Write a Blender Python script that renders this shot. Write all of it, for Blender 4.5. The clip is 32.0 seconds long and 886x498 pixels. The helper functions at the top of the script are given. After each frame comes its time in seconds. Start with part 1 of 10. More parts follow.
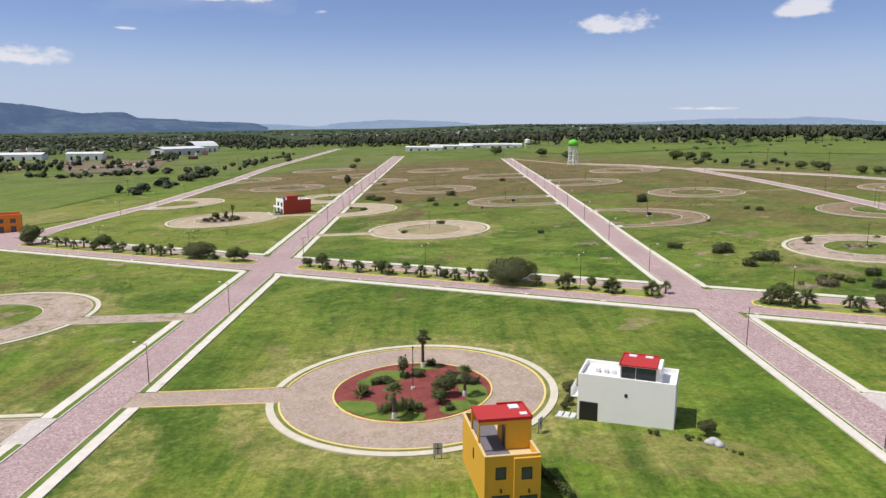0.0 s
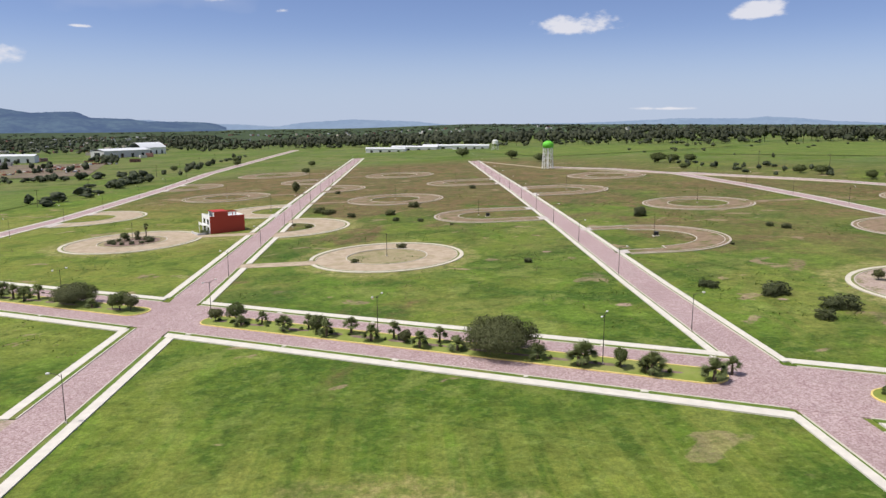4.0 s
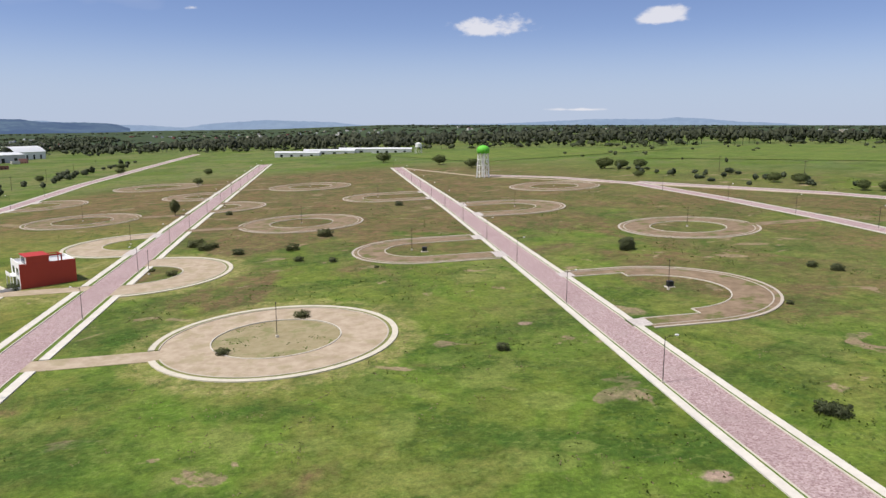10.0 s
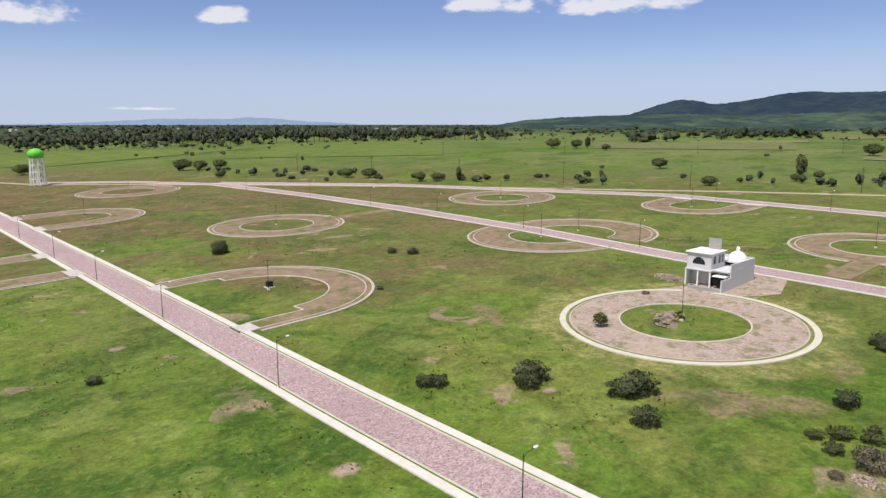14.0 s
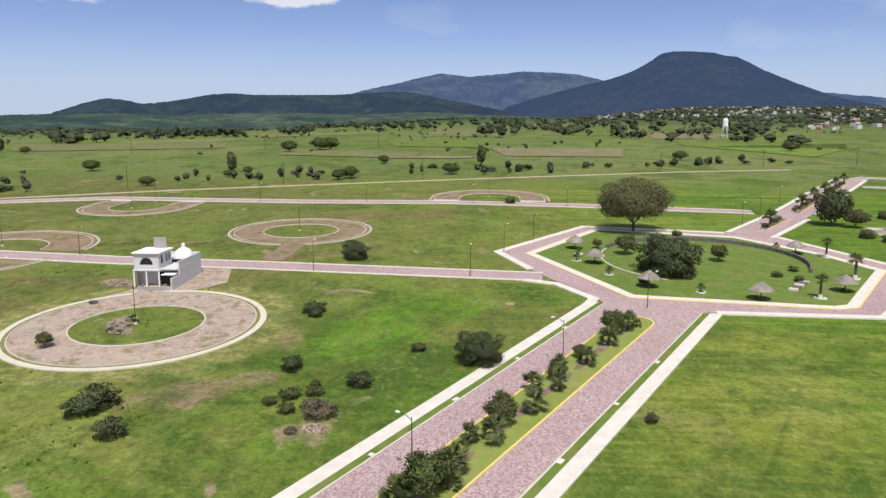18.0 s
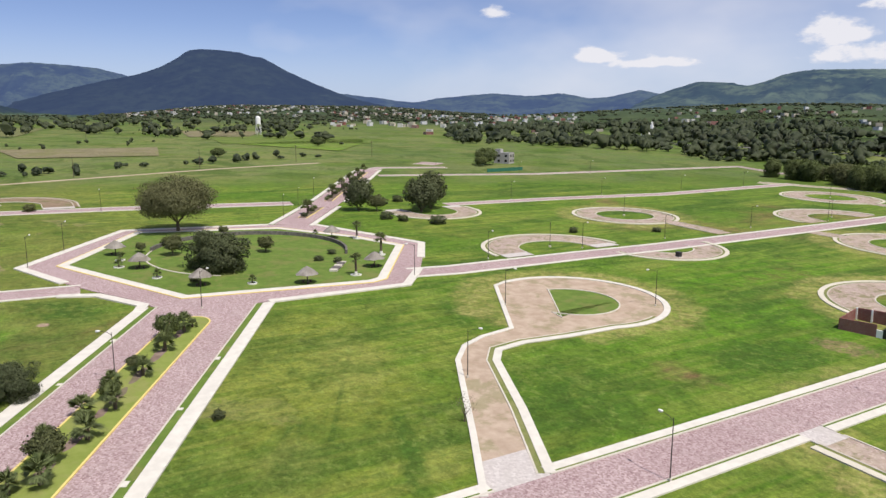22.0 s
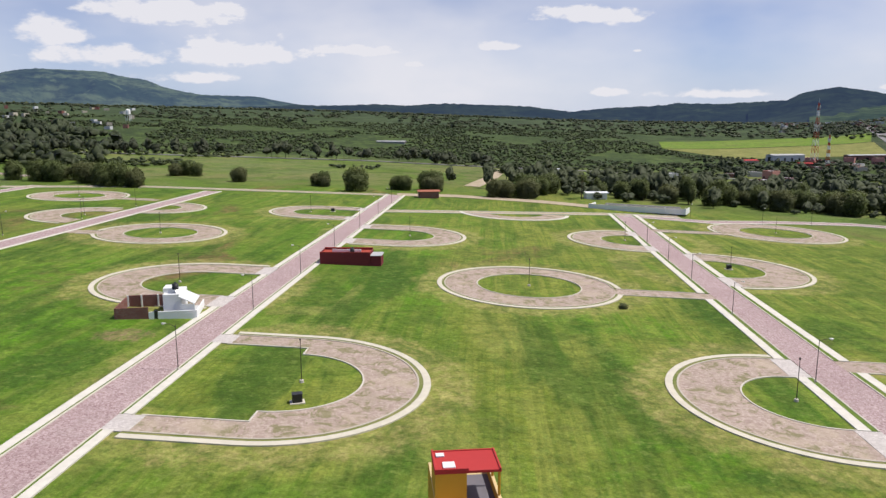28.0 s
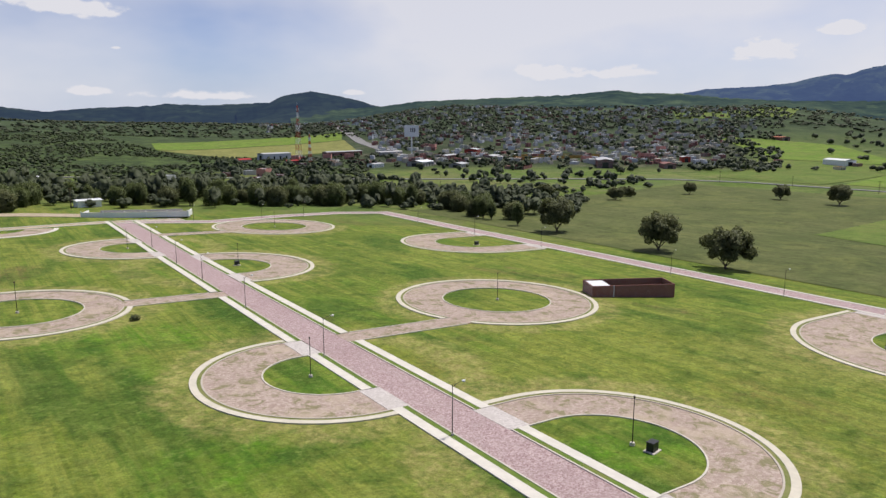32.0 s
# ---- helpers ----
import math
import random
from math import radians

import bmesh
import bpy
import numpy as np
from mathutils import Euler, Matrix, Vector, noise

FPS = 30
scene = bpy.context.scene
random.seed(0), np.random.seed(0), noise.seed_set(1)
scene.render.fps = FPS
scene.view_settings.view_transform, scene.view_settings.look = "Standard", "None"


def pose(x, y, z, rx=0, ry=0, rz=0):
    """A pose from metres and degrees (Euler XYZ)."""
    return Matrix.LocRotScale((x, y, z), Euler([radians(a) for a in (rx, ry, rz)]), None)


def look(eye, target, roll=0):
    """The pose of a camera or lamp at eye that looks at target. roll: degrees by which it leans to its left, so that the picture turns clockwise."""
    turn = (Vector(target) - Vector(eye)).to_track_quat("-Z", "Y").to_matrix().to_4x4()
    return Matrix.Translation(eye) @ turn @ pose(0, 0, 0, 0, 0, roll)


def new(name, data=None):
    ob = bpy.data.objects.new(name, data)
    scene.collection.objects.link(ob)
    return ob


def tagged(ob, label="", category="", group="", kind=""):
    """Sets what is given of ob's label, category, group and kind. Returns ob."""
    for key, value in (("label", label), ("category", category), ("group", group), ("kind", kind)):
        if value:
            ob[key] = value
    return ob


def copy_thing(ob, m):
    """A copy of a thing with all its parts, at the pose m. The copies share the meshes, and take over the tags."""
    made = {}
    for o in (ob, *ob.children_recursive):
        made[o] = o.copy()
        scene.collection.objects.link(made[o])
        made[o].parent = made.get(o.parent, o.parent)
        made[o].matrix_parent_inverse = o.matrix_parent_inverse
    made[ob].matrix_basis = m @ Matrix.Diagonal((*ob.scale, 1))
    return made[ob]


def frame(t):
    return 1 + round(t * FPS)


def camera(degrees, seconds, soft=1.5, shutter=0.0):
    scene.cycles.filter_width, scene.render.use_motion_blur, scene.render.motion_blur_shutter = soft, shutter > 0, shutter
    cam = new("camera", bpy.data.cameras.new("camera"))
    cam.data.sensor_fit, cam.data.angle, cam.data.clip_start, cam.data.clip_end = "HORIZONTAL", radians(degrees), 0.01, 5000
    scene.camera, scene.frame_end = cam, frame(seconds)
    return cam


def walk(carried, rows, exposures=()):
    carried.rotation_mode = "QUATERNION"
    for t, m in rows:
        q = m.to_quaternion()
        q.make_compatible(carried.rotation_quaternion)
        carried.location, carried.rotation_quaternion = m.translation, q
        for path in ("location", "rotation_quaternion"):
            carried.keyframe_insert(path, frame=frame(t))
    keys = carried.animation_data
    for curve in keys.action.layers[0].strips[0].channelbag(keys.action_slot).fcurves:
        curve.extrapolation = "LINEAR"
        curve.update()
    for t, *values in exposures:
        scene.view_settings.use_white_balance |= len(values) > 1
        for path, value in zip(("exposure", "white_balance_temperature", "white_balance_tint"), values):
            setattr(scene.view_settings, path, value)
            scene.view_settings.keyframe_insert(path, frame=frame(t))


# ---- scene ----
# camera: seconds, x, y, z, yaw, pitch (degrees)
cam = camera(63.56, 32.0, 1.45)
PATH = [
    (0.0, 0.25, 0.03, 35.35, 0.00, -10.10),
    (0.5, 0.33, 6.21, 35.01, -0.52, -10.05),
    (1.0, 0.37, 12.28, 34.88, -1.01, -10.03),
    (1.5, 0.39, 18.31, 34.87, -1.48, -10.04),
    (2.0, 0.46, 24.43, 34.93, -1.85, -10.05),
    (2.5, 0.58, 30.54, 35.05, -2.23, -10.08),
    (3.0, 0.74, 36.65, 35.13, -2.56, -10.09),
    (3.5, 0.94, 42.72, 35.16, -2.79, -10.10),
    (5.5, 1.71, 67.46, 35.31, -2.98, -10.13),
    (6.0, 1.99, 73.67, 35.34, -2.96, -10.14),
    (6.5, 2.24, 79.79, 35.33, -3.01, -10.15),
    (7.0, 2.51, 85.84, 35.38, -3.01, -10.16),
    (7.5, 2.80, 91.79, 35.45, -3.03, -10.17),
    (8.0, 3.14, 97.73, 35.54, -3.04, -10.16),
    (8.5, 3.49, 103.30, 35.60, -3.07, -10.13),
    (9.0, 3.76, 108.40, 35.67, -5.08, -10.09),
    (9.5, 4.01, 112.76, 35.69, -6.95, -10.07),
    (10.0, 4.29, 116.33, 35.68, -9.39, -10.06),
    (10.5, 4.54, 118.83, 35.64, -12.03, -10.06),
    (11.0, 4.70, 120.42, 35.63, -16.01, -10.05),
    (11.5, 4.80, 121.15, 35.61, -19.81, -10.05),
    (12.0, 4.80, 121.34, 35.59, -24.34, -10.06),
    (12.5, 4.74, 121.30, 35.58, -28.44, -10.07),
    (13.0, 4.63, 121.16, 35.59, -33.21, -10.07),
    (13.5, 4.42, 120.94, 35.58, -37.57, -10.07),
    (15.5, 3.39, 119.98, 35.47, -58.49, -10.04),
    (16.0, 3.18, 119.79, 35.45, -64.07, -10.03),
    (16.5, 3.03, 119.66, 35.46, -69.02, -10.02),
    (17.0, 2.96, 119.59, 35.48, -74.64, -10.03),
    (17.5, 2.95, 119.54, 35.49, -79.53, -10.05),
    (18.0, 2.99, 119.50, 35.50, -84.98, -10.08),
    (18.5, 3.06, 119.47, 35.49, -89.63, -10.10),
    (19.0, 3.13, 119.46, 35.45, -94.45, -10.13),
    (19.5, 3.17, 119.44, 35.38, -99.22, -10.14),
    (20.0, 3.19, 119.41, 35.29, -103.59, -10.16),
    (20.5, 3.20, 119.37, 35.21, -107.81, -10.17),
    (21.0, 3.22, 119.33, 35.13, -112.02, -10.19),
    (21.5, 3.26, 119.31, 35.05, -116.25, -10.21),
    (22.0, 3.32, 119.32, 34.97, -120.52, -10.22),
    (22.5, 3.39, 119.33, 34.90, -124.80, -10.22),
    (23.0, 3.45, 119.34, 34.82, -129.08, -10.22),
    (23.5, 3.51, 119.30, 34.73, -133.39, -10.22),
    (24.0, 3.58, 119.21, 34.62, -137.74, -10.21),
    (24.5, 3.67, 119.12, 34.53, -142.40, -10.20),
    (25.0, 3.77, 119.09, 34.50, -147.24, -10.20),
    (25.5, 3.86, 119.21, 34.53, -152.09, -10.21),
    (27.5, 4.16, 120.03, 34.74, -171.45, -10.23),
    (28.0, 4.21, 120.17, 34.78, -176.28, -10.23),
    (28.5, 4.25, 120.24, 34.81, -181.07, -10.24),
    (29.0, 4.32, 120.26, 34.82, -185.89, -10.23),
    (29.5, 4.38, 120.24, 34.82, -190.74, -10.22),
    (30.0, 4.40, 120.21, 34.80, -195.58, -10.20),
    (30.5, 4.39, 120.15, 34.77, -200.42, -10.17),
    (31.0, 4.34, 120.06, 34.75, -205.26, -10.16),
    (31.5, 4.27, 119.98, 34.73, -210.11, -10.15),
    (32.0, 4.19, 119.91, 34.72, -214.88, -10.15),
]
walk(cam, [(t, pose(x, y, z, 90 + p, 0, w)) for t, x, y, z, w, p in PATH],
     [(0, 0.0), (10, 0.0), (13, 0.06), (24, 0.05), (28, 0.0), (30, -0.05), (32, -0.10)])

# ---- sky and sun ----
SUN_AZ, SUN_EL = 262.0, 63.0          # compass of this plan (clockwise from +y) and height, degrees
world = bpy.data.worlds.new("sky")
scene.world = world
world.use_nodes = True


def build_sky():
    nt = world.node_tree
    nd, lk = nt.nodes, nt.links
    bg = nd["Background"]
    sky = nd.new("ShaderNodeTexSky")
    sky.sky_type, sky.sun_disc = "NISHITA", False
    sky.sun_elevation, sky.sun_rotation = radians(SUN_EL), radians(SUN_AZ)
    sky.altitude, sky.air_density, sky.dust_density, sky.ozone_density = 1900, 1.0, 0.25, 3.0
    tc = nd.new("ShaderNodeTexCoord")
    sep = nd.new("ShaderNodeSeparateXYZ")
    lk.new(tc.outputs["Generated"], sep.inputs[0])

    def math_node(op, a, b=None):
        n = nd.new("ShaderNodeMath")
        n.operation = op
        for i, v in enumerate((a, b)):
            if v is None:
                continue
            if isinstance(v, (int, float)):
                n.inputs[i].default_value = v
            else:
                lk.new(v, n.inputs[i])
        return n.outputs[0]

    # azimuth and height of the sky's point in degrees; azimuths run from 200 west of north to 270 east of it
    az = math_node("MULTIPLY", math_node("ARCTAN2", sep.outputs[0], sep.outputs[1]), 57.2958)
    az = math_node("ADD", az, math_node("MULTIPLY", math_node("LESS_THAN", az, -75.0), 360.0))
    el = math_node("MULTIPLY", math_node("ARCSINE", sep.outputs[2]), 57.2958)
    comb = nd.new("ShaderNodeCombineXYZ")
    lk.new(sep.outputs[0], comb.inputs[0]), lk.new(sep.outputs[1], comb.inputs[1]), lk.new(math_node("MULTIPLY", sep.outputs[2], 2.2), comb.inputs[2])
    big = nd.new("ShaderNodeTexNoise")
    big.inputs["Scale"].default_value, big.inputs["Detail"].default_value, big.inputs["Roughness"].default_value = 24.0, 6, 0.58
    lk.new(comb.outputs[0], big.inputs["Vector"])
    # banks of fair-weather cumulus, flat below: azimuth, height, half width, half height
    best = None
    for ca, ce, cw, ch in CLOUDS:
        u = math_node("DIVIDE", math_node("SUBTRACT", az, ca), cw)
        v = math_node("DIVIDE", math_node("SUBTRACT", el, ce), ch)
        v = math_node("MAXIMUM", v, math_node("MULTIPLY", v, -1.7))
        d = math_node("ADD", math_node("MULTIPLY", u, u), math_node("MULTIPLY", v, v))
        best = d if best is None else math_node("MINIMUM", best, d)
    s = math_node("ADD", math_node("SUBTRACT", 1.0, math_node("SQRT", best)), math_node("MULTIPLY", math_node("SUBTRACT", big.outputs[0], 0.5), 3.4))
    # higher up, out of the camera's sight, more of the same
    high = nd.new("ShaderNodeTexNoise")
    high.inputs["Scale"].default_value, high.inputs["Detail"].default_value = 5.2, 6
    lk.new(comb.outputs[0], high.inputs["Vector"])
    up = nd.new("ShaderNodeMapRange")
    for k, v in (("From Min", 10.0), ("From Max", 14.0), ("To Min", -4.0), ("To Max", 0.0)):
        up.inputs[k].default_value = v
    lk.new(el, up.inputs["Value"])
    s = math_node("MAXIMUM", s, math_node("ADD", math_node("MULTIPLY", math_node("SUBTRACT", high.outputs[0], 0.57), 8.0), up.outputs[0]))
    ramp = nd.new("ShaderNodeMapRange")
    ramp.interpolation_type = "SMOOTHSTEP"
    ramp.inputs["From Min"].default_value, ramp.inputs["From Max"].default_value = -0.30, 0.55
    lk.new(s, ramp.inputs["Value"])
    # thin veil, towards the south-west
    veil = nd.new("ShaderNodeTexNoise")
    veil.inputs["Scale"].default_value, veil.inputs["Detail"].default_value = 2.0, 5
    lk.new(comb.outputs[0], veil.inputs["Vector"])
    vm = nd.new("ShaderNodeMapRange")
    vm.inputs["From Min"].default_value, vm.inputs["From Max"].default_value, vm.inputs["To Max"].default_value = 0.47, 0.80, 0.85
    lk.new(math_node("ADD", veil.outputs[0], math_node("MULTIPLY", math_node("ADD", sep.outputs[0], sep.outputs[1]), -0.19)), vm.inputs["Value"])
    fac = math_node("MINIMUM", math_node("ADD", math_node("MULTIPLY", ramp.outputs[0], 0.85), vm.outputs[0]), 0.95)
    mix = nd.new("ShaderNodeMix")
    mix.data_type = "RGBA"
    lk.new(fac, mix.inputs["Factor"])
    # a touch of violet-blue in the clear air
    tint = nd.new("ShaderNodeMix")
    tint.data_type, tint.blend_type = "RGBA", "MULTIPLY"
    tint.inputs["Factor"].default_value = 1.0
    lk.new(sky.outputs[0], tint.inputs[6])
    tint.inputs[7].default_value = (1.02, 0.94, 1.10, 1)
    # pale blue air low over the horizon
    low = nd.new("ShaderNodeMapRange")
    low.interpolation_type = "SMOOTHSTEP"
    for k, v in (("From Min", 0.0), ("From Max", 0.13), ("To Min", 0.85), ("To Max", 0.0)):
        low.inputs[k].default_value = v
    lk.new(sep.outputs[2], low.inputs["Value"])
    air = nd.new("ShaderNodeMix")
    air.data_type = "RGBA"
    lk.new(low.outputs[0], air.inputs["Factor"])
    lk.new(tint.outputs[2], air.inputs[6])
    air.inputs[7].default_value = (4.7, 5.7, 7.6, 1)
    lk.new(air.outputs[2], mix.inputs[6])
    mix.inputs[7].default_value = (CLOUD[0], CLOUD[1], CLOUD[2], 1)
    lk.new(mix.outputs[2], bg.inputs[0])
    bg.inputs[1].default_value = 0.095


CLOUD = (8.6, 8.5, 9.0)
CLOUDS = [(-29.9, 4.17, 2.5, 0.7), (-16.9, 8.9, 2.7, 0.55), (13.5, 7.0, 3.0, 0.75), (25.6, 7.55, 1.75, 0.62), (-23.4, 6.5, 0.8, 0.15), (-9.2, 8.15, 0.55, 0.25), (20.0, 0.95, 2.4, 0.16),
          (45.5, 8.7, 3.0, 0.8), (55.3, 8.5, 5.0, 0.85), (73.4, 8.9, 2.9, 0.8), (124.6, 7.95, 1.15, 0.5), (132.2, 4.75, 1.9, 0.75), (136.5, 4.2, 3.0, 0.45)]
CLOUDS += [(148.4, 5.8, 2.2, 1.05), (155.2, 7.5, 4.6, 1.0),
          (160.2, 4.7, 4.5, 1.15), (157.8, 3.0, 2.9, 0.5), (151.4, 4.3, 3.7, 0.8), (169.7, 5.28, 2.4, 0.46), (180.7, 5.55, 1.3, 0.36), (174.0, 4.2, 0.65, 0.2), (187.8, 7.6, 3.4, 0.85),
          (188.8, 2.05, 1.1, 0.32), (197.8, 1.82, 4.0, 0.38), (207.8, 2.15, 0.8, 0.25), (191.0, 5.1, 0.5, 0.16), (223.0, 3.6, 2.7, 0.6), (228.5, 3.55, 1.9, 0.46), (239.0, 4.7, 2.5, 0.85), (243.1, 6.1, 1.4, 0.5)]
build_sky()
sun = new("sun", bpy.data.lights.new("sun", "SUN"))
sun.data.energy, sun.data.angle, sun.data.color = 4.4, radians(0.55), (1.0, 0.95, 0.88)
_az, _el = radians(SUN_AZ), radians(SUN_EL)
sun.matrix_world = look((math.sin(_az) * math.cos(_el) * 300, math.cos(_az) * math.cos(_el) * 300, math.sin(_el) * 300), (0, 0, 0))

# ---- materials ----
class Nodes:
    """A short hand for building a principled material."""

    def __init__(self, name, rough=0.8, metal=0.0, spec=0.3):
        self.mat = bpy.data.materials.new(name)
        self.mat.use_nodes = True
        self.nt = self.mat.node_tree
        self.nd, self.lk = self.nt.nodes, self.nt.links
        self.b = self.nd["Principled BSDF"]
        self.b.inputs["Roughness"].default_value = rough
        self.b.inputs["Metallic"].default_value = metal
        self.b.inputs["Specular IOR Level"].default_value = spec
        geo = self.nd.new("ShaderNodeNewGeometry")
        self.geo = geo
        self.pos = geo.outputs["Position"]

    def mapped(self, sx, sy, sz=1.0, turn=0.0):
        n = self.nd.new("ShaderNodeMapping")
        n.inputs["Scale"].default_value = (sx, sy, sz)
        n.inputs["Rotation"].default_value = (0, 0, radians(turn))
        self.lk.new(self.pos, n.inputs["Vector"])
        return n.outputs[0]

    def noise(self, scale, detail=4, rough=0.55, vec=None, distort=0.0):
        n = self.nd.new("ShaderNodeTexNoise")
        n.inputs["Scale"].default_value, n.inputs["Detail"].default_value = scale, detail
        n.inputs["Roughness"].default_value, n.inputs["Distortion"].default_value = rough, distort
        self.lk.new(vec or self.pos, n.inputs["Vector"])
        return n.outputs["Fac"]

    def cells(self, scale, vec=None, out="Color", kind="F1", rnd=1.0):
        n = self.nd.new("ShaderNodeTexVoronoi")
        n.feature = kind
        n.inputs["Scale"].default_value, n.inputs["Randomness"].default_value = scale, rnd
        self.lk.new(vec or self.pos, n.inputs["Vector"])
        return n.outputs[out]

    def range(self, v, a, b, c=0.0, d=1.0, smooth=True):
        n = self.nd.new("ShaderNodeMapRange")
        n.interpolation_type = "SMOOTHSTEP" if smooth else "LINEAR"
        for k, x in zip(("From Min", "From Max", "To Min", "To Max"), (a, b, c, d)):
            n.inputs[k].default_value = x
        self.lk.new(v, n.inputs["Value"])
        return n.outputs[0]

    def math(self, op, a, b=0.0):
        n = self.nd.new("ShaderNodeMath")
        n.operation = op
        for i, v in enumerate((a, b)):
            if isinstance(v, (int, float)):
                n.inputs[i].default_value = v
            else:
                self.lk.new(v, n.inputs[i])
        return n.outputs[0]

    def mix(self, fac, a, b, blend="MIX"):
        n = self.nd.new("ShaderNodeMix")
        n.data_type, n.blend_type = "RGBA", blend
        for sock, v in ((n.inputs["Factor"], fac), (n.inputs[6], a), (n.inputs[7], b)):
            if isinstance(v, (int, float)):
                sock.default_value = v
            elif isinstance(v, tuple):
                sock.default_value = (*v, 1)
            else:
                self.lk.new(v, sock)
        return n.outputs[2]

    def spot(self, rows, rag, square=False, edge=0.5):
        """Soft ragged spots at (x, y, half length, half width, turn)."""
        total = None
        for cx, cy, rx, ry, turn in rows:
            n = self.nd.new("ShaderNodeMapping")
            n.vector_type = "TEXTURE"
            n.inputs["Location"].default_value = (cx, cy, 0)
            n.inputs["Rotation"].default_value = (0, 0, radians(turn))
            n.inputs["Scale"].default_value = (rx, ry, 100000)
            self.lk.new(self.after(total), n.inputs["Vector"])
            if square:
                sep = self.nd.new("ShaderNodeSeparateXYZ")
                self.lk.new(n.outputs[0], sep.inputs[0])
                d = self.math("MAXIMUM", self.math("ABSOLUTE", sep.outputs[0]), self.math("ABSOLUTE", sep.outputs[1]))
            else:
                v = self.nd.new("ShaderNodeVectorMath")
                v.operation = "LENGTH"
                self.lk.new(n.outputs[0], v.inputs[0])
                d = v.outputs["Value"]
            f = self.range(self.math("ADD", d, rag), 1 + edge / 2, 1 - edge / 2)
            total = f if total is None else self.math("MAXIMUM", total, f)
        return total

    def after(self, value):
        """The position, worked out after a value, so that long chains are done one link at a time."""
        if value is None:
            return self.pos
        n = self.nd.new("ShaderNodeVectorMath")
        n.operation = "MULTIPLY_ADD"
        self.lk.new(value, n.inputs[0])
        n.inputs[1].default_value = (1e-7, 1e-7, 0)
        self.lk.new(self.pos, n.inputs[2])
        return n.outputs[0]

    def axis(self, k):
        n = self.nd.new("ShaderNodeSeparateXYZ")
        self.lk.new(self.pos, n.inputs[0])
        return n.outputs[k]

    def colour(self, c):
        if isinstance(c, tuple):
            self.b.inputs["Base Color"].default_value = (*c, 1)
        else:
            self.lk.new(c, self.b.inputs["Base Color"])
        return self

    def bump(self, h, strength=0.4, dist=0.05):
        n = self.nd.new("ShaderNodeBump")
        n.inputs["Strength"].default_value, n.inputs["Distance"].default_value = strength, dist
        self.lk.new(h, n.inputs["Height"])
        self.lk.new(n.outputs[0], self.b.inputs["Normal"])
        return self

    def random(self):
        n = self.nd.new("ShaderNodeObjectInfo")
        return n.outputs["Random"]


def plain(name, c, rough=0.7, metal=0.0, grain=0.12, scale=3.0, spec=0.3):
    """Paint, plaster or metal with a faint mottling at two scales."""
    m = Nodes(name, rough, metal, spec)
    n1, n2 = m.noise(scale, 5), m.noise(scale * 0.15, 3)
    d = tuple(x * (1 - grain) for x in c)
    l = tuple(min(1, x * (1 + grain)) for x in c)
    m.colour(m.mix(m.math("ADD", m.math("MULTIPLY", n1, 0.6), m.math("MULTIPLY", n2, 0.4)), d, l))
    return m.mat


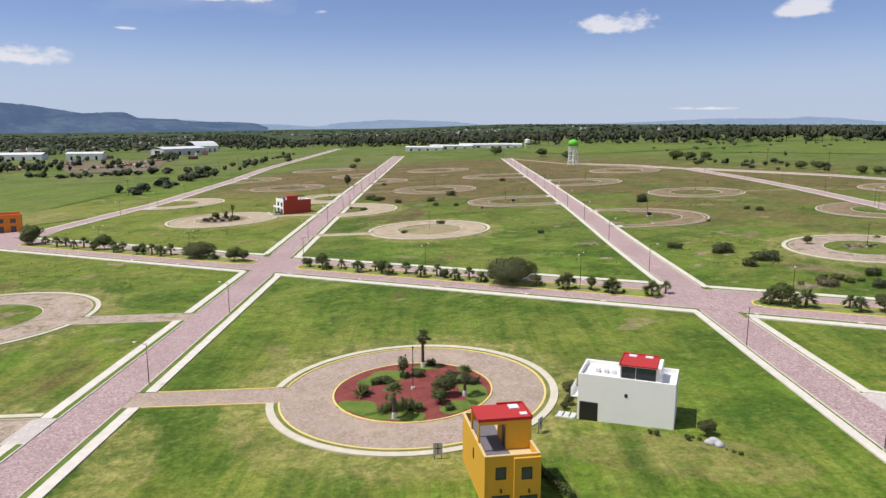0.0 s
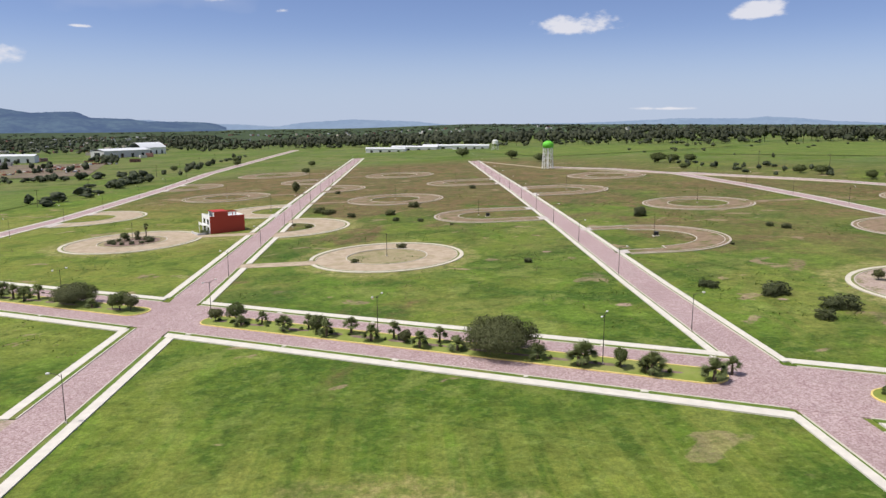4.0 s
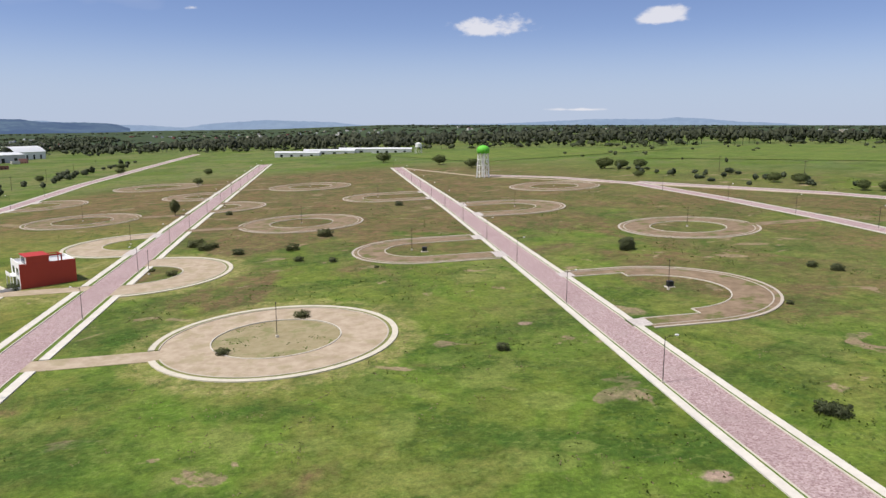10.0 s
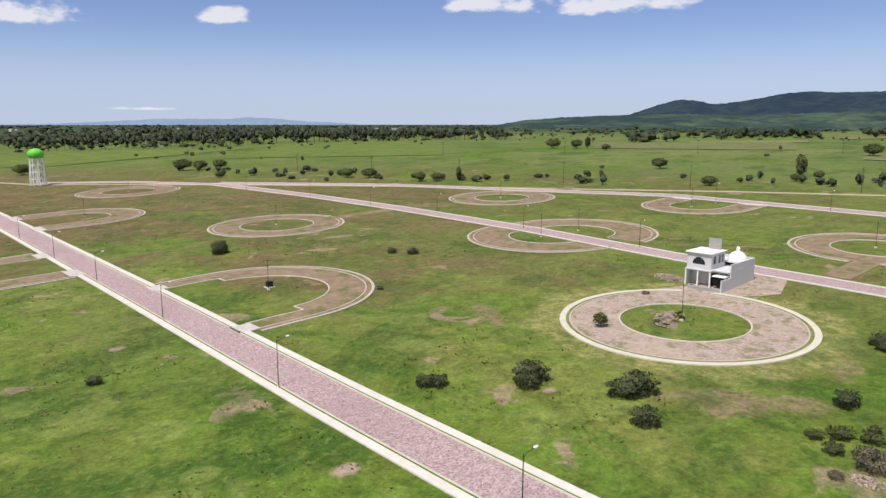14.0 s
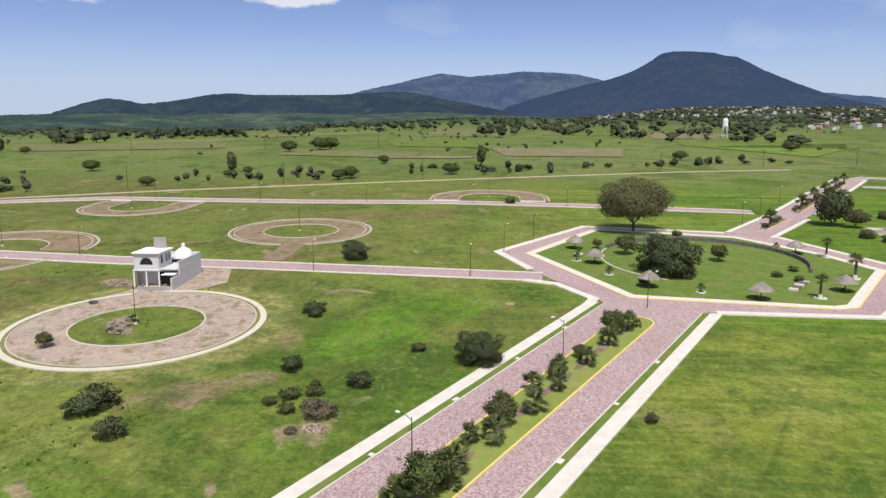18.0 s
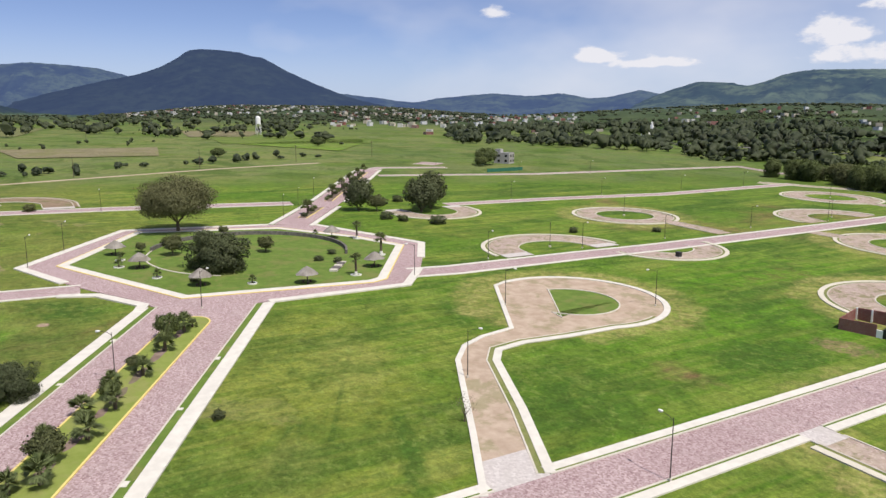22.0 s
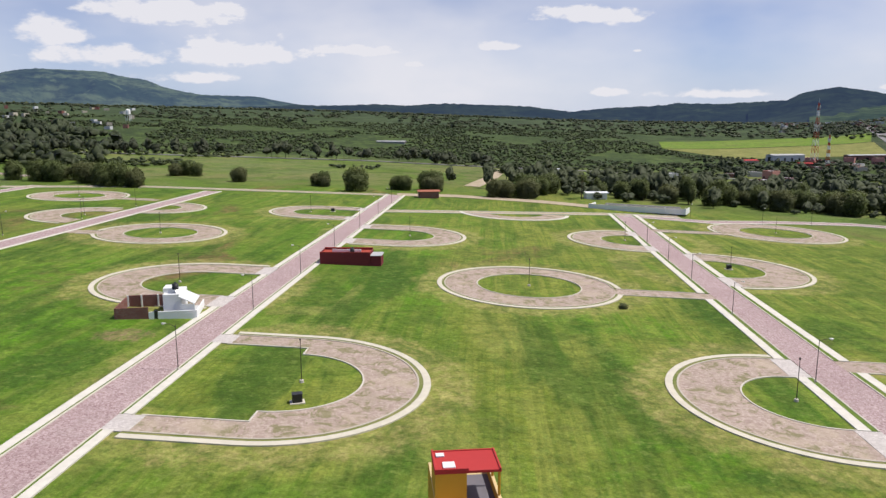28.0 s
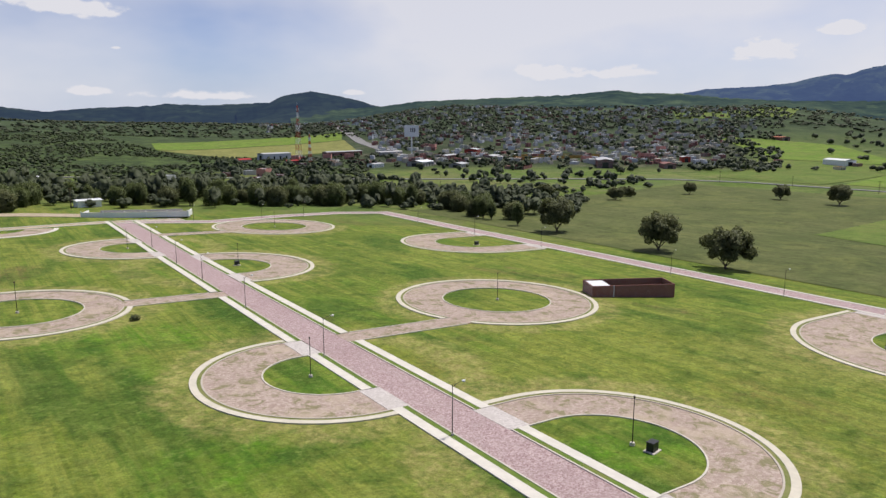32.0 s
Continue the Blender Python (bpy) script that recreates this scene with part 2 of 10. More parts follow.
def build_ground(name, plots, farm):
    """Meadow of the estate's plots, farmland beyond, or both with a ragged border between."""
    m = Nodes(name, 0.95, 0, 0.1)
    x, y = m.axis(0), m.axis(1)
    north = m.range(y, 60, 170)
    v1, v2, v3, v4 = m.mapped(1, 1, 1, 17), m.mapped(1.3, 0.8, 1, 71), m.mapped(0.9, 1.2, 1, 133), m.mapped(1.1, 0.9, 1, 211)
    green = m.mix(m.range(m.noise(0.018, 5, 0.6), 0.36, 0.64), LAWN_A, LAWN_B)
    # olive and straw tinted swathes, stronger towards the north
    olive = m.math("MULTIPLY", m.range(m.noise(0.034, 7, 0.60, v1, 0.8), 0.49, 0.60), m.range(north, 0, 1, 0.15, 0.40))
    green = m.mix(olive, green, m.mix(m.range(m.noise(0.25, 4, 0.7), 0.4, 0.65), LAWN_OLIVE, LAWN_DRY))
    # fresh bright grass
    fresh = m.range(m.noise(0.040, 7, 0.58, v2, 1.1), 0.48, 0.58, 0, 0.9)
    green = m.mix(fresh, green, LAWN_FRESH)
    # tall dark weeds
    weeds = m.math("MULTIPLY", m.range(m.noise(0.026, 9, 0.64, v3, 1.2), 0.49, 0.58), m.range(north, 0, 1, 0.5, 0.88))
    green = m.mix(weeds, green, m.mix(m.range(m.noise(0.7, 4, 0.7), 0.4, 0.6), LAWN_DEEP, LAWN_C))
    # pale lime blotches with clear edges among the weeds
    blot = m.math("MULTIPLY", m.range(m.noise(0.075, 5, 0.55, v4, 0.5), 0.585, 0.625), m.range(north, 0, 1, 0.12, 0.6))
    green = m.mix(blot, green, LAWN_LIME)
    # mowing rows and wheel tracks in the southern plots
    rows = m.noise(1.0, 3, 0.6, m.mapped(0.50, 0.012, 1, 4))
    rows = m.math("MULTIPLY", m.range(rows, 0.42, 0.58), m.range(north, 0, 1, 0.9, 0.0))
    rows = m.math("MULTIPLY", rows, m.range(m.noise(0.02, 3, 0.6, v2), 0.38, 0.50))
    green = m.mix(rows, green, LAWN_STRAW)
    lines = m.noise(1.0, 2, 0.5, m.mapped(1.9, 0.03, 1, 4))
    green = m.mix(m.math("MULTIPLY", m.range(lines, 0.5, 0.66), m.range(north, 0, 1, 0.22, 0.05)), green, LAWN_DARK)
    warm = m.math("MULTIPLY", m.range(m.noise(0.028, 6, 0.6, v4, 0.8), 0.42, 0.58), m.range(north, 0, 1, 0.16, 0.0))
    warm = m.math("MULTIPLY", warm, m.range(x, 45, -25))
    green = m.mix(warm, green, LAWN_STRAW)
    lush = m.math("MULTIPLY", m.math("MULTIPLY", m.range(x, -15, 50), m.range(y, 100, 60)), m.range(m.noise(0.03, 6, 0.6, v3, 0.8), 0.36, 0.56, 0.25, 0.85))
    green = m.mix(lush, green, LAWN_LUSH)
    # dry reddish weeds and soil towards the north plots
    dry = m.math("ADD", m.range(y, 215, 450, 0, 0.30), m.noise(0.020, 9, 0.64, m.mapped(1, 0.6, 1, 8), 0.9))
    dry = m.math("MULTIPLY", m.range(dry, 0.56, 0.66), m.range(x, -160, -110))
    dry = m.math("MULTIPLY", dry, m.range(m.math("ADD", x, m.math("MULTIPLY", y, 0.30)), 330, 280))
    dry = m.math("MULTIPLY", dry, m.range(y, 700, 640))
    green = m.mix(m.math("MULTIPLY", dry, 0.94), green, m.mix(m.range(m.noise(0.12, 8, 0.72), 0.38, 0.62), SOIL_A, SOIL_C))
    # reddish brown weeds between the eastern streets
    rust = m.math("MULTIPLY", m.range(m.noise(0.040, 7, 0.62, v4, 0.9), 0.49, 0.60), m.range(x, 40, 120, 0, 0.7))
    rust = m.math("MULTIPLY", rust, m.range(y, 100, 190))
    green = m.mix(rust, green, SOIL_C)
    dull = m.math("MULTIPLY", m.math("MULTIPLY", m.range(x, 60, 130), m.range(y, 70, 130)), m.range(m.noise(0.05, 6, 0.64, v1), 0.38, 0.58, 0.1, 0.7))
    green = m.mix(dull, green, LAWN_OLIVE)
    # the northern plots are rougher and darker
    rough_n = m.math("MULTIPLY", m.math("MULTIPLY", m.range(y, 150, 300), m.range(x, -52, -40)), m.range(m.noise(0.03, 8, 0.66, v2, 0.6), 0.40, 0.60, 0.05, 0.5))
    green = m.mix(rough_n, green, m.mix(m.range(m.noise(0.5, 6, 0.7), 0.4, 0.6), (0.085, 0.096, 0.034), (0.150, 0.108, 0.062)))
    mown = m.math("MULTIPLY", m.range(x, -40, -52), m.range(y, 150, 200))
    mown = m.math("MULTIPLY", mown, m.range(y, 420, 340))
    green = m.mix(m.math("MULTIPLY", mown, 0.7), green, m.mix(m.range(m.noise(0.04, 6, 0.62, v3, 0.8), 0.4, 0.6), LAWN_STRAW, LAWN_B))
    # bare pale patches
    bare = m.range(m.noise(0.085, 5, 0.55, v3, 0.5), 0.63, 0.66)
    green = m.mix(m.math("MULTIPLY", bare, m.range(north, 0, 1, 0.10, 0.8)), green, m.mix(m.noise(0.8, 4), SOIL_B, SOIL_PALE))
    if plots:
        # bare trampled places, pink gravel, mown rectangles, lush hollows
        rag = m.math("MULTIPLY", m.math("SUBTRACT", m.noise(0.22, 7, 0.68, v2, 0.6), 0.5), 2.6)
        rag_fine = m.math("MULTIPLY", m.math("SUBTRACT", m.noise(0.9, 5, 0.7, v2), 0.5), 1.0)
        tuft = m.range(m.noise(0.8, 6, 0.75, v4), 0.36, 0.60, 0.25, 1.0)
        wide = m.math("MULTIPLY", m.math("SUBTRACT", m.noise(0.06, 7, 0.66, v1, 0.8), 0.5), 2.8)
        worn = m.range(m.noise(0.3, 6, 0.7, v3), 0.36, 0.60, 0.35, 1.0)
        green = m.mix(m.math("MULTIPLY", m.math("MULTIPLY", m.spot(SPOTS_STRAW, wide, False, 0.7), worn), 0.5), green, (0.190, 0.206, 0.036))
        green = m.mix(m.math("MULTIPLY", m.math("MULTIPLY", m.spot(SPOTS_VIVID, wide, False, 0.8), worn), 0.95), green, (0.080, 0.192, 0.012))
        green = m.mix(m.math("MULTIPLY", rows, 0.6), green, (0.180, 0.228, 0.046))
        green = m.mix(m.math("MULTIPLY", m.math("MULTIPLY", m.range(lines, 0.53, 0.60), m.range(north, 0, 1, 0.24, 0)), worn), green, LAWN_DARK)
        green = m.mix(m.math("MULTIPLY", m.math("MULTIPLY", m.spot(SPOTS_DITCH, rag_fine, True, 0.8), tuft), 0.8), green, LAWN_DARK)
        soft_rag = m.math("MULTIPLY", rag, 0.75)
        green = m.mix(m.math("MULTIPLY", m.math("MULTIPLY", m.spot(SPOTS_RUST, wide, False, 0.9), worn), 0.9), green, m.mix(m.range(m.noise(0.12, 8, 0.72), 0.38, 0.62), SOIL_A, SOIL_C))
        green = m.mix(m.math("MULTIPLY", m.math("MULTIPLY", m.spot(SPOTS_DEEP, soft_rag, False, 0.9), worn), 0.9), green, LAWN_DEEP)
        green = m.mix(m.math("MULTIPLY", m.math("MULTIPLY", m.spot(SPOTS_DEEP_SOUTH, soft_rag, False, 0.9), worn), 0.85), green, LAWN_DEEP)
        green = m.mix(m.math("MULTIPLY", m.spot(SPOTS_LIME, m.math("MULTIPLY", rag, 0.35), False, 0.35), 0.6), green, LAWN_LIME)
        green = m.mix(m.math("MULTIPLY", m.math("MULTIPLY", m.spot(SPOTS_PALE, soft_rag, False, 0.9), worn), 0.7), green, (0.205, 0.220, 0.060))
        green = m.mix(m.math("MULTIPLY", m.spot(SPOTS_LUSH, rag, False, 0.8), 0.55), green, LAWN_LUSH)
        green = m.mix(m.math("MULTIPLY", m.math("MULTIPLY", m.spot(SPOTS_DRY, m.math("MULTIPLY", rag, 0.3), False, 0.10), tuft), 0.75), green, (0.235, 0.212, 0.085))
        green = m.mix(m.math("MULTIPLY", m.math("MULTIPLY", m.spot(SPOTS_MOWN, rag_fine, True, 0.22), tuft), 0.75), green, (0.205, 0.215, 0.068))
        green = m.mix(m.math("MULTIPLY", m.spot(SPOTS_BARE, rag, False, 0.5), tuft), green, m.mix(m.noise(0.6, 6, 0.7), SOIL_BROWN, SOIL_B))
        green = m.mix(m.math("MULTIPLY", m.spot(SPOTS_PINK, rag_fine, False, 0.6), 0.85), green, (0.37, 0.27, 0.215))
        long_dark = m.math("MULTIPLY", m.range(m.noise(1.0, 6, 0.6, m.mapped(0.055, 0.014, 1, 6), 0.7), 0.52, 0.62), m.range(north, 0, 1, 0.75, 0.0))
        green = m.mix(long_dark, green, LAWN_DEEP)
        flat = m.nd.new("ShaderNodeVectorMath")
        flat.operation = "MULTIPLY"
        flat.inputs[1].default_value = (1, 1, 0)
        m.lk.new(m.pos, flat.inputs[0])
        rim = None
        for cx, cy, rr in LOOP_RIMS:
            away = m.nd.new("ShaderNodeVectorMath")
            away.operation = "DISTANCE"
            away.inputs[1].default_value = (cx, cy, 0)
            m.lk.new(flat.outputs[0], away.inputs[0])
            q = m.math("ABSOLUTE", m.math("SUBTRACT", away.outputs["Value"], rr))
            rim = q if rim is None else m.math("MINIMUM", rim, q)
        ragged = m.math("ADD", rim, m.math("MULTIPLY", m.math("SUBTRACT", m.noise(0.16, 7, 0.66, v2, 0.7), 0.5), 11.0))
        verge = m.math("MULTIPLY", m.range(ragged, 5.2, 1.8, 0, 0.9), m.range(tuft, 0.25, 1.0, 0.55, 1.0))
        green = m.mix(verge, green, m.mix(m.range(m.noise(0.5, 6, 0.7, v4), 0.4, 0.6), RIM_STRAW, RIM_GREEN))
    # blades and tufts
    green = m.mix(m.range(m.noise(0.55, 8, 0.74, v1, 0.5), 0.49, 0.63, 0, 0.52), green, LAWN_DARK)
    green = m.mix(m.range(m.noise(0.75, 6, 0.7, v3, 0.4), 0.53, 0.64, 0, 0.5), green, (0.175, 0.232, 0.056))
    mottle = m.noise(0.085, 10, 0.70, v4, 0.9)
    green = m.mix(m.range(mottle, 0.50, 0.38, 0, 0.5), green, LAWN_DEEP)
    green = m.mix(m.range(mottle, 0.54, 0.66, 0, 0.34), green, LAWN_LIME)
    patchy = m.range(m.noise(0.30, 8, 0.72, v3, 0.6), 0.30, 0.70, 0.72, 1.30, False)
    fine = m.range(m.noise(1.7, 8, 0.78), 0.28, 0.72, 0.56, 1.40, False)
    grain = m.range(m.noise(6.5, 4, 0.7), 0.3, 0.7, 0.84, 1.16, False)
    shade = m.nd.new("ShaderNodeVectorMath")
    shade.operation = "SCALE"
    m.lk.new(green, shade.inputs[0])
    m.lk.new(m.math("MULTIPLY", m.math("MULTIPLY", fine, grain), patchy), shade.inputs["Scale"])
    # haze painted in: grass tinted bluer northwards, warmer and brighter southwards
    tint = m.nd.new("ShaderNodeVectorMath")
    tint.operation = "MULTIPLY"
    m.lk.new(m.mix(north, (1.09, 1.045, 0.97), (1.05, 1.0, 1.05)), tint.inputs[1])
    m.lk.new(shade.outputs[0], tint.inputs[0])
    green = tint.outputs[0]
    col = green
    if farm:
        # far farmland in parcels
        parcels = m.cells(1.0, m.mapped(0.0045, 0.0062, 0, 28), "Color", "F1", 0.9)
        g = m.nd.new("ShaderNodeSeparateColor")
        m.lk.new(parcels, g.inputs[0])
        field = m.mix(g.outputs[0], FIELD_A, FIELD_B)
        field = m.mix(m.range(g.outputs[1], 0.80, 0.84, 0, 0.7), field, FIELD_DRY)
        field = m.mix(m.range(m.noise(0.03, 5, 0.65), 0.35, 0.75), field, m.mix(0.5, field, LAWN_DRY))
        field = m.mix(m.range(m.noise(0.012, 5, 0.7), 0.50, 0.62, 0, 0.75), field, LAWN_C)
        field = m.mix(m.math("MULTIPLY", olive, 0.55), field, LAWN_OLIVE)
        field = m.mix(m.math("MULTIPLY", fresh, 0.45), field, LAWN_FRESH)
        field = m.mix(m.range(m.noise(0.035, 10, 0.72, v3, 1.0), 0.50, 0.60, 0, 0.7), field, LAWN_DARK)
        scrub = m.mix(m.range(m.noise(0.02, 6, 0.65), 0.42, 0.6), SCRUB_A, SCRUB_B)
        scrub = m.mix(m.range(m.noise(0.075, 8, 0.68, v2, 0.8), 0.46, 0.56, 0, 0.9), scrub, (0.026, 0.040, 0.017))
        scrub = m.mix(m.range(m.noise(0.05, 7, 0.66, v4, 0.6), 0.54, 0.62, 0, 0.7), scrub, (0.118, 0.160, 0.048))
        field = m.mix(m.math("MULTIPLY", m.range(y, -440, -520), 0.92), field, scrub)
        # dust and yards of the hillside town; tree shade painted dark into its ground
        ahead = m.math("ADD", m.math("MULTIPLY", x, -0.67), m.math("MULTIPLY", m.math("SUBTRACT", y, 120), -0.74))
        aside = m.math("ABSOLUTE", m.math("SUBTRACT", m.math("MULTIPLY", x, 0.74), m.math("MULTIPLY", m.math("SUBTRACT", y, 120), 0.67)))
        town = m.math("MULTIPLY", m.range(ahead, 700, 800), m.range(m.math("DIVIDE", aside, m.math("MAXIMUM", ahead, 1.0)), 0.31, 0.25))
        field = m.mix(m.math("MULTIPLY", town, 0.9), field, m.mix(m.range(m.noise(0.04, 6, 0.7), 0.50, 0.62), (0.036, 0.050, 0.024), (0.115, 0.105, 0.075)))
        rough = m.nd.new("ShaderNodeVectorMath")
        rough.operation = "SCALE"
        m.lk.new(field, rough.inputs[0])
        m.lk.new(m.range(m.noise(0.35, 9, 0.8), 0.3, 0.7, 0.6, 1.35, False), rough.inputs["Scale"])
        field = rough.outputs[0]
        cx, cy = m.math("SUBTRACT", x, 40), m.math("SUBTRACT", y, 190)
        d = m.math("SQRT", m.math("ADD", m.math("MULTIPLY", cx, cx), m.math("MULTIPLY", m.math("MULTIPLY", cy, cy), 0.36)))
        d = m.math("ADD", d, m.math("MULTIPLY", m.noise(0.01, 3), 60))
        col = m.mix(m.range(d, 260, 330), green, field)
        # scrub and distant woods
        wood = m.mix(m.range(m.noise(0.02, 6, 0.7), 0.35, 0.65), WOOD_A, WOOD_B)
        d2 = m.math("SQRT", m.math("ADD", m.math("MULTIPLY", cx, cx), m.math("MULTIPLY", cy, cy)))
        far = m.math("ADD", d2, m.math("MULTIPLY", m.noise(0.0035, 4, 0.6), 700))
        col = m.mix(m.range(far, 1250, 1900), col, wood)
    m.colour(col)
    m.bump(m.noise(0.9, 7, 0.75), 0.7, 0.3)
    return m.mat


SPOTS_DEEP = ((-27.8, 195.9, 10.3, 6.8, -10), (-29.0, 239.3, 7.7, 7.2, -12), (-28.2, 214.6, 5.4, 5.5, -11), (-5.5, 178.6, 7.1, 4.9, -9), (23.1, 212.4, 5.2, 2.7, -11), (53.3, 225.1, 5.7, 7.2, -13), (-5.3, 203.4, 6.4, 3.3, -10),
              (42.9, 180.5, 3.6, 4.7, -9), (88.9, 133.4, 10.3, 7.1, -66), (88.8, 163.5, 13.5, 3.1, -66), (135.3, 237.9, 16.7, 9.9, -67), (129.4, 114.9, 5.3, 8.0, -67), (94.5, 129.9, 3.9, 9.0, -110), (30.0, 186.0, 14.0, 3.0, -28))
SPOTS_DEEP_SOUTH = ((-16.5, 29.2, 2.7, 24.4, 10), (-12.2, -1.6, 2.2, 5.8, 9), (-37.2, -14.3, 4.6, 9.0, 12), (28.3, -40.4, 13.0, 19.1, 14), (38.2, -15.9, 6.6, 14.2, 12), (-26.8, 50.6, 6.0, 2.7, 8), (63.6, 29.4, 6.6, 10.1, 10), (-34.5, 77.1, 8.8, 8.1, -5),
                    (37.6, 78.9, 5.8, 6.8, -5), (41.9, 109.0, 5.1, 6.1, -7), (-53.8, 47.0, 4.7, 4.4, -30), (-113.4, -82.8, 7.5, 20.0, -23), (-64.4, 68.8, 4.2, 3.6, -31), (63.3, 87.9, 1.2, 10.8, 70), (68.7, 62.1, 8.3, 9.1, 70), (100.7, 57.3, 4.7, 9.5, 71))
SPOTS_LIME = ((11.9, 195.1, 2.2, 4.2, -10), (21.1, 216.3, 2.5, 2.9, -12), (24.8, 207.6, 3.7, 4.0, -12), (31.2, 197.7, 3.4, 3.0, -11), (25.5, 182.7, 4.1, 2.3, -9), (30.2, 185.1, 2.0, 1.6, -10), (1.1, 192.5, 4.3, 1.7, -9), (69.5, 200.3, 4.0, 3.3, -65), (63.9, 169.5, 3.9, 2.4, -66), (72.3, 165.9, 4.1, 2.4, -65))
SPOTS_RUST = ((27.9, 313.0, 20.1, 15.4, -17), (106.3, 444.9, 24.3, 32.8, -26), (68.4, 463.5, 17.6, 28.9, -26), (-50.8, 475.3, 19.9, 29.7, -25), (148.9, 375.9, 24.5, 26.6, -23), (136.6, 304.4, 9.0, 13.3, -18), (-95.2, 560.8, 40.7, 60.6, -27), (10.6, 570.5, 24.9, 37.8, -30),
              (142.3, 280.0, 19.4, 11.3, -68), (213.0, 150.8, 25.2, 7.8, -68), (81.6, 225.0, 5.8, 7.1, -67), (180.0, 330.0, 20.0, 30.0, -20))
SPOTS_PALE = ((-2.6, 12.7, 2.7, 17.5, 10), (3.6, 4.6, 3.8, 13.2, 11), (9.2, 46.6, 3.7, 5.7, 8), (26.6, 51.9, 9.3, 2.0, 8), (46.1, 55.9, 4.9, 3.3, 8), (-20.6, 79.1, 4.1, 6.4, -4), (-105.6, 59.3, 11.7, 14.1, -30), (88.3, 83.6, 4.6, 12.8, 71), (65.1, 99.3, 3.3, 5.5, 70), (-172.0, 328.0, 44.0, 24.0, -16))
SPOTS_BARE = ((82.5, 157.2, 7.5, 3.4, -52), (87.5, 151.2, 4.0, 2.4, -52), (88.4, 202.0, 6.0, 1.8, 60), (60.9, 16.6, 4.2, 3.0, 10), (104.0, 152.0, 5.0, 2.0, 20))
SPOTS_PINK = ((41.2, 175.8, 1.5, 1.2, 0), (123.5, 118.4, 1.0, 0.8, 0), (70.5, 174.2, 0.9, 0.7, 0), (37.4, 230.7, 1.2, 1.0, 0))
SPOTS_MOWN = ((38.2, 267.3, 7.0, 4.3, 2), (37.0, -3.0, 6.6, 2.9, 9), (31.5, -12.0, 1.3, 12.0, -3))
SPOTS_VIVID = ((24.0, -25.0, 15.0, 20.0, 0), (22.0, -92.0, 14.0, 36.0, 0), (82.0, 28.0, 13.0, 30.0, -30), (97.0, -15.0, 18.0, 22.0, 0), (111.0, 137.0, 18.0, 8.0, -30), (-58.0, 70.0, 10.0, 6.0, 0), (-9.0, -8.0, 5.0, 13.0, 8), (-16.0, 50.0, 9.0, 6.0, 20), (-22.0, -4.0, 7.0, 8.0, 0), (36.0, -60.0, 8.0, 26.0, 0), (-39.0, 27.9, 8.0, 8.0, 0))
SPOTS_DRY = ((-5.5, 90.0, 23.5, 22.5, 0), (25.0, 70.5, 13.0, 5.0, -20))
SPOTS_DITCH = ((-0.2, 130.4, 27.7, 0.35, -23.1), (82.8, 86.9, 16.5, 0.3, 152.8), (69.5, 98.4, 6.5, 1.0, 151.6))
SPOTS_STRAW = ((86.0, 90.0, 26.0, 13.0, 0), (36.0, 34.0, 13.0, 12.0, 0), (-45.0, 22.0, 16.0, 20.0, 0), (-85.0, 45.0, 20.0, 40.0, 0), (1.0, 20.0, 7.0, 40.0, 0))
SPOTS_LUSH = ((-18.0, 18.0, 3.0, 16.0, 6), (20.0, 60.0, 10.0, 3.0, 10), (-22.0, 182.0, 9.0, 3.4, -25), (-14.0, 206.0, 7.0, 3.0, -20), (82.0, 128.0, 9.0, 4.0, -28))
SOIL_BROWN = (0.19, 0.155, 0.08)
RIM_STRAW, RIM_GREEN = (0.300, 0.275, 0.108), (0.185, 0.205, 0.055)
LAWN_DEEP, LAWN_LIME = (0.042, 0.092, 0.014), (0.180, 0.225, 0.054)
# middles and radii of the loop streets whose borders are worn and straw-coloured
LOOP_RIMS = ((-3.8, 91.4, 21), (-4.6, -32.6, 21), (-96.5, -136.0, 24), (-92.7, 1.4, 23), (-93.0, 136.1, 25), (-4.3, 234.1, 21), (106.8, 176.6, 21), (165.9, -42.6, 18), (97.9, -76.6, 20), (-55.7, 68.3, 21),
             (-39.0, 27.9, 21), (31.2, 31.6, 21.5), (30.6, -92.3, 21), (64.8, -19.7, 21), (66.7, -136.5, 19), (-40.6, -103.0, 22), (-54.5, -62.5, 24), (-138.4, 71.8, 27), (98.4, 36.2, 18), (-86.4, 278.5, 22), (-41.0, 295.2, 23))
LAWN_A, LAWN_B, LAWN_C, LAWN_DRY = (0.112, 0.165, 0.024), (0.154, 0.202, 0.035), (0.086, 0.138, 0.018), (0.228, 0.212, 0.072)
LAWN_LUSH = (0.080, 0.165, 0.016)
LAWN_OLIVE, LAWN_FRESH, LAWN_DARK, LAWN_STRAW = (0.140, 0.150, 0.042), (0.110, 0.188, 0.024), (0.056, 0.098, 0.017), (0.192, 0.206, 0.044)
SOIL_A, SOIL_B, SOIL_C, SOIL_PALE = (0.180, 0.112, 0.064), (0.250, 0.185, 0.115), (0.128, 0.100, 0.044), (0.330, 0.255, 0.170)
FIELD_A, FIELD_B, FIELD_DRY = (0.100, 0.142, 0.044), (0.140, 0.168, 0.060), (0.145, 0.156, 0.060)
WOOD_A, WOOD_B = (0.034, 0.052, 0.026), (0.066, 0.092, 0.042)
SCRUB_A, SCRUB_B = (0.040, 0.064, 0.024), (0.072, 0.108, 0.032)
M_MEADOW, M_BORDER = build_ground("meadow", True, False), build_ground("meadow and farmland", False, True)


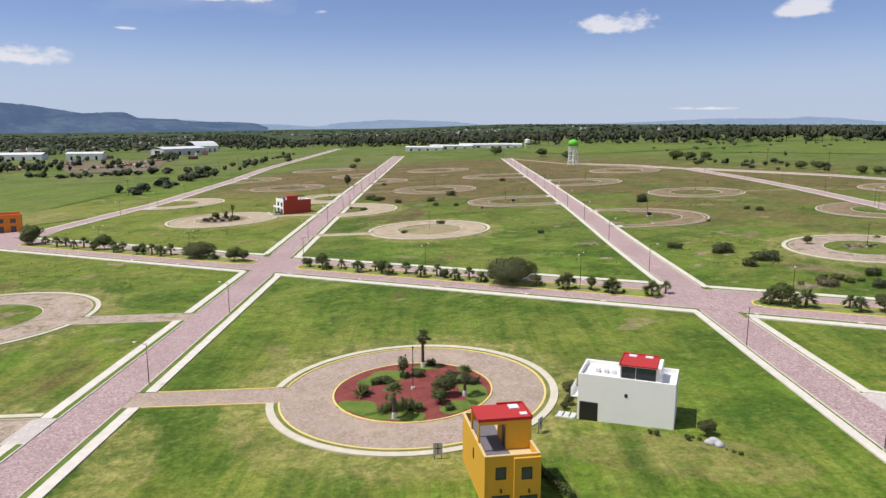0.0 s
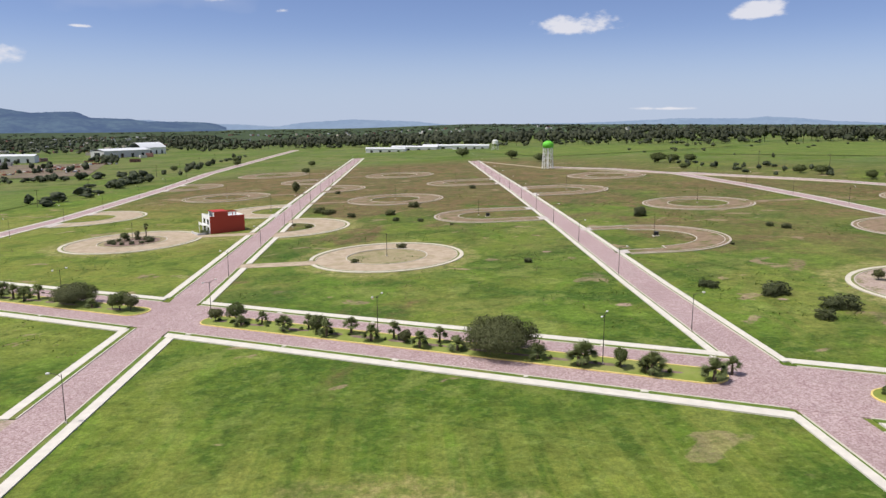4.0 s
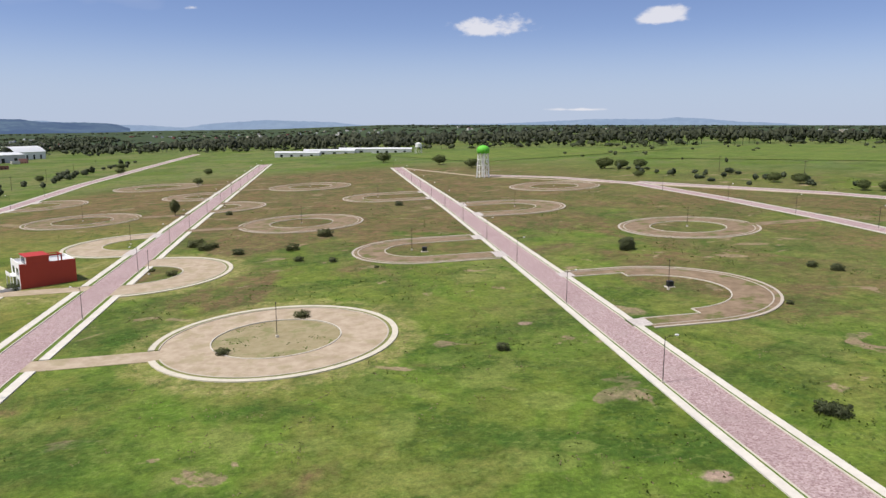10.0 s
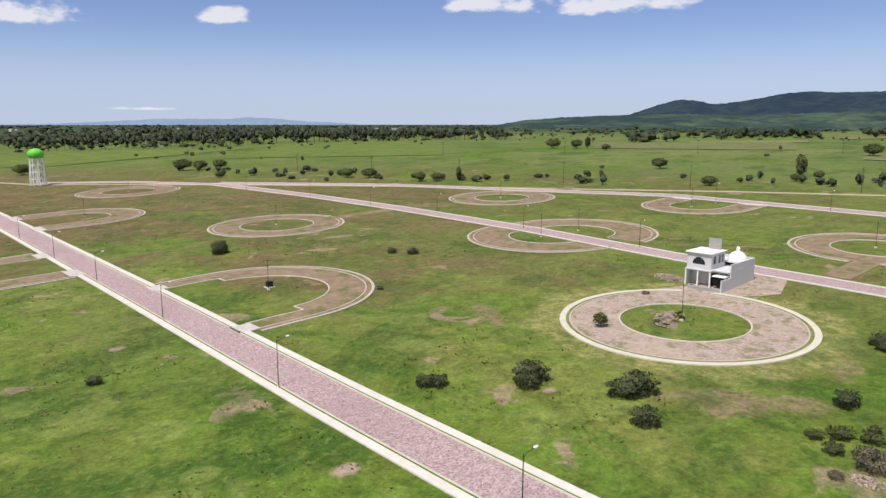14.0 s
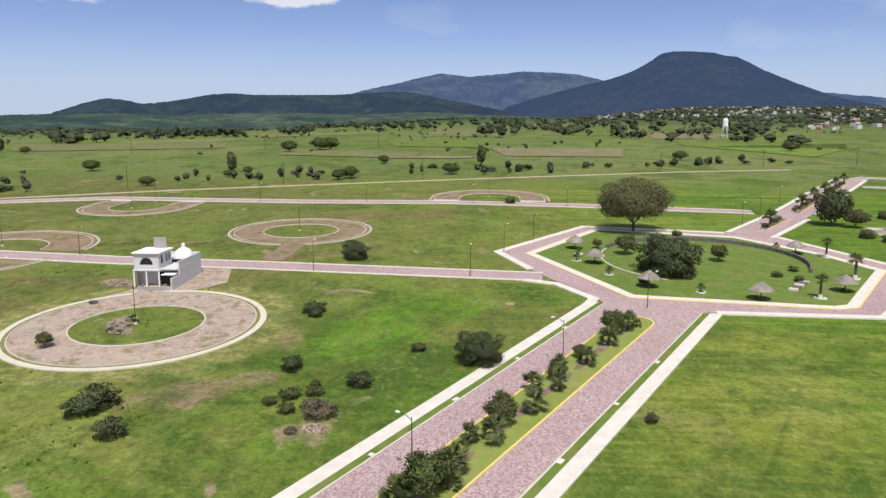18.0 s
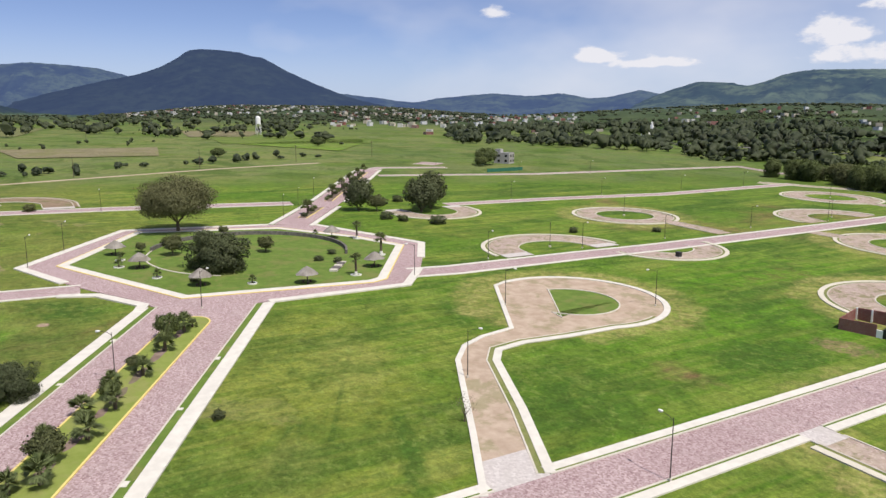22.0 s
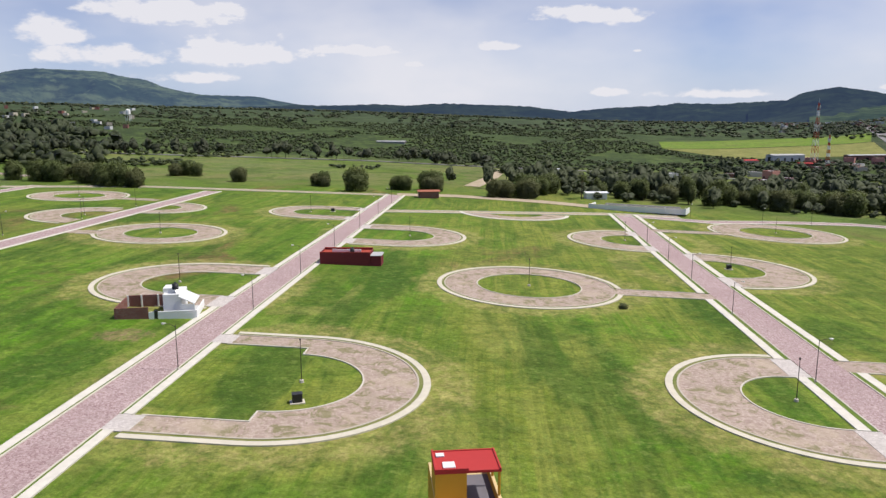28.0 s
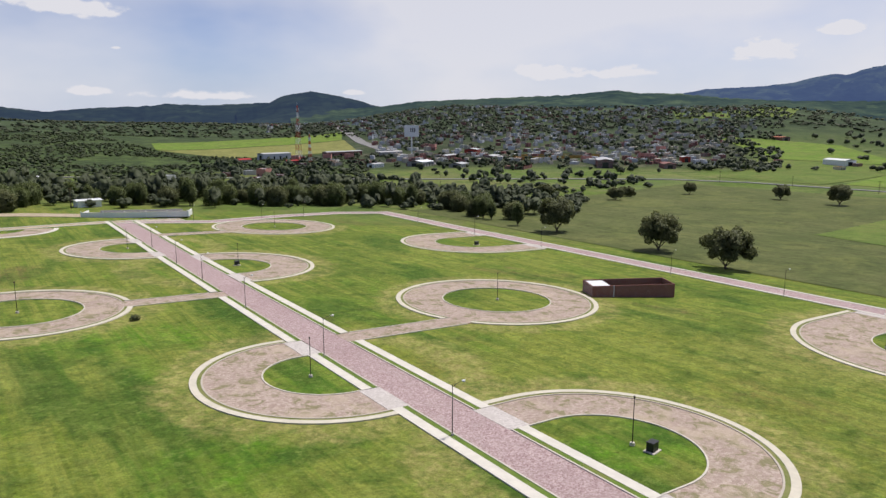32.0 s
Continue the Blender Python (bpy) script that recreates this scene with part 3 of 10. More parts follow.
def build_cobble(name, a, b, joint, scale, dusty, weeds=0.0):
    m = Nodes(name, 0.85, 0, 0.25)
    tone = m.cells(scale, None, "Color")
    g = m.nd.new("ShaderNodeSeparateColor")
    m.lk.new(tone, g.inputs[0])
    edge = m.cells(scale, None, "Distance", "DISTANCE_TO_EDGE")
    col = m.mix(g.outputs[0], a, b)
    col = m.mix(m.range(m.noise(0.35, 5, 0.65), 0.45, 0.7, 0, dusty), col, joint)
    col = m.mix(m.range(m.noise(0.07, 4, 0.6), 0.4, 0.7, 0, 0.25), col, a)
    col = m.mix(m.range(edge, 0.0, 0.05, 0.7, 0.0), col, joint)
    if weeds:
        col = m.mix(m.range(m.noise(0.42, 8, 0.72, m.mapped(1, 1, 1, 40), 0.6), 0.50, 0.60, 0, weeds), col, m.mix(m.noise(1.5, 4), (0.13, 0.135, 0.045), (0.25, 0.22, 0.11)))
        col = m.mix(m.range(m.noise(0.16, 6, 0.65, m.mapped(1, 1, 1, 80)), 0.52, 0.66, 0, 0.6), col, (0.46, 0.37, 0.28))
    m.colour(col)
    m.bump(m.math("ADD", m.range(edge, 0.0, 0.12), m.math("MULTIPLY", g.outputs[1], 0.5)), 0.7, 0.03)
    return m.mat


M_COBBLE = build_cobble("red stone setts", (0.27, 0.170, 0.173), (0.55, 0.425, 0.42), (0.36, 0.29, 0.27), 5.0, 0.28)
M_COBBLE_OLD = build_cobble("worn stone setts", (0.30, 0.22, 0.18), (0.48, 0.38, 0.32), (0.38, 0.32, 0.26), 4.0, 0.6, 0.25)
M_RUBBLE = build_cobble("rubble roadbed", (0.32, 0.235, 0.20), (0.50, 0.40, 0.345), (0.33, 0.27, 0.20), 3.0, 0.7, 0.85)


def build_dirt(name, a, b, weed, amount):
    m = Nodes(name, 0.95, 0, 0.15)
    col = m.mix(m.range(m.noise(0.5, 6, 0.65), 0.3, 0.7), a, b)
    col = m.mix(m.range(m.noise(4.0, 3, 0.7), 0.55, 0.75, 0, 0.4), col, tuple(c * 0.7 for c in a))
    col = m.mix(m.range(m.noise(0.22, 5, 0.7), 0.5, 0.62, 0, amount), col, weed)
    m.colour(col)
    m.bump(m.noise(3.0, 4, 0.7), 0.5, 0.05)
    return m.mat


M_TAN = build_dirt("pale earth", (0.36, 0.285, 0.205), (0.47, 0.385, 0.29), (0.27, 0.24, 0.12), 0.45)
M_BROWN = build_dirt("brown earth", (0.195, 0.140, 0.092), (0.29, 0.215, 0.145), (0.13, 0.135, 0.045), 1.0)
M_RED_EARTH = build_dirt("red gravel", (0.165, 0.044, 0.040), (0.245, 0.068, 0.060), (0.15, 0.05, 0.04), 0.3)
M_BED = build_dirt("dark planting bed", (0.16, 0.11, 0.09), (0.26, 0.19, 0.16), (0.10, 0.12, 0.04), 0.4)


def build_concrete(name, c, joint=0.0):
    m = Nodes(name, 0.8, 0, 0.25)
    col = m.mix(m.range(m.noise(0.7, 5, 0.6), 0.3, 0.75), tuple(k * 0.86 for k in c), c)
    col = m.mix(m.range(m.noise(9.0, 3, 0.7), 0.6, 0.8, 0, 0.35), col, tuple(k * 0.72 for k in c))
    m.colour(col)
    m.bump(m.noise(6, 4), 0.2, 0.01)
    return m.mat


M_WALK = build_concrete("sidewalk concrete", (0.66, 0.62, 0.55))
M_KERB = build_concrete("kerb concrete", (0.60, 0.55, 0.47))
M_KERB_YELLOW = plain("yellow kerb paint", (0.70, 0.56, 0.19), 0.7, 0, 0.2, 2.0)
M_GRASS_VERGE = build_dirt("verge grass", (0.092, 0.148, 0.026), (0.138, 0.200, 0.040), (0.18, 0.18, 0.06), 0.6)
M_LAWN_MEDIAN = build_dirt("median lawn", (0.180, 0.225, 0.045), (0.235, 0.275, 0.070), (0.25, 0.24, 0.09), 0.5)
M_STRAW = build_dirt("dry straw grass", (0.165, 0.180, 0.062), (0.225, 0.225, 0.090), (0.12, 0.16, 0.034), 0.8)
M_LANE = build_dirt("pinkish earth with weeds", (0.36, 0.27, 0.20), (0.47, 0.37, 0.285), (0.21, 0.20, 0.09), 0.55)
M_TAN_GRASS = build_dirt("tan dry grass", (0.270, 0.225, 0.125), (0.335, 0.285, 0.175), (0.175, 0.190, 0.070), 0.6)
M_WALK_LOOP = build_concrete("weathered loop sidewalk", (0.61, 0.56, 0.46))

# ---- helpers for building ----
SLOPE_X, SLOPE_Y = 0.0372, 0.00363


def gz(x, y):
    """Height of the estate's even slope."""
    return SLOPE_X * x + SLOPE_Y * (y - 121)


def mesh_object(name, verts, faces, mat, parent=None, label="", smooth=False):
    me = bpy.data.meshes.new(name)
    me.from_pydata(verts, [], faces)
    if mat is not None:
        me.materials.append(mat)
    if smooth:
        me.polygons.foreach_set("use_smooth", [True] * len(me.polygons))
    ob = new(name, me)
    if parent is not None:
        ob.parent = parent
    if label:
        ob["label"] = label
    return ob


def part(name, bm, mat, parent=None, label="", smooth=False):
    me = bpy.data.meshes.new(name)
    bm.to_mesh(me)
    bm.free()
    me.materials.append(mat)
    if smooth:
        me.polygons.foreach_set("use_smooth", [True] * len(me.polygons))
    ob = new(name, me)
    if parent is not None:
        ob.parent = parent
    if label:
        ob["label"] = label
    return ob


# ---- terrain ----
def smooth_step(t):
    t = np.clip(t, 0, 1)
    return t * t * (3 - 2 * t)


def terrain(x, y):
    """Height of the land for arrays x, y."""
    sx = np.where(x > 400, 400 + (np.minimum(x, 1600) - 400) * 0.6 * smooth_step((720 - y) / 560), np.where(x < -300, -300 + (np.maximum(x, -1500) + 300) * 0.3, x))
    sy = np.clip(y, -900, 1100)
    z = SLOPE_X * sx + SLOPE_Y * (sy - 121)
    dx, dy = x - 3.0, y - 120.0
    r = np.hypot(dx, dy)
    az = np.degrees(np.arctan2(dx, dy)) % 360
    window = smooth_step((az - 118) / 30) * smooth_step((282 - az) / 30)
    z = z + 44 * window * smooth_step((r - 560) / 1250)
    z = z + 58 * smooth_step((az - 203) / 14) * smooth_step((252 - az) / 14) * smooth_step((r - 820) / 1300)
    z = z + 42 * smooth_step((az - 93) / 12) * smooth_step((128 - az) / 14) * smooth_step((r - 1100) / 1600)
    return z


def build_terrain():
    n_az = 720
    radii = np.concatenate([np.array([0.5, 40, 80, 120, 160, 200, 240, 280]), np.geomspace(310, 4700, 110)])
    az = np.radians(np.arange(n_az) * 360 / n_az)
    R, A = np.meshgrid(radii, az, indexing="ij")
    X, Y = 3 + R * np.sin(A), 120 + R * np.cos(A)
    Z = terrain(X, Y)
    verts = np.stack([X.ravel(), Y.ravel(), Z.ravel()], 1)
    idx = np.arange(len(radii) * n_az).reshape(len(radii), n_az)
    a, b = idx[:-1], idx[1:]
    quads = np.stack([a, b, np.roll(b, -1, 1), np.roll(a, -1, 1)], -1).reshape(-1, 4)[:, ::-1]
    me = bpy.data.meshes.new("ground")
    me.from_pydata(verts.tolist(), [], quads.tolist() + [list(range(n_az))[::-1]])
    me.materials.append(M_MEADOW)
    me.materials.append(M_BORDER)
    mid = (verts[quads[:, 0]] + verts[quads[:, 2]]) / 2
    outside = np.hypot(mid[:, 0] - 40, (mid[:, 1] - 190) * 0.6) > 250
    me.polygons.foreach_set("material_index", [int(k) for k in outside] + [0])
    me.polygons.foreach_set("use_smooth", [True] * len(me.polygons))
    return tagged(new("ground", me), "rolling green meadow and farmland up to distant hills", "ground", kind="structure")


ground = build_terrain()


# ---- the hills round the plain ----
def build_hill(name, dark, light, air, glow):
    """Wooded backdrop slopes, haze painted in: blue glow, and bluish colour on the farthest."""
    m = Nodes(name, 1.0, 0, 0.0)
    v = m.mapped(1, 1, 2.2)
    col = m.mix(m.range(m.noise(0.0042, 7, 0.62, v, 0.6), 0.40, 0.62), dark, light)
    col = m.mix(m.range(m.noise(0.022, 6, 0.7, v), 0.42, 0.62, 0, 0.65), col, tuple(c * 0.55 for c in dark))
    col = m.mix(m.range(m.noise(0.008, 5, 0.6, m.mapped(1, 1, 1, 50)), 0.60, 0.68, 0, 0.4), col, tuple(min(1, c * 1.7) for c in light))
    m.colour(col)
    # added glow on the slopes in place of haze
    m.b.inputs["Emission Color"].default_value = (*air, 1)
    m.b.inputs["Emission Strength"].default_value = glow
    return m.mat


def hill_range(label, skyline, r0, r1, mat, seed, rough=0.26, steep=1.3):
    """A range of hills: slopes with spurs and gullies rise from r0 metres off to a crest at r1, whose height follows the
    summits and saddles given as (compass, degrees above the eye)."""
    ca, ce = np.array([q[0] for q in skyline]), np.array([q[1] for q in skyline])
    az = np.arange(ca[0], ca[-1], 0.16)
    el = np.interp(az, ca, ce)
    soft = np.array([1, 2, 3, 2, 1]) / 9.0
    el = np.convolve(np.pad(el, 2, mode="edge"), soft, mode="valid")
    steps = list(np.linspace(0, 1, 20)) + [1.06, 1.14]
    verts, faces, n = [], [], len(az)
    for a, e in zip(az, el):
        u = Vector((math.sin(radians(a)), math.cos(radians(a)), 0))
        top = 35 + r1 * math.tan(radians(e)) + 3.0 * noise.noise(Vector((a * 3.1, seed, 0))) + 1.6 * noise.noise(Vector((a * 9.7, seed, 4)))
        for k in steps:
            r = r0 + (r1 - r0) * k
            p = Vector((3, 120, 0)) + u * r
            base = float(terrain(np.array([p.x]), np.array([p.y]))[0]) - 12
            if k <= 1:
                rise = (top - base) * k ** steep
                spur = abs(noise.fractal(Vector((p.x * 0.0021 + seed, p.y * 0.0021, seed)), 0.9, 2.1, 5)) * 1.3 - 0.35
                rise -= (top - base) * rough * spur * math.sin(math.pi * k) * 1.4
            else:
                rise = (top - base) * (1 - (k - 1) * 3.5)
            verts.append((p.x, p.y, base + rise))
    w = len(steps)
    for i in range(n - 1):
        faces += [(i * w + j, i * w + j + 1, (i + 1) * w + j + 1, (i + 1) * w + j) for j in range(w - 1)]
    return tagged(mesh_object("backdrop", verts, [f[::-1] for f in faces], mat, None, "", True), label, "hills", kind="structure")


# haze colour that every hill range emits, near ones weakly
HAZE_BLUE = (0.27, 0.41, 0.95)
M_HILL_HAZE_PALE = build_hill("palest far range", (0.05, 0.07, 0.09), (0.07, 0.09, 0.10), (0.52, 0.68, 1.0), 0.42)
M_HILL_HAZE_BLUE = build_hill("blue far range", (0.012, 0.024, 0.028), (0.045, 0.070, 0.060), (0.31, 0.44, 0.84), 0.26)
M_HILL_MID = build_hill("blue-green wooded mountain", (0.014, 0.022, 0.020), (0.044, 0.060, 0.034), HAZE_BLUE, 0.19)
# woods darkened in the colour to imitate a cloud's shadow
M_HILL_CLOUD_SHADED = build_hill("dark wooded table mountain", (0.010, 0.015, 0.012), (0.017, 0.024, 0.016), HAZE_BLUE, 0.125)
# sunshine put into the colour: lighter and greener than the other ranges
M_HILL_SUN_TONED = build_hill("sunlit green table mountain", (0.024, 0.040, 0.022), (0.075, 0.100, 0.050), HAZE_BLUE, 0.125)
M_HILL_DARK = build_hill("dark wooded ridge", (0.012, 0.020, 0.013), (0.026, 0.038, 0.020), HAZE_BLUE, 0.08)
M_HILL_GREEN = build_hill("green wooded slope", (0.024, 0.042, 0.022), (0.070, 0.098, 0.042), HAZE_BLUE, 0.055)
hill_range("haze-pale range on the northern horizon", [(318, -0.2), (332, -0.1), (340.4, 0.12), (342.8, -0.1), (347.3, -0.23), (349.8, -0.4), (351.6, -0.1), (355.7, 0.17), (360.7, 0.0), (363.9, -0.3), (367.1, -0.22), (374.2, -0.1), (378.4, 0.1), (380.8, 0.24), (385.9, 0.24),
            (387.1, 0.37), (389.2, 0.28), (391.5, 0.05), (394.5, -0.07), (396.3, -0.24), (405.6, -0.4)], 4560, 4690, M_HILL_HAZE_PALE, 1.3, 0.1)
hill_range("haze-blue table-topped hills in the north-west", [(283, 0.4), (296, 1.6), (312, 1.9), (322, 1.6), (327.8, 1.33), (329.6, 1.16), (332.9, 0.6), (335.4, 0.72), (335.9, 0.66), (336.6, 0.26), (339.3, 0.20), (340.3, 0.0), (343, -0.02), (345.0, -0.08), (346.2, -0.5)], 3900, 4540, M_HILL_HAZE_BLUE, 2.7, 0.2)
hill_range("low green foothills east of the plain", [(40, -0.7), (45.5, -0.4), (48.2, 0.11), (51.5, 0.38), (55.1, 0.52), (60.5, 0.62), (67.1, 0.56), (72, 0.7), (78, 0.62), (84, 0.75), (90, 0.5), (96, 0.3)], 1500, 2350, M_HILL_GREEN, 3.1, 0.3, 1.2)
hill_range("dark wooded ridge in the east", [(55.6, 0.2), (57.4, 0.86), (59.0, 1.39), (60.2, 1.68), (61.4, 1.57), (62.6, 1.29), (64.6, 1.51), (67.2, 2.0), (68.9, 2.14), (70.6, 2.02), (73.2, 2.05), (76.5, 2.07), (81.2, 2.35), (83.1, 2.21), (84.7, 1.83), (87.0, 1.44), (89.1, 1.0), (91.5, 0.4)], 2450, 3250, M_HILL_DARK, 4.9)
hill_range("haze-blue wooded mountain behind the eastern ridge", [(74.5, 1.2), (76.8, 1.88), (79.0, 2.46), (80.9, 2.86), (82.8, 3.29), (84.8, 3.74), (87.1, 3.46), (88.8, 3.61), (91.5, 3.86), (93.8, 3.72), (95.5, 3.57), (97.3, 3.12), (99.4, 2.36), (102.5, 1.2)], 3300, 4350, M_HILL_MID, 5.6, 0.36)
hill_range("table mountain in the east painted cloud-dark and hazy", [(87.5, 0.3), (88.7, 0.77), (92.1, 1.81), (95.5, 2.70), (97.8, 3.19), (99.6, 3.82), (100.7, 4.44), (101.5, 5.04), (102.6, 5.16), (105.2, 4.98), (105.6, 4.79), (106.8, 4.62), (108.4, 3.73), (110.0, 3.01), (112.4, 2.03), (114.1, 1.49), (116.7, 0.99), (119, 0.5)], 2850, 3700, M_HILL_CLOUD_SHADED, 6.2, 0.12, 1.15)
hill_range("low hills painted hazy beyond the south-eastern town", [(108, 1.5), (112.5, 2.02), (115, 1.76), (117.2, 1.44), (118.6, 1.38), (120, 1.68), (122.4, 1.89), (124.5, 2.07), (127.1, 1.84), (129.8, 2.05), (131.7, 1.66), (133.4, 1.74), (135.6, 2.26), (136.8, 1.99), (139, 1.7), (143, 1.2)], 3300, 4450, M_HILL_MID, 7.4, 0.32)
hill_range("table mountain in the south-east painted as sunlit", [(134, 0.6), (136.4, 1.7), (138.1, 2.32), (139.7, 2.80), (142.2, 2.65), (143.0, 2.42), (144.2, 2.7), (145.6, 3.24), (147.2, 3.46), (151.4, 3.37), (152.7, 3.06), (154.3, 2.83), (155.5, 2.32), (157.9, 1.84), (162.1, 1.74), (163.2, 1.5), (164.7, 1.22), (168, 0.9), (171, 0.5)], 2900, 3900, M_HILL_SUN_TONED, 8.8, 0.34, 0.95)
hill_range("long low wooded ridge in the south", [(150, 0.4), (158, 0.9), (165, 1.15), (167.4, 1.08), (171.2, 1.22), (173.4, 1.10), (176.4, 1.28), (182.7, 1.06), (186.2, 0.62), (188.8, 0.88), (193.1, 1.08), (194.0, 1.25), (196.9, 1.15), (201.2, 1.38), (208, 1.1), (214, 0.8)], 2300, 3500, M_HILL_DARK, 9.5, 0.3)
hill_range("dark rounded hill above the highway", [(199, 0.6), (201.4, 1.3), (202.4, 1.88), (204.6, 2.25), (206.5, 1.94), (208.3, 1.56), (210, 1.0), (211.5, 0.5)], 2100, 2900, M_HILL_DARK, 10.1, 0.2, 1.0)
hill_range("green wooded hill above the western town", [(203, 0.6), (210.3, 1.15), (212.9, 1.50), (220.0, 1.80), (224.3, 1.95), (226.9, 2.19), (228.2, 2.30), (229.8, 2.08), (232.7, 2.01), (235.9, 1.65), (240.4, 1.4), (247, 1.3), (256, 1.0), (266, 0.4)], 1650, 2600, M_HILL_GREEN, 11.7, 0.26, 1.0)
hill_range("haze-blue mountain in the west", [(226.5, 1.0), (229.9, 1.66), (232.7, 1.96), (234.7, 2.31), (237.0, 2.39), (238.5, 2.45), (240.3, 2.64), (242.0, 3.06), (243.0, 3.22), (243.7, 3.05), (244.7, 3.47), (246, 3.7), (252, 4.0), (262, 3.4), (272, 2.4), (285, 1.4), (293, 0.5)], 3000, 4300, M_HILL_MID, 12.3, 0.34)


# ---- streets ----
def offset_line(line, d):
    """A polyline moved d metres to its right, with mitred corners."""
    p = [Vector(q) for q in line]
    out = []
    for i, q in enumerate(p):
        dirs = []
        if i > 0:
            dirs.append((q - p[i - 1]).normalized())
        if i < len(p) - 1:
            dirs.append((p[i + 1] - q).normalized())
        n = sum((Vector((v.y, -v.x)) for v in dirs), Vector((0, 0)))
        n.normalize()
        c = n.dot(Vector((dirs[0].y, -dirs[0].x)))
        out.append(q + n * (d / max(c, 0.35)))
    return out


def strip(name, left, right, h, mat, label="", category="", deep=0.4, closed=False):
    """A band between two polylines, lying on the slope, h metres up, with skirts."""
    n = len(left)
    verts, faces = [], []
    for lo in (h, h - deep):
        verts += [(p[0], p[1], gz(p[0], p[1]) + lo) for p in left] + [(p[0], p[1], gz(p[0], p[1]) + lo) for p in right]
    L, R, l2, r2 = 0, n, 2 * n, 3 * n
    rng = range(n if closed else n - 1)
    for i in rng:
        j = (i + 1) % n
        faces += [(L + i, R + i, R + j, L + j), (L + i, L + j, l2 + j, l2 + i), (R + j, R + i, r2 + i, r2 + j)]
    if not closed:
        faces += [(L, l2, r2, R), (L + n - 1, R + n - 1, r2 + n - 1, l2 + n - 1)]
    ob = mesh_object(name, verts, faces, mat)
    return tagged(ob, label, category, kind="structure")


def band(name, line, a, b, h, mat, label="", category=""):
    return strip(name, offset_line(line, a), offset_line(line, b), h, mat, label, category)


def arc(c, r, a0, a1, n=None):
    """Points on a circle, angles in degrees counter-clockwise from +x."""
    n = n or max(6, int(abs(a1 - a0) / 5))
    return [Vector((c[0] + r * math.cos(radians(a0 + (a1 - a0) * i / n)), c[1] + r * math.sin(radians(a0 + (a1 - a0) * i / n)))) for i in range(n + 1)]


LIFT = [0.0]


def next_lift():
    """A small step so that no two crossing surfaces share a plane."""
    LIFT[0] = (LIFT[0] + 0.004) % 0.036
    return LIFT[0]


def cut(line, y0, y1):
    """The piece of a polyline that rises in y, between two y."""
    out = []
    for (xa, ya), (xb, yb) in zip(line[:-1], line[1:]):
        lo, hi = max(ya, y0), min(yb, y1)
        if lo < hi:
            q = [(xa + (xb - xa) * (v - ya) / (yb - ya), v) for v in (lo, hi)]
            out += q if not out else q[1:]
    return out


def street(line, road, walk_in, walk_out, gaps_r=(), gaps_l=(), kerb=M_KERB, span=None, lane=M_COBBLE, name="road"):
    """A straight-ish street running up in y: setts, kerbs, verges and sidewalks, which pause at the gaps (y from, y to)."""
    y0, y1 = span or (line[0][1], line[-1][1])
    lift = next_lift()
    band(name, cut(line, y0, y1), -road, road, 0.06 + lift, lane, "street paved with reddish stone setts", "road")
    for side, gaps in ((1, gaps_r), (-1, gaps_l)):
        ys = [y0] + [v for g in sorted(gaps) for v in g] + [y1]
        for a, b in zip(ys[::2], ys[1::2]):
            if b - a < 1:
                continue
            piece = cut(line, a, b)
            o = sorted((side * road, side * (road + 0.22)))
            band("kerb", piece, o[0], o[1], 0.17 + lift, kerb, "pale concrete kerb along the street", "kerb")
            o = sorted((side * (road + 0.22), side * walk_in))
            band("verge", piece, o[0], o[1], 0.11 + lift, M_GRASS_VERGE, "narrow grass verge beside the street", "verge")
            o = sorted((side * walk_in, side * walk_out))
            band("pavement", piece, o[0], o[1], 0.15 + lift, M_WALK, "pale concrete sidewalk along the street", "sidewalk")


R1 = [(-49.6, -172), (-47.4, -80), (-46.2, 7), (-45.2, 94), (-44.5, 175), (-45.2, 270), (-46.0, 370), (-44.6, 735)]
R2 = [(47.4, -208), (49.3, 0), (49.4, 100), (50.2, 190), (51.8, 260), (53.6, 375), (55.0, 625)]


def blvd(x):
    return 159.8 - 0.532 * x


def side_x(line, y, off):
    (xa, ya), (xb, yb) = cut(line, y - 0.5, y + 0.5)[0], cut(line, y - 0.5, y + 0.5)[-1]
    return (xa + xb) / 2 + off


R1_ROAD, R1_IN, R1_OUT = 3.25, 4.3, 5.85
R2_ROAD, R2_IN, R2_OUT = 2.95, 3.45, 4.6
B_MED, B_ROAD, B_IN, B_OUT = 3.0, 7.7, 8.9, 10.75

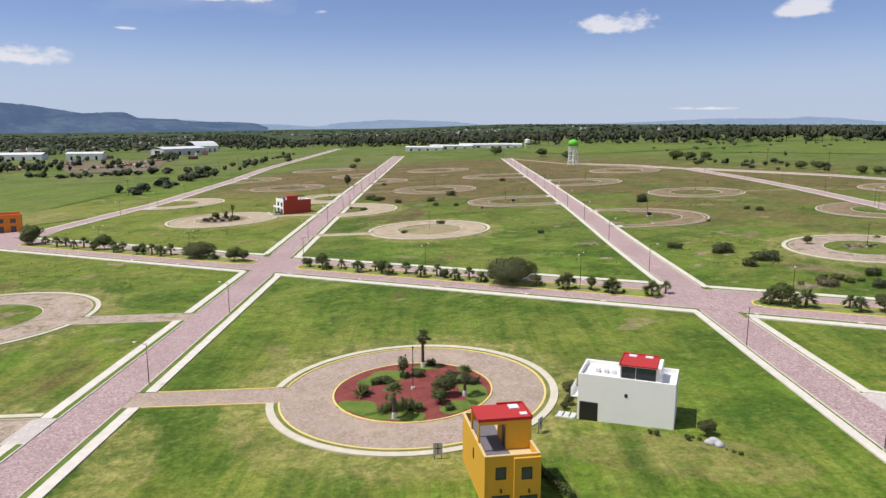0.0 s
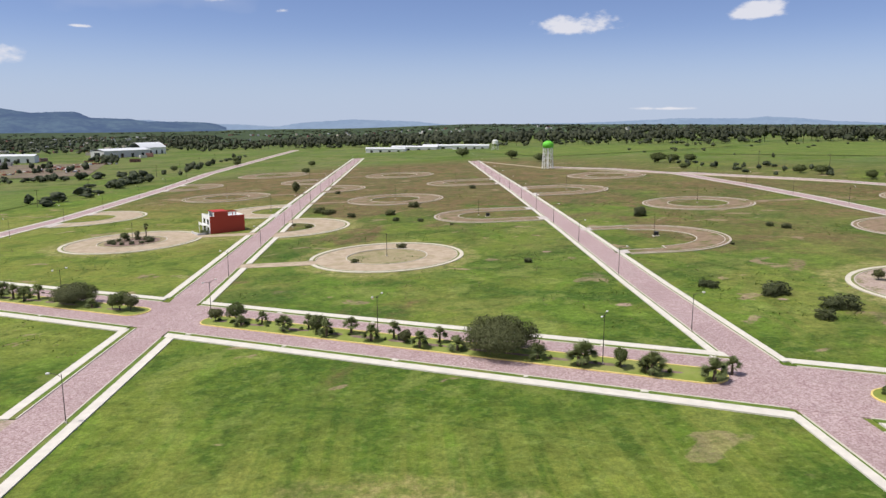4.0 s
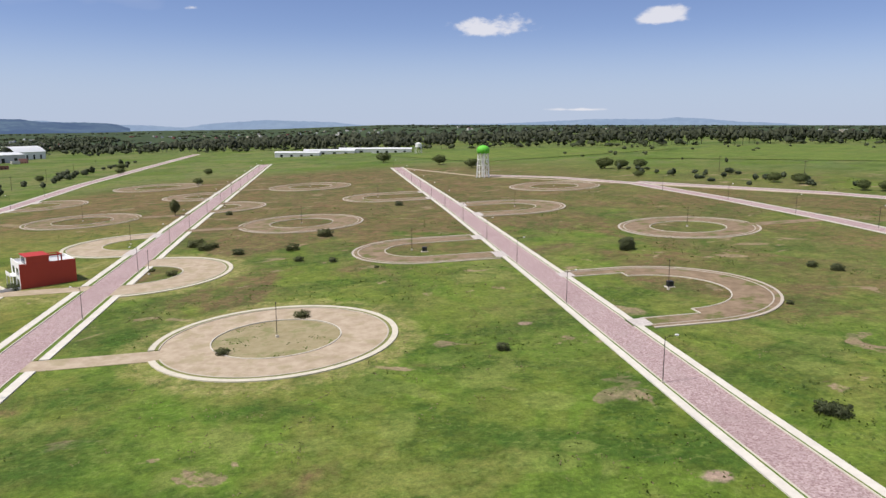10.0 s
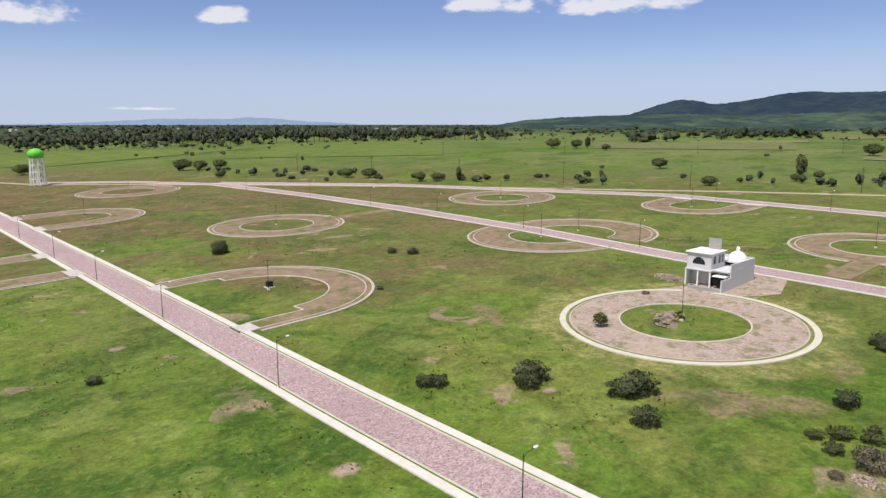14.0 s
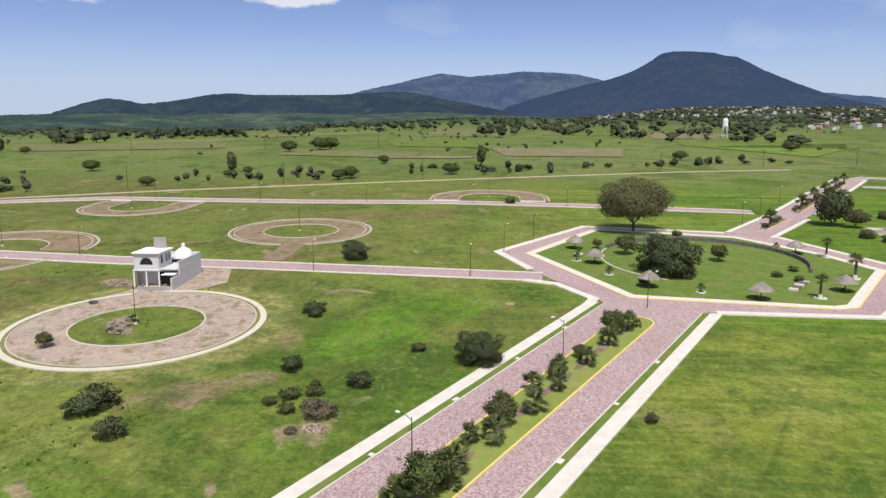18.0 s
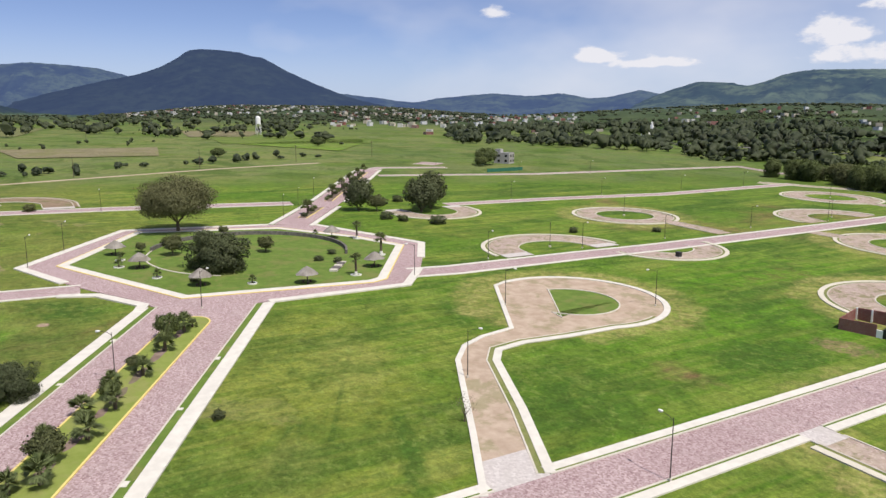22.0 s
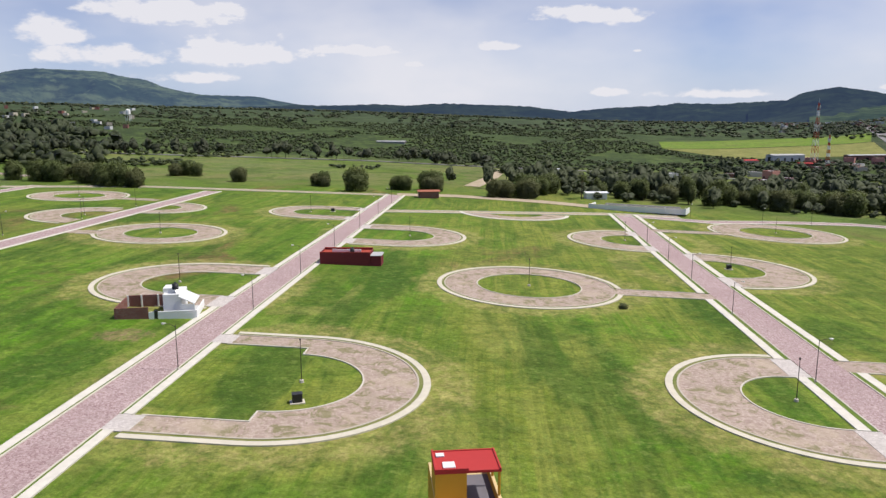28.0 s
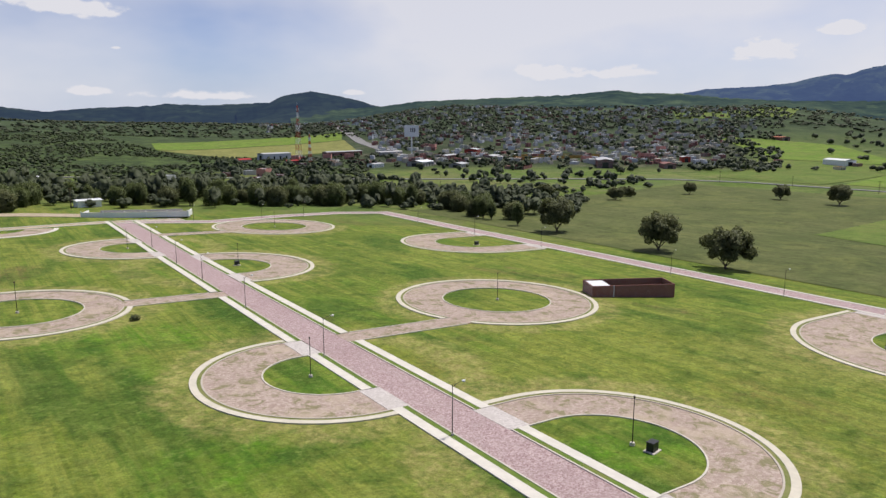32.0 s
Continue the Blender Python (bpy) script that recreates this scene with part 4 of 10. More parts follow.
# loop streets: kind, centre, outer radius, inner radius, surface, side of the main street (-1: west, 1: east, of the loop), street edge
R1E, R1W = lambda y: side_x(R1, y, R1_ROAD), lambda y: side_x(R1, y, -R1_ROAD)
R2E, R2W = lambda y: side_x(R2, y, R2_ROAD), lambda y: side_x(R2, y, -R2_ROAD)
LOOPS = [
    # round loops with a short stub
    ("ring", (-3.8, 91.4), 19.3, 10.7, "old", -1, R1E(91), 91.2), ("ring", (-93.0, 136.1), 23.6, 12.9, "rubble", 1, R1W(133), 133.5),
    ("ring", (-4.6, -32.6), 20.0, 11.4, "rubble", -1, R1E(-30), -30.5), ("ring", (-96.5, -136.0), 22.6, 12.0, "rubble", 1, R1W(-128), -128),
    ("ring", (-92.7, 1.4), 22.0, 11.9, "rubble", 1, R1W(12), 12.5), ("ring", (-86.4, 278.5), 21.3, 10.5, "tan", 1, R1W(283), 284),
    ("ring", (-4.3, 234.1), 20.2, 10.7, "tan", -1, R1E(229), 229.5), ("ring", (-4.1, 369.8), 21.6, 11.0, "brown", -1, R1E(367), 367),
    ("ring", (111.2, 313.6), 20.3, 11.0, "brown", 1, 153, 311), ("ring", (113.2, 447.2), 21.5, 11.5, "brown", 1, 150, 446),
    ("ring", (-88.8, 410.5), 21.3, 11.0, "brown", 1, R1W(412), 412), ("ring", (-91.2, 552.8), 24.0, 12.5, "brown", 1, R1W(553), 553),
    ("ring", (-3.5, 510.0), 22.0, 11.5, "brown", -1, R1E(508), 508), ("ring", (106.8, 176.6), 19.6, 10.1, "rubble", 1, 145, 184),
    ("ring", (186.0, 173.2), 18.7, 9.8, "brown", -1, 152, 170), ("ring", (197.4, 301.5), 19.6, 10.0, "brown", 1, 238, 300),
    ("ring", (165.9, -42.6), 16.4, 9.0, "rubble", -1, 131, -46), ("ring", (97.9, -76.6), 18.2, 10.0, "rubble", 1, 122, -72),
    ("ring", (166.3, -152.6), 18.4, 9.5, "rubble", -1, 133, -150),
    # horseshoe loops on a main street
    ("shoe", (-55.7, 68.3), 19.3, 10.2, "rubble", 1, R1W(68)), ("shoe", (-39.0, 27.9), 19.0, 9.2, "rubble", -1, R1E(28)),
    ("shoe", (31.2, 31.6), 19.6, 10.7, "rubble", 1, R2W(32), 13.6), ("shoe", (30.6, -92.3), 19.6, 10.0, "rubble", 1, R2W(-92)),
    ("shoe", (64.8, -19.7), 19.4, 10.0, "rubble", -1, R2E(-20)), ("shoe", (66.7, -136.5), 17.6, 9.0, "rubble", -1, R2E(-136)),
    ("shoe", (-40.6, -103.0), 20.2, 10.0, "rubble", -1, R1E(-103)), ("shoe", (-54.5, -62.5), 22.2, 11.0, "rubble", 1, R1W(-62)),
    ("shoe", (-140.0, -71.8), 23.0, 11.5, "rubble", -1, -157), ("shoe", (-138.4, 71.8), 25.5, 12.0, "rubble", -1, -157),
    ("shoe", (-130.0, 345.5), 23.5, 11.5, "tan", -1, -136.5), ("shoe", (-52.2, 344.6), 21.8, 10.5, "tan", 1, R1W(344)),
    ("shoe", (-41.0, 295.2), 22.3, 10.5, "tan", -1, R1E(295)), ("shoe", (29.6, 304.8), 18.8, 10.0, "brown", 1, R2W(305)),
    ("shoe", (68.1, 244.6), 22.6, 13.8, "brown", -1, R2E(245), 16.9), ("shoe", (73.5, 381.1), 21.6, 10.5, "brown", -1, R2E(381)),
    ("shoe", (-131.2, 479.5), 23.0, 11.0, "brown", -1, -138), ("shoe", (30.5, 438.8), 18.5, 9.5, "brown", 1, R2W(439)),
    ("shoe", (-55.0, 485.0), 19.5, 9.5, "brown", 1, R1W(485)), ("shoe", (-41.0, 433.0), 20.0, 9.5, "brown", -1, R1E(433)),
    ("shoe", (150.0, 240.0), 21.5, 10.5, "brown", 1, 151), ("shoe", (158.0, 238.0), 22.0, 11.0, "brown", -1, 157),
    ("shoe", (221.0, 236.8), 17.5, 8.5, "brown", 1, 236), ("shoe", (252.5, 125.0), 20.5, 10.5, "brown", -1, 243),
    ("shoe", (134.5, 10.0), 18.5, 9.5, "rubble", -1, 131.5), ("shoe", (128.0, -15.5), 15.5, 7.5, "rubble", 1, 125.5),
    ("shoe", (133.5, -104.0), 19.5, 9.5, "rubble", -1, 132), ("shoe", (122.5, -128.9), 16.0, 7.5, "rubble", 1, 122.5),
    ("shoe", (196.0, 9.0), 15.0, 7.5, "rubble", 1, 204)]
SURFACE = {"old": M_COBBLE_OLD, "rubble": M_RUBBLE, "tan": M_TAN, "brown": M_BROWN}
SURFACE_WORD = {"old": "worn stone setts", "rubble": "rubble and weeds", "tan": "bare pale earth", "brown": "weedy brown earth"}
WALK = 1.55
M_KERB_DULL = build_concrete("weathered kerb", (0.50, 0.44, 0.37))
M_APRON = build_cobble("grey stone apron", (0.46, 0.41, 0.39), (0.62, 0.57, 0.54), (0.48, 0.44, 0.40), 3.6, 0.5)


def loop_ring(c, r, ri, surf, side, edge_x, yc):
    """A round loop: lane, kerbs, outer sidewalk with an opening, and a stub lane to the street."""
    lift = next_lift()
    mat, word = SURFACE[surf], "loop street of " + SURFACE_WORD[surf] + " round a green"
    full = lambda rad: arc(c, rad, 0, 360, 72)[:-1]
    strip("road", full(ri), full(r - WALK - 0.25), 0.05 + lift, mat, word, "road", closed=True)
    yellow = M_KERB_YELLOW if surf == "old" else M_KERB
    strip("kerb", full(ri - 0.22), full(ri), 0.16 + lift, yellow, "low kerb ring round a green", "kerb", closed=True)
    half = 2.9
    k = math.degrees(math.asin(max(-0.95, min(0.95, (yc - c[1]) / r))))
    w = math.degrees(half / r)
    if side < 0:
        a0, a1 = 180 - k + w, 540 - k - w
    else:
        a0, a1 = k + w, 360 + k - w
    strip("kerb", arc(c, r - WALK - 0.25, a0, a1, 70), arc(c, r - WALK, a0, a1, 70), 0.15 + lift, yellow if surf == "old" else M_KERB_DULL, "kerb along a loop street", "kerb")
    w = 0.55 if surf == "brown" else 1.0
    strip("verge", arc(c, r - WALK, a0, a1, 70), arc(c, r - w, a0, a1, 70), 0.10 + lift, M_STRAW if surf != "brown" else M_BROWN, "weedy strip beside a loop sidewalk", "verge")
    strip("pavement", arc(c, r - w, a0, a1, 70), arc(c, r, a0, a1, 70), 0.15 + lift, M_WALK_LOOP if surf != "brown" else M_KERB_DULL, "pale concrete sidewalk round a loop street", "sidewalk")
    if surf == "tan":
        disc = full(ri - 0.3)
        tagged(mesh_object("verge", [(q.x, q.y, gz(q.x, q.y) + 0.035) for q in disc], [tuple(range(len(disc)))], M_TAN_GRASS), "straw-coloured dry grass inside a loop", "grass", kind="structure")
    x0 = c[0] + side * math.sqrt(max(1, (r - 1.2) ** 2 - (yc - c[1]) ** 2))
    n = 3
    xs = [x0 - side * 1.5 + (edge_x - x0 + side * 1.5) * i / n for i in range(n + 1)]
    order = xs if side > 0 else xs[::-1]
    strip("road", [(x, yc + half - 0.3) for x in order], [(x, yc - half + 0.3) for x in order], 0.042 + lift, mat, "short lane of " + SURFACE_WORD[surf] + " to a loop", "road")
    if surf == "old" or surf == "rubble":
        for s in (-1, 1):
            ys = sorted((yc + s * (half - 0.3), yc + s * (half - 0.1)), reverse=True)
            xs2 = sorted((x0 + side * 0.6, edge_x - side * 2.8))
            strip("kerb", [(x, ys[0]) for x in xs2], [(x, ys[1]) for x in xs2], 0.13 + lift, yellow, "thin kerb along a short lane", "kerb")


def loop_shoe(c, r, ri, surf, side, edge_x, notch=0.0):
    """A horseshoe loop that leaves the street, turns round a green and comes back; a notch narrows its two arms."""
    lift = next_lift()
    mat = SURFACE[surf]
    word = "horseshoe street of " + SURFACE_WORD[surf] + " round a green"
    cx = c[0]
    if (edge_x - cx) * side < 0:
        cx = edge_x
    a0, a1 = (90, 270) if side > 0 else (90, -90)

    def u(rad, start=0.0, arm=0.0):
        arm = arm or rad
        ex = max((edge_x - side * start) * side, cx * side) * side
        jog = cx + side * 0.05
        pts = arc((cx, c[1]), rad, a0, a1, 36)
        return [Vector((ex, c[1] + arm)), Vector((jog, c[1] + arm))] + pts + [Vector((jog, c[1] - arm)), Vector((ex, c[1] - arm))]

    def both(o, i):
        return (i, o) if side < 0 else (o, i)

    lane = both(u(r - WALK - 0.25), u(ri, 0, notch))
    strip("road", lane[0], lane[1], 0.05 + lift, mat, word, "road")
    s = 2.6
    line = u(ri - 0.1, s, (notch or ri) - 0.1)
    line = [q for k, q in enumerate(line) if k == 0 or (q - line[k - 1]).length > 0.06]
    band("kerb", line, -0.11, 0.11, 0.14 + lift, M_KERB, "low kerb round the green of a horseshoe street", "kerb")
    k = both(u(r - WALK, s), u(r - WALK - 0.25, s))
    strip("kerb", k[0], k[1], 0.15 + lift, M_KERB_DULL, "kerb along a horseshoe street", "kerb")
    w = 0.55 if surf == "brown" else 1.0
    k = both(u(r - w, s), u(r - WALK, s))
    strip("verge", k[0], k[1], 0.10 + lift, M_STRAW if surf != "brown" else M_BROWN, "weedy strip beside a horseshoe street", "verge")
    k = both(u(r, s), u(r - w, s))
    strip("pavement", k[0], k[1], 0.15 + lift, M_WALK_LOOP if surf != "brown" else M_KERB_DULL, "pale concrete sidewalk along a horseshoe street", "sidewalk")
    # pale stone apron where each arm meets the street
    for sgn in (-1, 1):
        lo, hi = sorted((c[1] + sgn * (notch or ri), c[1] + sgn * (r - WALK)))
        xs = sorted((edge_x, edge_x - side * 3.2))
        if xs[0] > -165 and abs(cx - edge_x) > 2:
            strip("road", [(x, hi) for x in xs], [(x, lo) for x in xs], 0.092 + lift, M_APRON, "pale grey stone apron at the mouth of a loop", "road")


gaps = {"R1r": [], "R1l": [], "R2r": [], "R2l": [], "R0r": [], "R3l": [], "R3r": [], "R6l": [], "R6r": [], "R4l": [], "R4r": [], "R10r": []}


def gap_key(edge_x, side, y):
    for key, x in (("R1r", R1E(y) if -170 < y < 730 else 1e9), ("R1l", R1W(y) if -170 < y < 730 else 1e9), ("R2r", R2E(y) if -205 < y < 620 else 1e9), ("R2l", R2W(y) if -205 < y < 620 else 1e9)):
        if abs(x - edge_x) < 0.6:
            return key
    return None


for spec in LOOPS:
    kind, c, r, ri, surf, side, edge = spec[:7]
    if kind == "ring":
        key = gap_key(edge, side, spec[7])
        loop_ring(c, r, ri, surf, side, edge, spec[7])
        if key:
            gaps[key].append((spec[7] - 2.7, spec[7] + 2.7))
    else:
        key = gap_key(edge, side, c[1])
        notch = spec[7] if len(spec) > 7 else 0.0
        loop_shoe(c, r, ri, surf, side, edge, notch)
        ri = notch or ri
        if key:
            gaps[key] += [(c[1] + ri, c[1] + r - WALK - 0.2), (c[1] - r + WALK + 0.2, c[1] - ri)]

# crossing with the boulevard
gaps["R1r"].append((blvd(-39) - 11.4, blvd(-39) + 11.4))
gaps["R1l"].append((blvd(-51) - 11.4, blvd(-51) + 11.4))
gaps["R2r"].append((blvd(55) - 11.4, blvd(55) + 11.4))
gaps["R2l"].append((blvd(45) - 11.4, blvd(45) + 11.4))
gaps["R2r"].append((78.5, 85.0))


def merged(g):
    out = []
    for a, b in sorted(g):
        if out and a <= out[-1][1] + 0.5:
            out[-1] = (out[-1][0], max(b, out[-1][1]))
        else:
            out.append((a, b))
    return out


street(R1, R1_ROAD, R1_IN, R1_OUT, merged(gaps["R1r"]), merged(gaps["R1l"]))
street(R2, R2_ROAD, R2_IN, R2_OUT, merged(gaps["R2r"]), merged(gaps["R2l"]))

# boulevard with its planted median
B_U = Vector((0.8828, -0.4697))


def bline(x0, x1):
    return [(x0, blvd(x0)), ((x0 + x1) / 2, blvd((x0 + x1) / 2)), (x1, blvd(x1))]


band("road", bline(-172, 124), -B_ROAD, B_ROAD, 0.112, M_COBBLE, "boulevard paved with reddish stone setts", "road")
MEDIANS = [(-139, -49.8), (-36.6, 43.4), (57.6, 117.2)]
for x0, x1 in MEDIANS:
    a, b = Vector((x0, blvd(x0))), Vector((x1, blvd(x1)))
    n = Vector((0.4697, 0.8828))
    # rounded ends
    def capsule(w):
        ang = math.degrees(math.atan2(B_U.y, B_U.x))
        aa, bb = a + B_U * B_MED, b - B_U * B_MED
        return arc(aa, w, ang + 90, ang + 270, 10) + arc(bb, w, ang - 90, ang + 90, 10)
    strip("kerb", capsule(B_MED - 0.22), capsule(B_MED), 0.26, M_KERB_YELLOW, "yellow painted kerb round the planted median", "kerb", closed=True)
    pts = capsule(B_MED - 0.22)
    verts = [(p.x, p.y, gz(p.x, p.y) + 0.2) for p in pts]
    tagged(mesh_object("verge", verts, [tuple(range(len(verts)))], M_LAWN_MEDIAN), "yellow-green lawn on the boulevard median", "lawn", kind="structure")
    bed_rng = random.Random(int(x1))
    at = 2.5
    while at < (b - a).length - 6:
        long = bed_rng.uniform(2.6, 6.5)
        pts = [a + B_U * (at + long * (0.5 + 0.5 * math.cos(k * 0.3491))) + n * ((0.55 + 0.12 * bed_rng.random()) * math.sin(k * 0.3491) * bed_rng.uniform(0.75, 1.2)) for k in range(18)]
        mesh = mesh_object("planting_bed", [(q.x, q.y, gz(q.x, q.y) + 0.212) for q in pts], [tuple(range(18))], M_BED)
        tagged(mesh, "bare brown planting bed on the median", "bed", kind="structure")
        at += long + bed_rng.uniform(0.6, 3.5)
# sidewalks of the boulevard between the crossings: cut square to the side streets
def slanted(name, x0, x1, o0, o1, h, mat, label, category):
    k = 1 / 0.8828
    xs = [x0, (x0 + x1) / 2, x1]
    strip(name, [(x, blvd(x) + max(o0, o1) * k) for x in xs], [(x, blvd(x) + min(o0, o1) * k) for x in xs], h, mat, label, category)


for side, spans in ((1, [(-141.5, -49.6), (-40.6, 47.1), (54.3, 125.4)]), (-1, [(-165, -49.4), (-40.8, 46.0), (53.4, 120.2)])):
    for x0, x1 in spans:
        slanted("kerb", x0, x1, side * B_ROAD, side * (B_ROAD + 0.22), 0.21, M_KERB, "pale kerb along the boulevard", "kerb")
        slanted("verge", x0, x1, side * (B_ROAD + 0.22), side * B_IN, 0.16, M_GRASS_VERGE, "narrow grass verge beside the boulevard", "verge")
        slanted("pavement", x0, x1, side * B_IN, side * B_OUT, 0.20, M_WALK, "pale concrete sidewalk along the boulevard", "sidewalk")


def slab(x, y, turn, l, w):
    u, v = Vector((math.cos(turn), math.sin(turn))), Vector((-math.sin(turn), math.cos(turn)))
    q = [Vector((x, y)) + u * a * l / 2 + v * b * w / 2 for a, b in ((-1, -1), (1, -1), (1, 1), (-1, 1))]
    verts = [(k.x, k.y, gz(k.x, k.y) + h) for h in (0.222, -0.1) for k in q]
    tagged(mesh_object("slab", verts, [(0, 1, 2, 3), (0, 4, 5, 1), (1, 5, 6, 2), (2, 6, 7, 3), (3, 7, 4, 0)], M_WALK), "small concrete slab across the grass verge", "slab", kind="structure")


for side in (-1, 1):
    for i, x in enumerate((-128, -104, -80, -64, -30, -12, 6, 24, 38, 62, 76, 90, 104)):
        o = side * (B_ROAD + 0.5)
        slab(x + side * 3 + 0.4697 * o, blvd(x + side * 3) + 0.8828 * o, -0.489, 0.6 if i % 2 else 1.0, 0.55)


SIDE_STREETS = []


# other streets: centre line, half road, half outside
def simple_street(line, road, out, mat=M_COBBLE, word="street paved with reddish stone setts", walks=True):
    lift = next_lift()
    SIDE_STREETS.append(line)
    band("road", line, -road, road, 0.06 + lift, mat, word, "road")
    if walks:
        for s in (-1, 1):
            o = sorted((s * (road + 0.15), s * out))
            band("pavement", line, o[0], o[1], 0.13 + lift, M_WALK, "narrow pale sidewalk edge along a street", "sidewalk")


simple_street([(-147.5, 265), (-139.5, 350), (-141, 480), (-148, 600), (-145, 1010)], 3.2, 4.6)                     # west street
simple_street([(142.5, 112), (147, 170), (149, 205), (154, 250), (156.5, 310), (156, 365), (151, 440), (128, 490), (95, 528)], 2.7, 3.5)   # street east
simple_street([(154, 446), (198, 370), (239, 256), (237.5, 187), (240.5, 140), (236.5, 96), (228, 44)], 2.9, 3.7)     # farther street
simple_street([(57, 622), (92, 522), (150, 440), (208, 345), (262, 243), (300, 155), (345, 40), (360, -16)], 1.6, 1.8, M_TAN, "pale earth track along the estate", False)
simple_street([(128.5, 53), (127, 44), (126.5, 10), (125.5, -15), (126.5, -190)], 2.7, 3.8)
simple_street([(207, -2), (204.5, -48), (198.5, -95), (202, -182)], 2.4, 3.0)
simple_street([(295, -19), (277, -92), (271, -234), (232, -221)], 2.2, 2.6)
simple_street([(318, -24), (327, -35), (318, -68)], 2.2, 2.8)
simple_street([(345, -66), (335, -74)], 6.0, 6.6)
simple_street([(212, -171), (163, -196), (124.5, -200), (51, -207)], 2.6, 3.2, M_TAN, "pale paved cross street", True)
simple_street([(45, -148), (-5, -160), (-42, -169.5), (-72, -170.5)], 2.6, 3.4, M_TAN, "pale paved cross street", True)
simple_street([(-50, -168), (-80, -158), (-110, -167), (-140, -171), (-161, -165), (-160, -112), (-160.5, -48), (-160, 52), (-160, 200)], 2.9, 4.0)


# ---- polygons lying on the slope ----
def sheet(name, pts, h, mat, label="", category="", deep=0.35):
    n = len(pts)
    verts = [(p[0], p[1], gz(p[0], p[1]) + h) for p in pts] + [(p[0], p[1], gz(p[0], p[1]) + h - deep) for p in pts]
    faces = [tuple(range(n))] + [(i, (i + 1) % n, n + (i + 1) % n, n + i) for i in range(n)]
    area = sum(pts[i][0] * pts[(i + 1) % n][1] - pts[(i + 1) % n][0] * pts[i][1] for i in range(n))
    if area < 0:
        faces = [f[::-1] for f in faces]
    return tagged(mesh_object(name, verts, faces, mat), label, category, kind="structure")


# ---- six-sided park at the end of the boulevard ----
PARK = [(163.2, 114.9), (195.5, 95.7), (187.2, 61.3), (168.4, 47.9), (153.2, 41.7), (125.7, 59.7), (124.3, 63.3), (128.5, 97.5)]
PARK_ROAD = [(131, 104.5), (141, 110.5), (148, 114.0), (164.4, 121.0), (198.2, 98.2), (192.4, 62.9), (187.6, 51.9), (154, 37.0), (140, 44.0), (131, 49.5), (120.6, 58.6), (120.8, 86.2), (119.5, 92), (122, 101)]
sheet("road", PARK_ROAD, 0.124, M_COBBLE, "street of reddish setts round a six-sided park", "road")


def loop_band(name, pts, a, b, h, mat, label, category):
    """A closed band along a polygon, a to b metres to its right."""
    p = [Vector(q) for q in pts]
    ext = [p[-1]] + p + [p[0]]
    lo, hi = offset_line(ext, a)[1:-1], offset_line(ext, b)[1:-1]
    strip(name, lo, hi, h, mat, label, category, closed=True)


loop_band("kerb", PARK, 0.0, 0.25, 0.24, M_KERB_YELLOW, "yellow painted kerb round the park", "kerb")
loop_band("pavement", PARK, 0.25, 2.0, 0.23, M_WALK, "pale concrete sidewalk round the park", "sidewalk")
sheet("lawn", [tuple(p) for p in offset_line([Vector(PARK[-1])] + [Vector(p) for p in PARK] + [Vector(PARK[0])], 2.0)[1:-1]], 0.19, M_GRASS_VERGE, "lush lawn of the six-sided park", "lawn")
for line in ([(148.2, 115.0), (164.6, 122.2), (199.4, 98.6), (193.4, 62.6)], [(187.9, 50.4), (154, 35.6), (139.6, 43.6)], [(130.2, 49.3), (119.6, 57.7), (119.9, 84.6)], [(124.6, 105.7), (127.4, 104.7), (136.4, 110.3), (138.6, 116)]):
    band("pavement", line, 0.0, 1.75, 0.226, M_WALK, "pale sidewalk on the outer side of the park street", "sidewalk")

# avenue beyond the park, with a planted median
AVENUE = [(190.0, 57.2), (222.0, 35.0), (270.0, 5.5), (320.0, -25.8)]
band("road", AVENUE, -4.6, 4.6, 0.138, M_COBBLE, "avenue of reddish setts with a narrow median", "road")
for s in (-1, 1):
    for piece in (AVENUE[:1] + [(219, 37.1)], [(228, 31.3)] + AVENUE[2:]):
        o = sorted((s * 4.9, s * 6.3))
        band("pavement", piece, o[0], o[1], 0.22, M_WALK, "pale concrete sidewalk along the avenue", "sidewalk")
for a, b in (((199, 50.8), (216, 39.0)), ((228, 31.3), (268, 6.7)), ((274, 3.0), (308, -18.3))):
    band("kerb", [a, b], -1.35, -1.1, 0.27, M_KERB_YELLOW, "yellow painted kerb of a narrow median", "kerb")
    band("kerb", [a, b], 1.1, 1.35, 0.27, M_KERB_YELLOW, "yellow painted kerb of a narrow median", "kerb")
    band("planting_bed", [a, b], -1.1, 1.1, 0.25, M_BED, "dark planting bed on a narrow median", "bed")

# square at the western end of the boulevard
sheet("road", [(-140.5, 251.5), (-142.8, 268.0), (-151.8, 268.5), (-160.0, 265.5), (-178.0, 254.5), (-176.0, 247.0), (-160.0, 248.5)], 0.100, M_COBBLE, "small square of reddish setts at the western gate", "road")

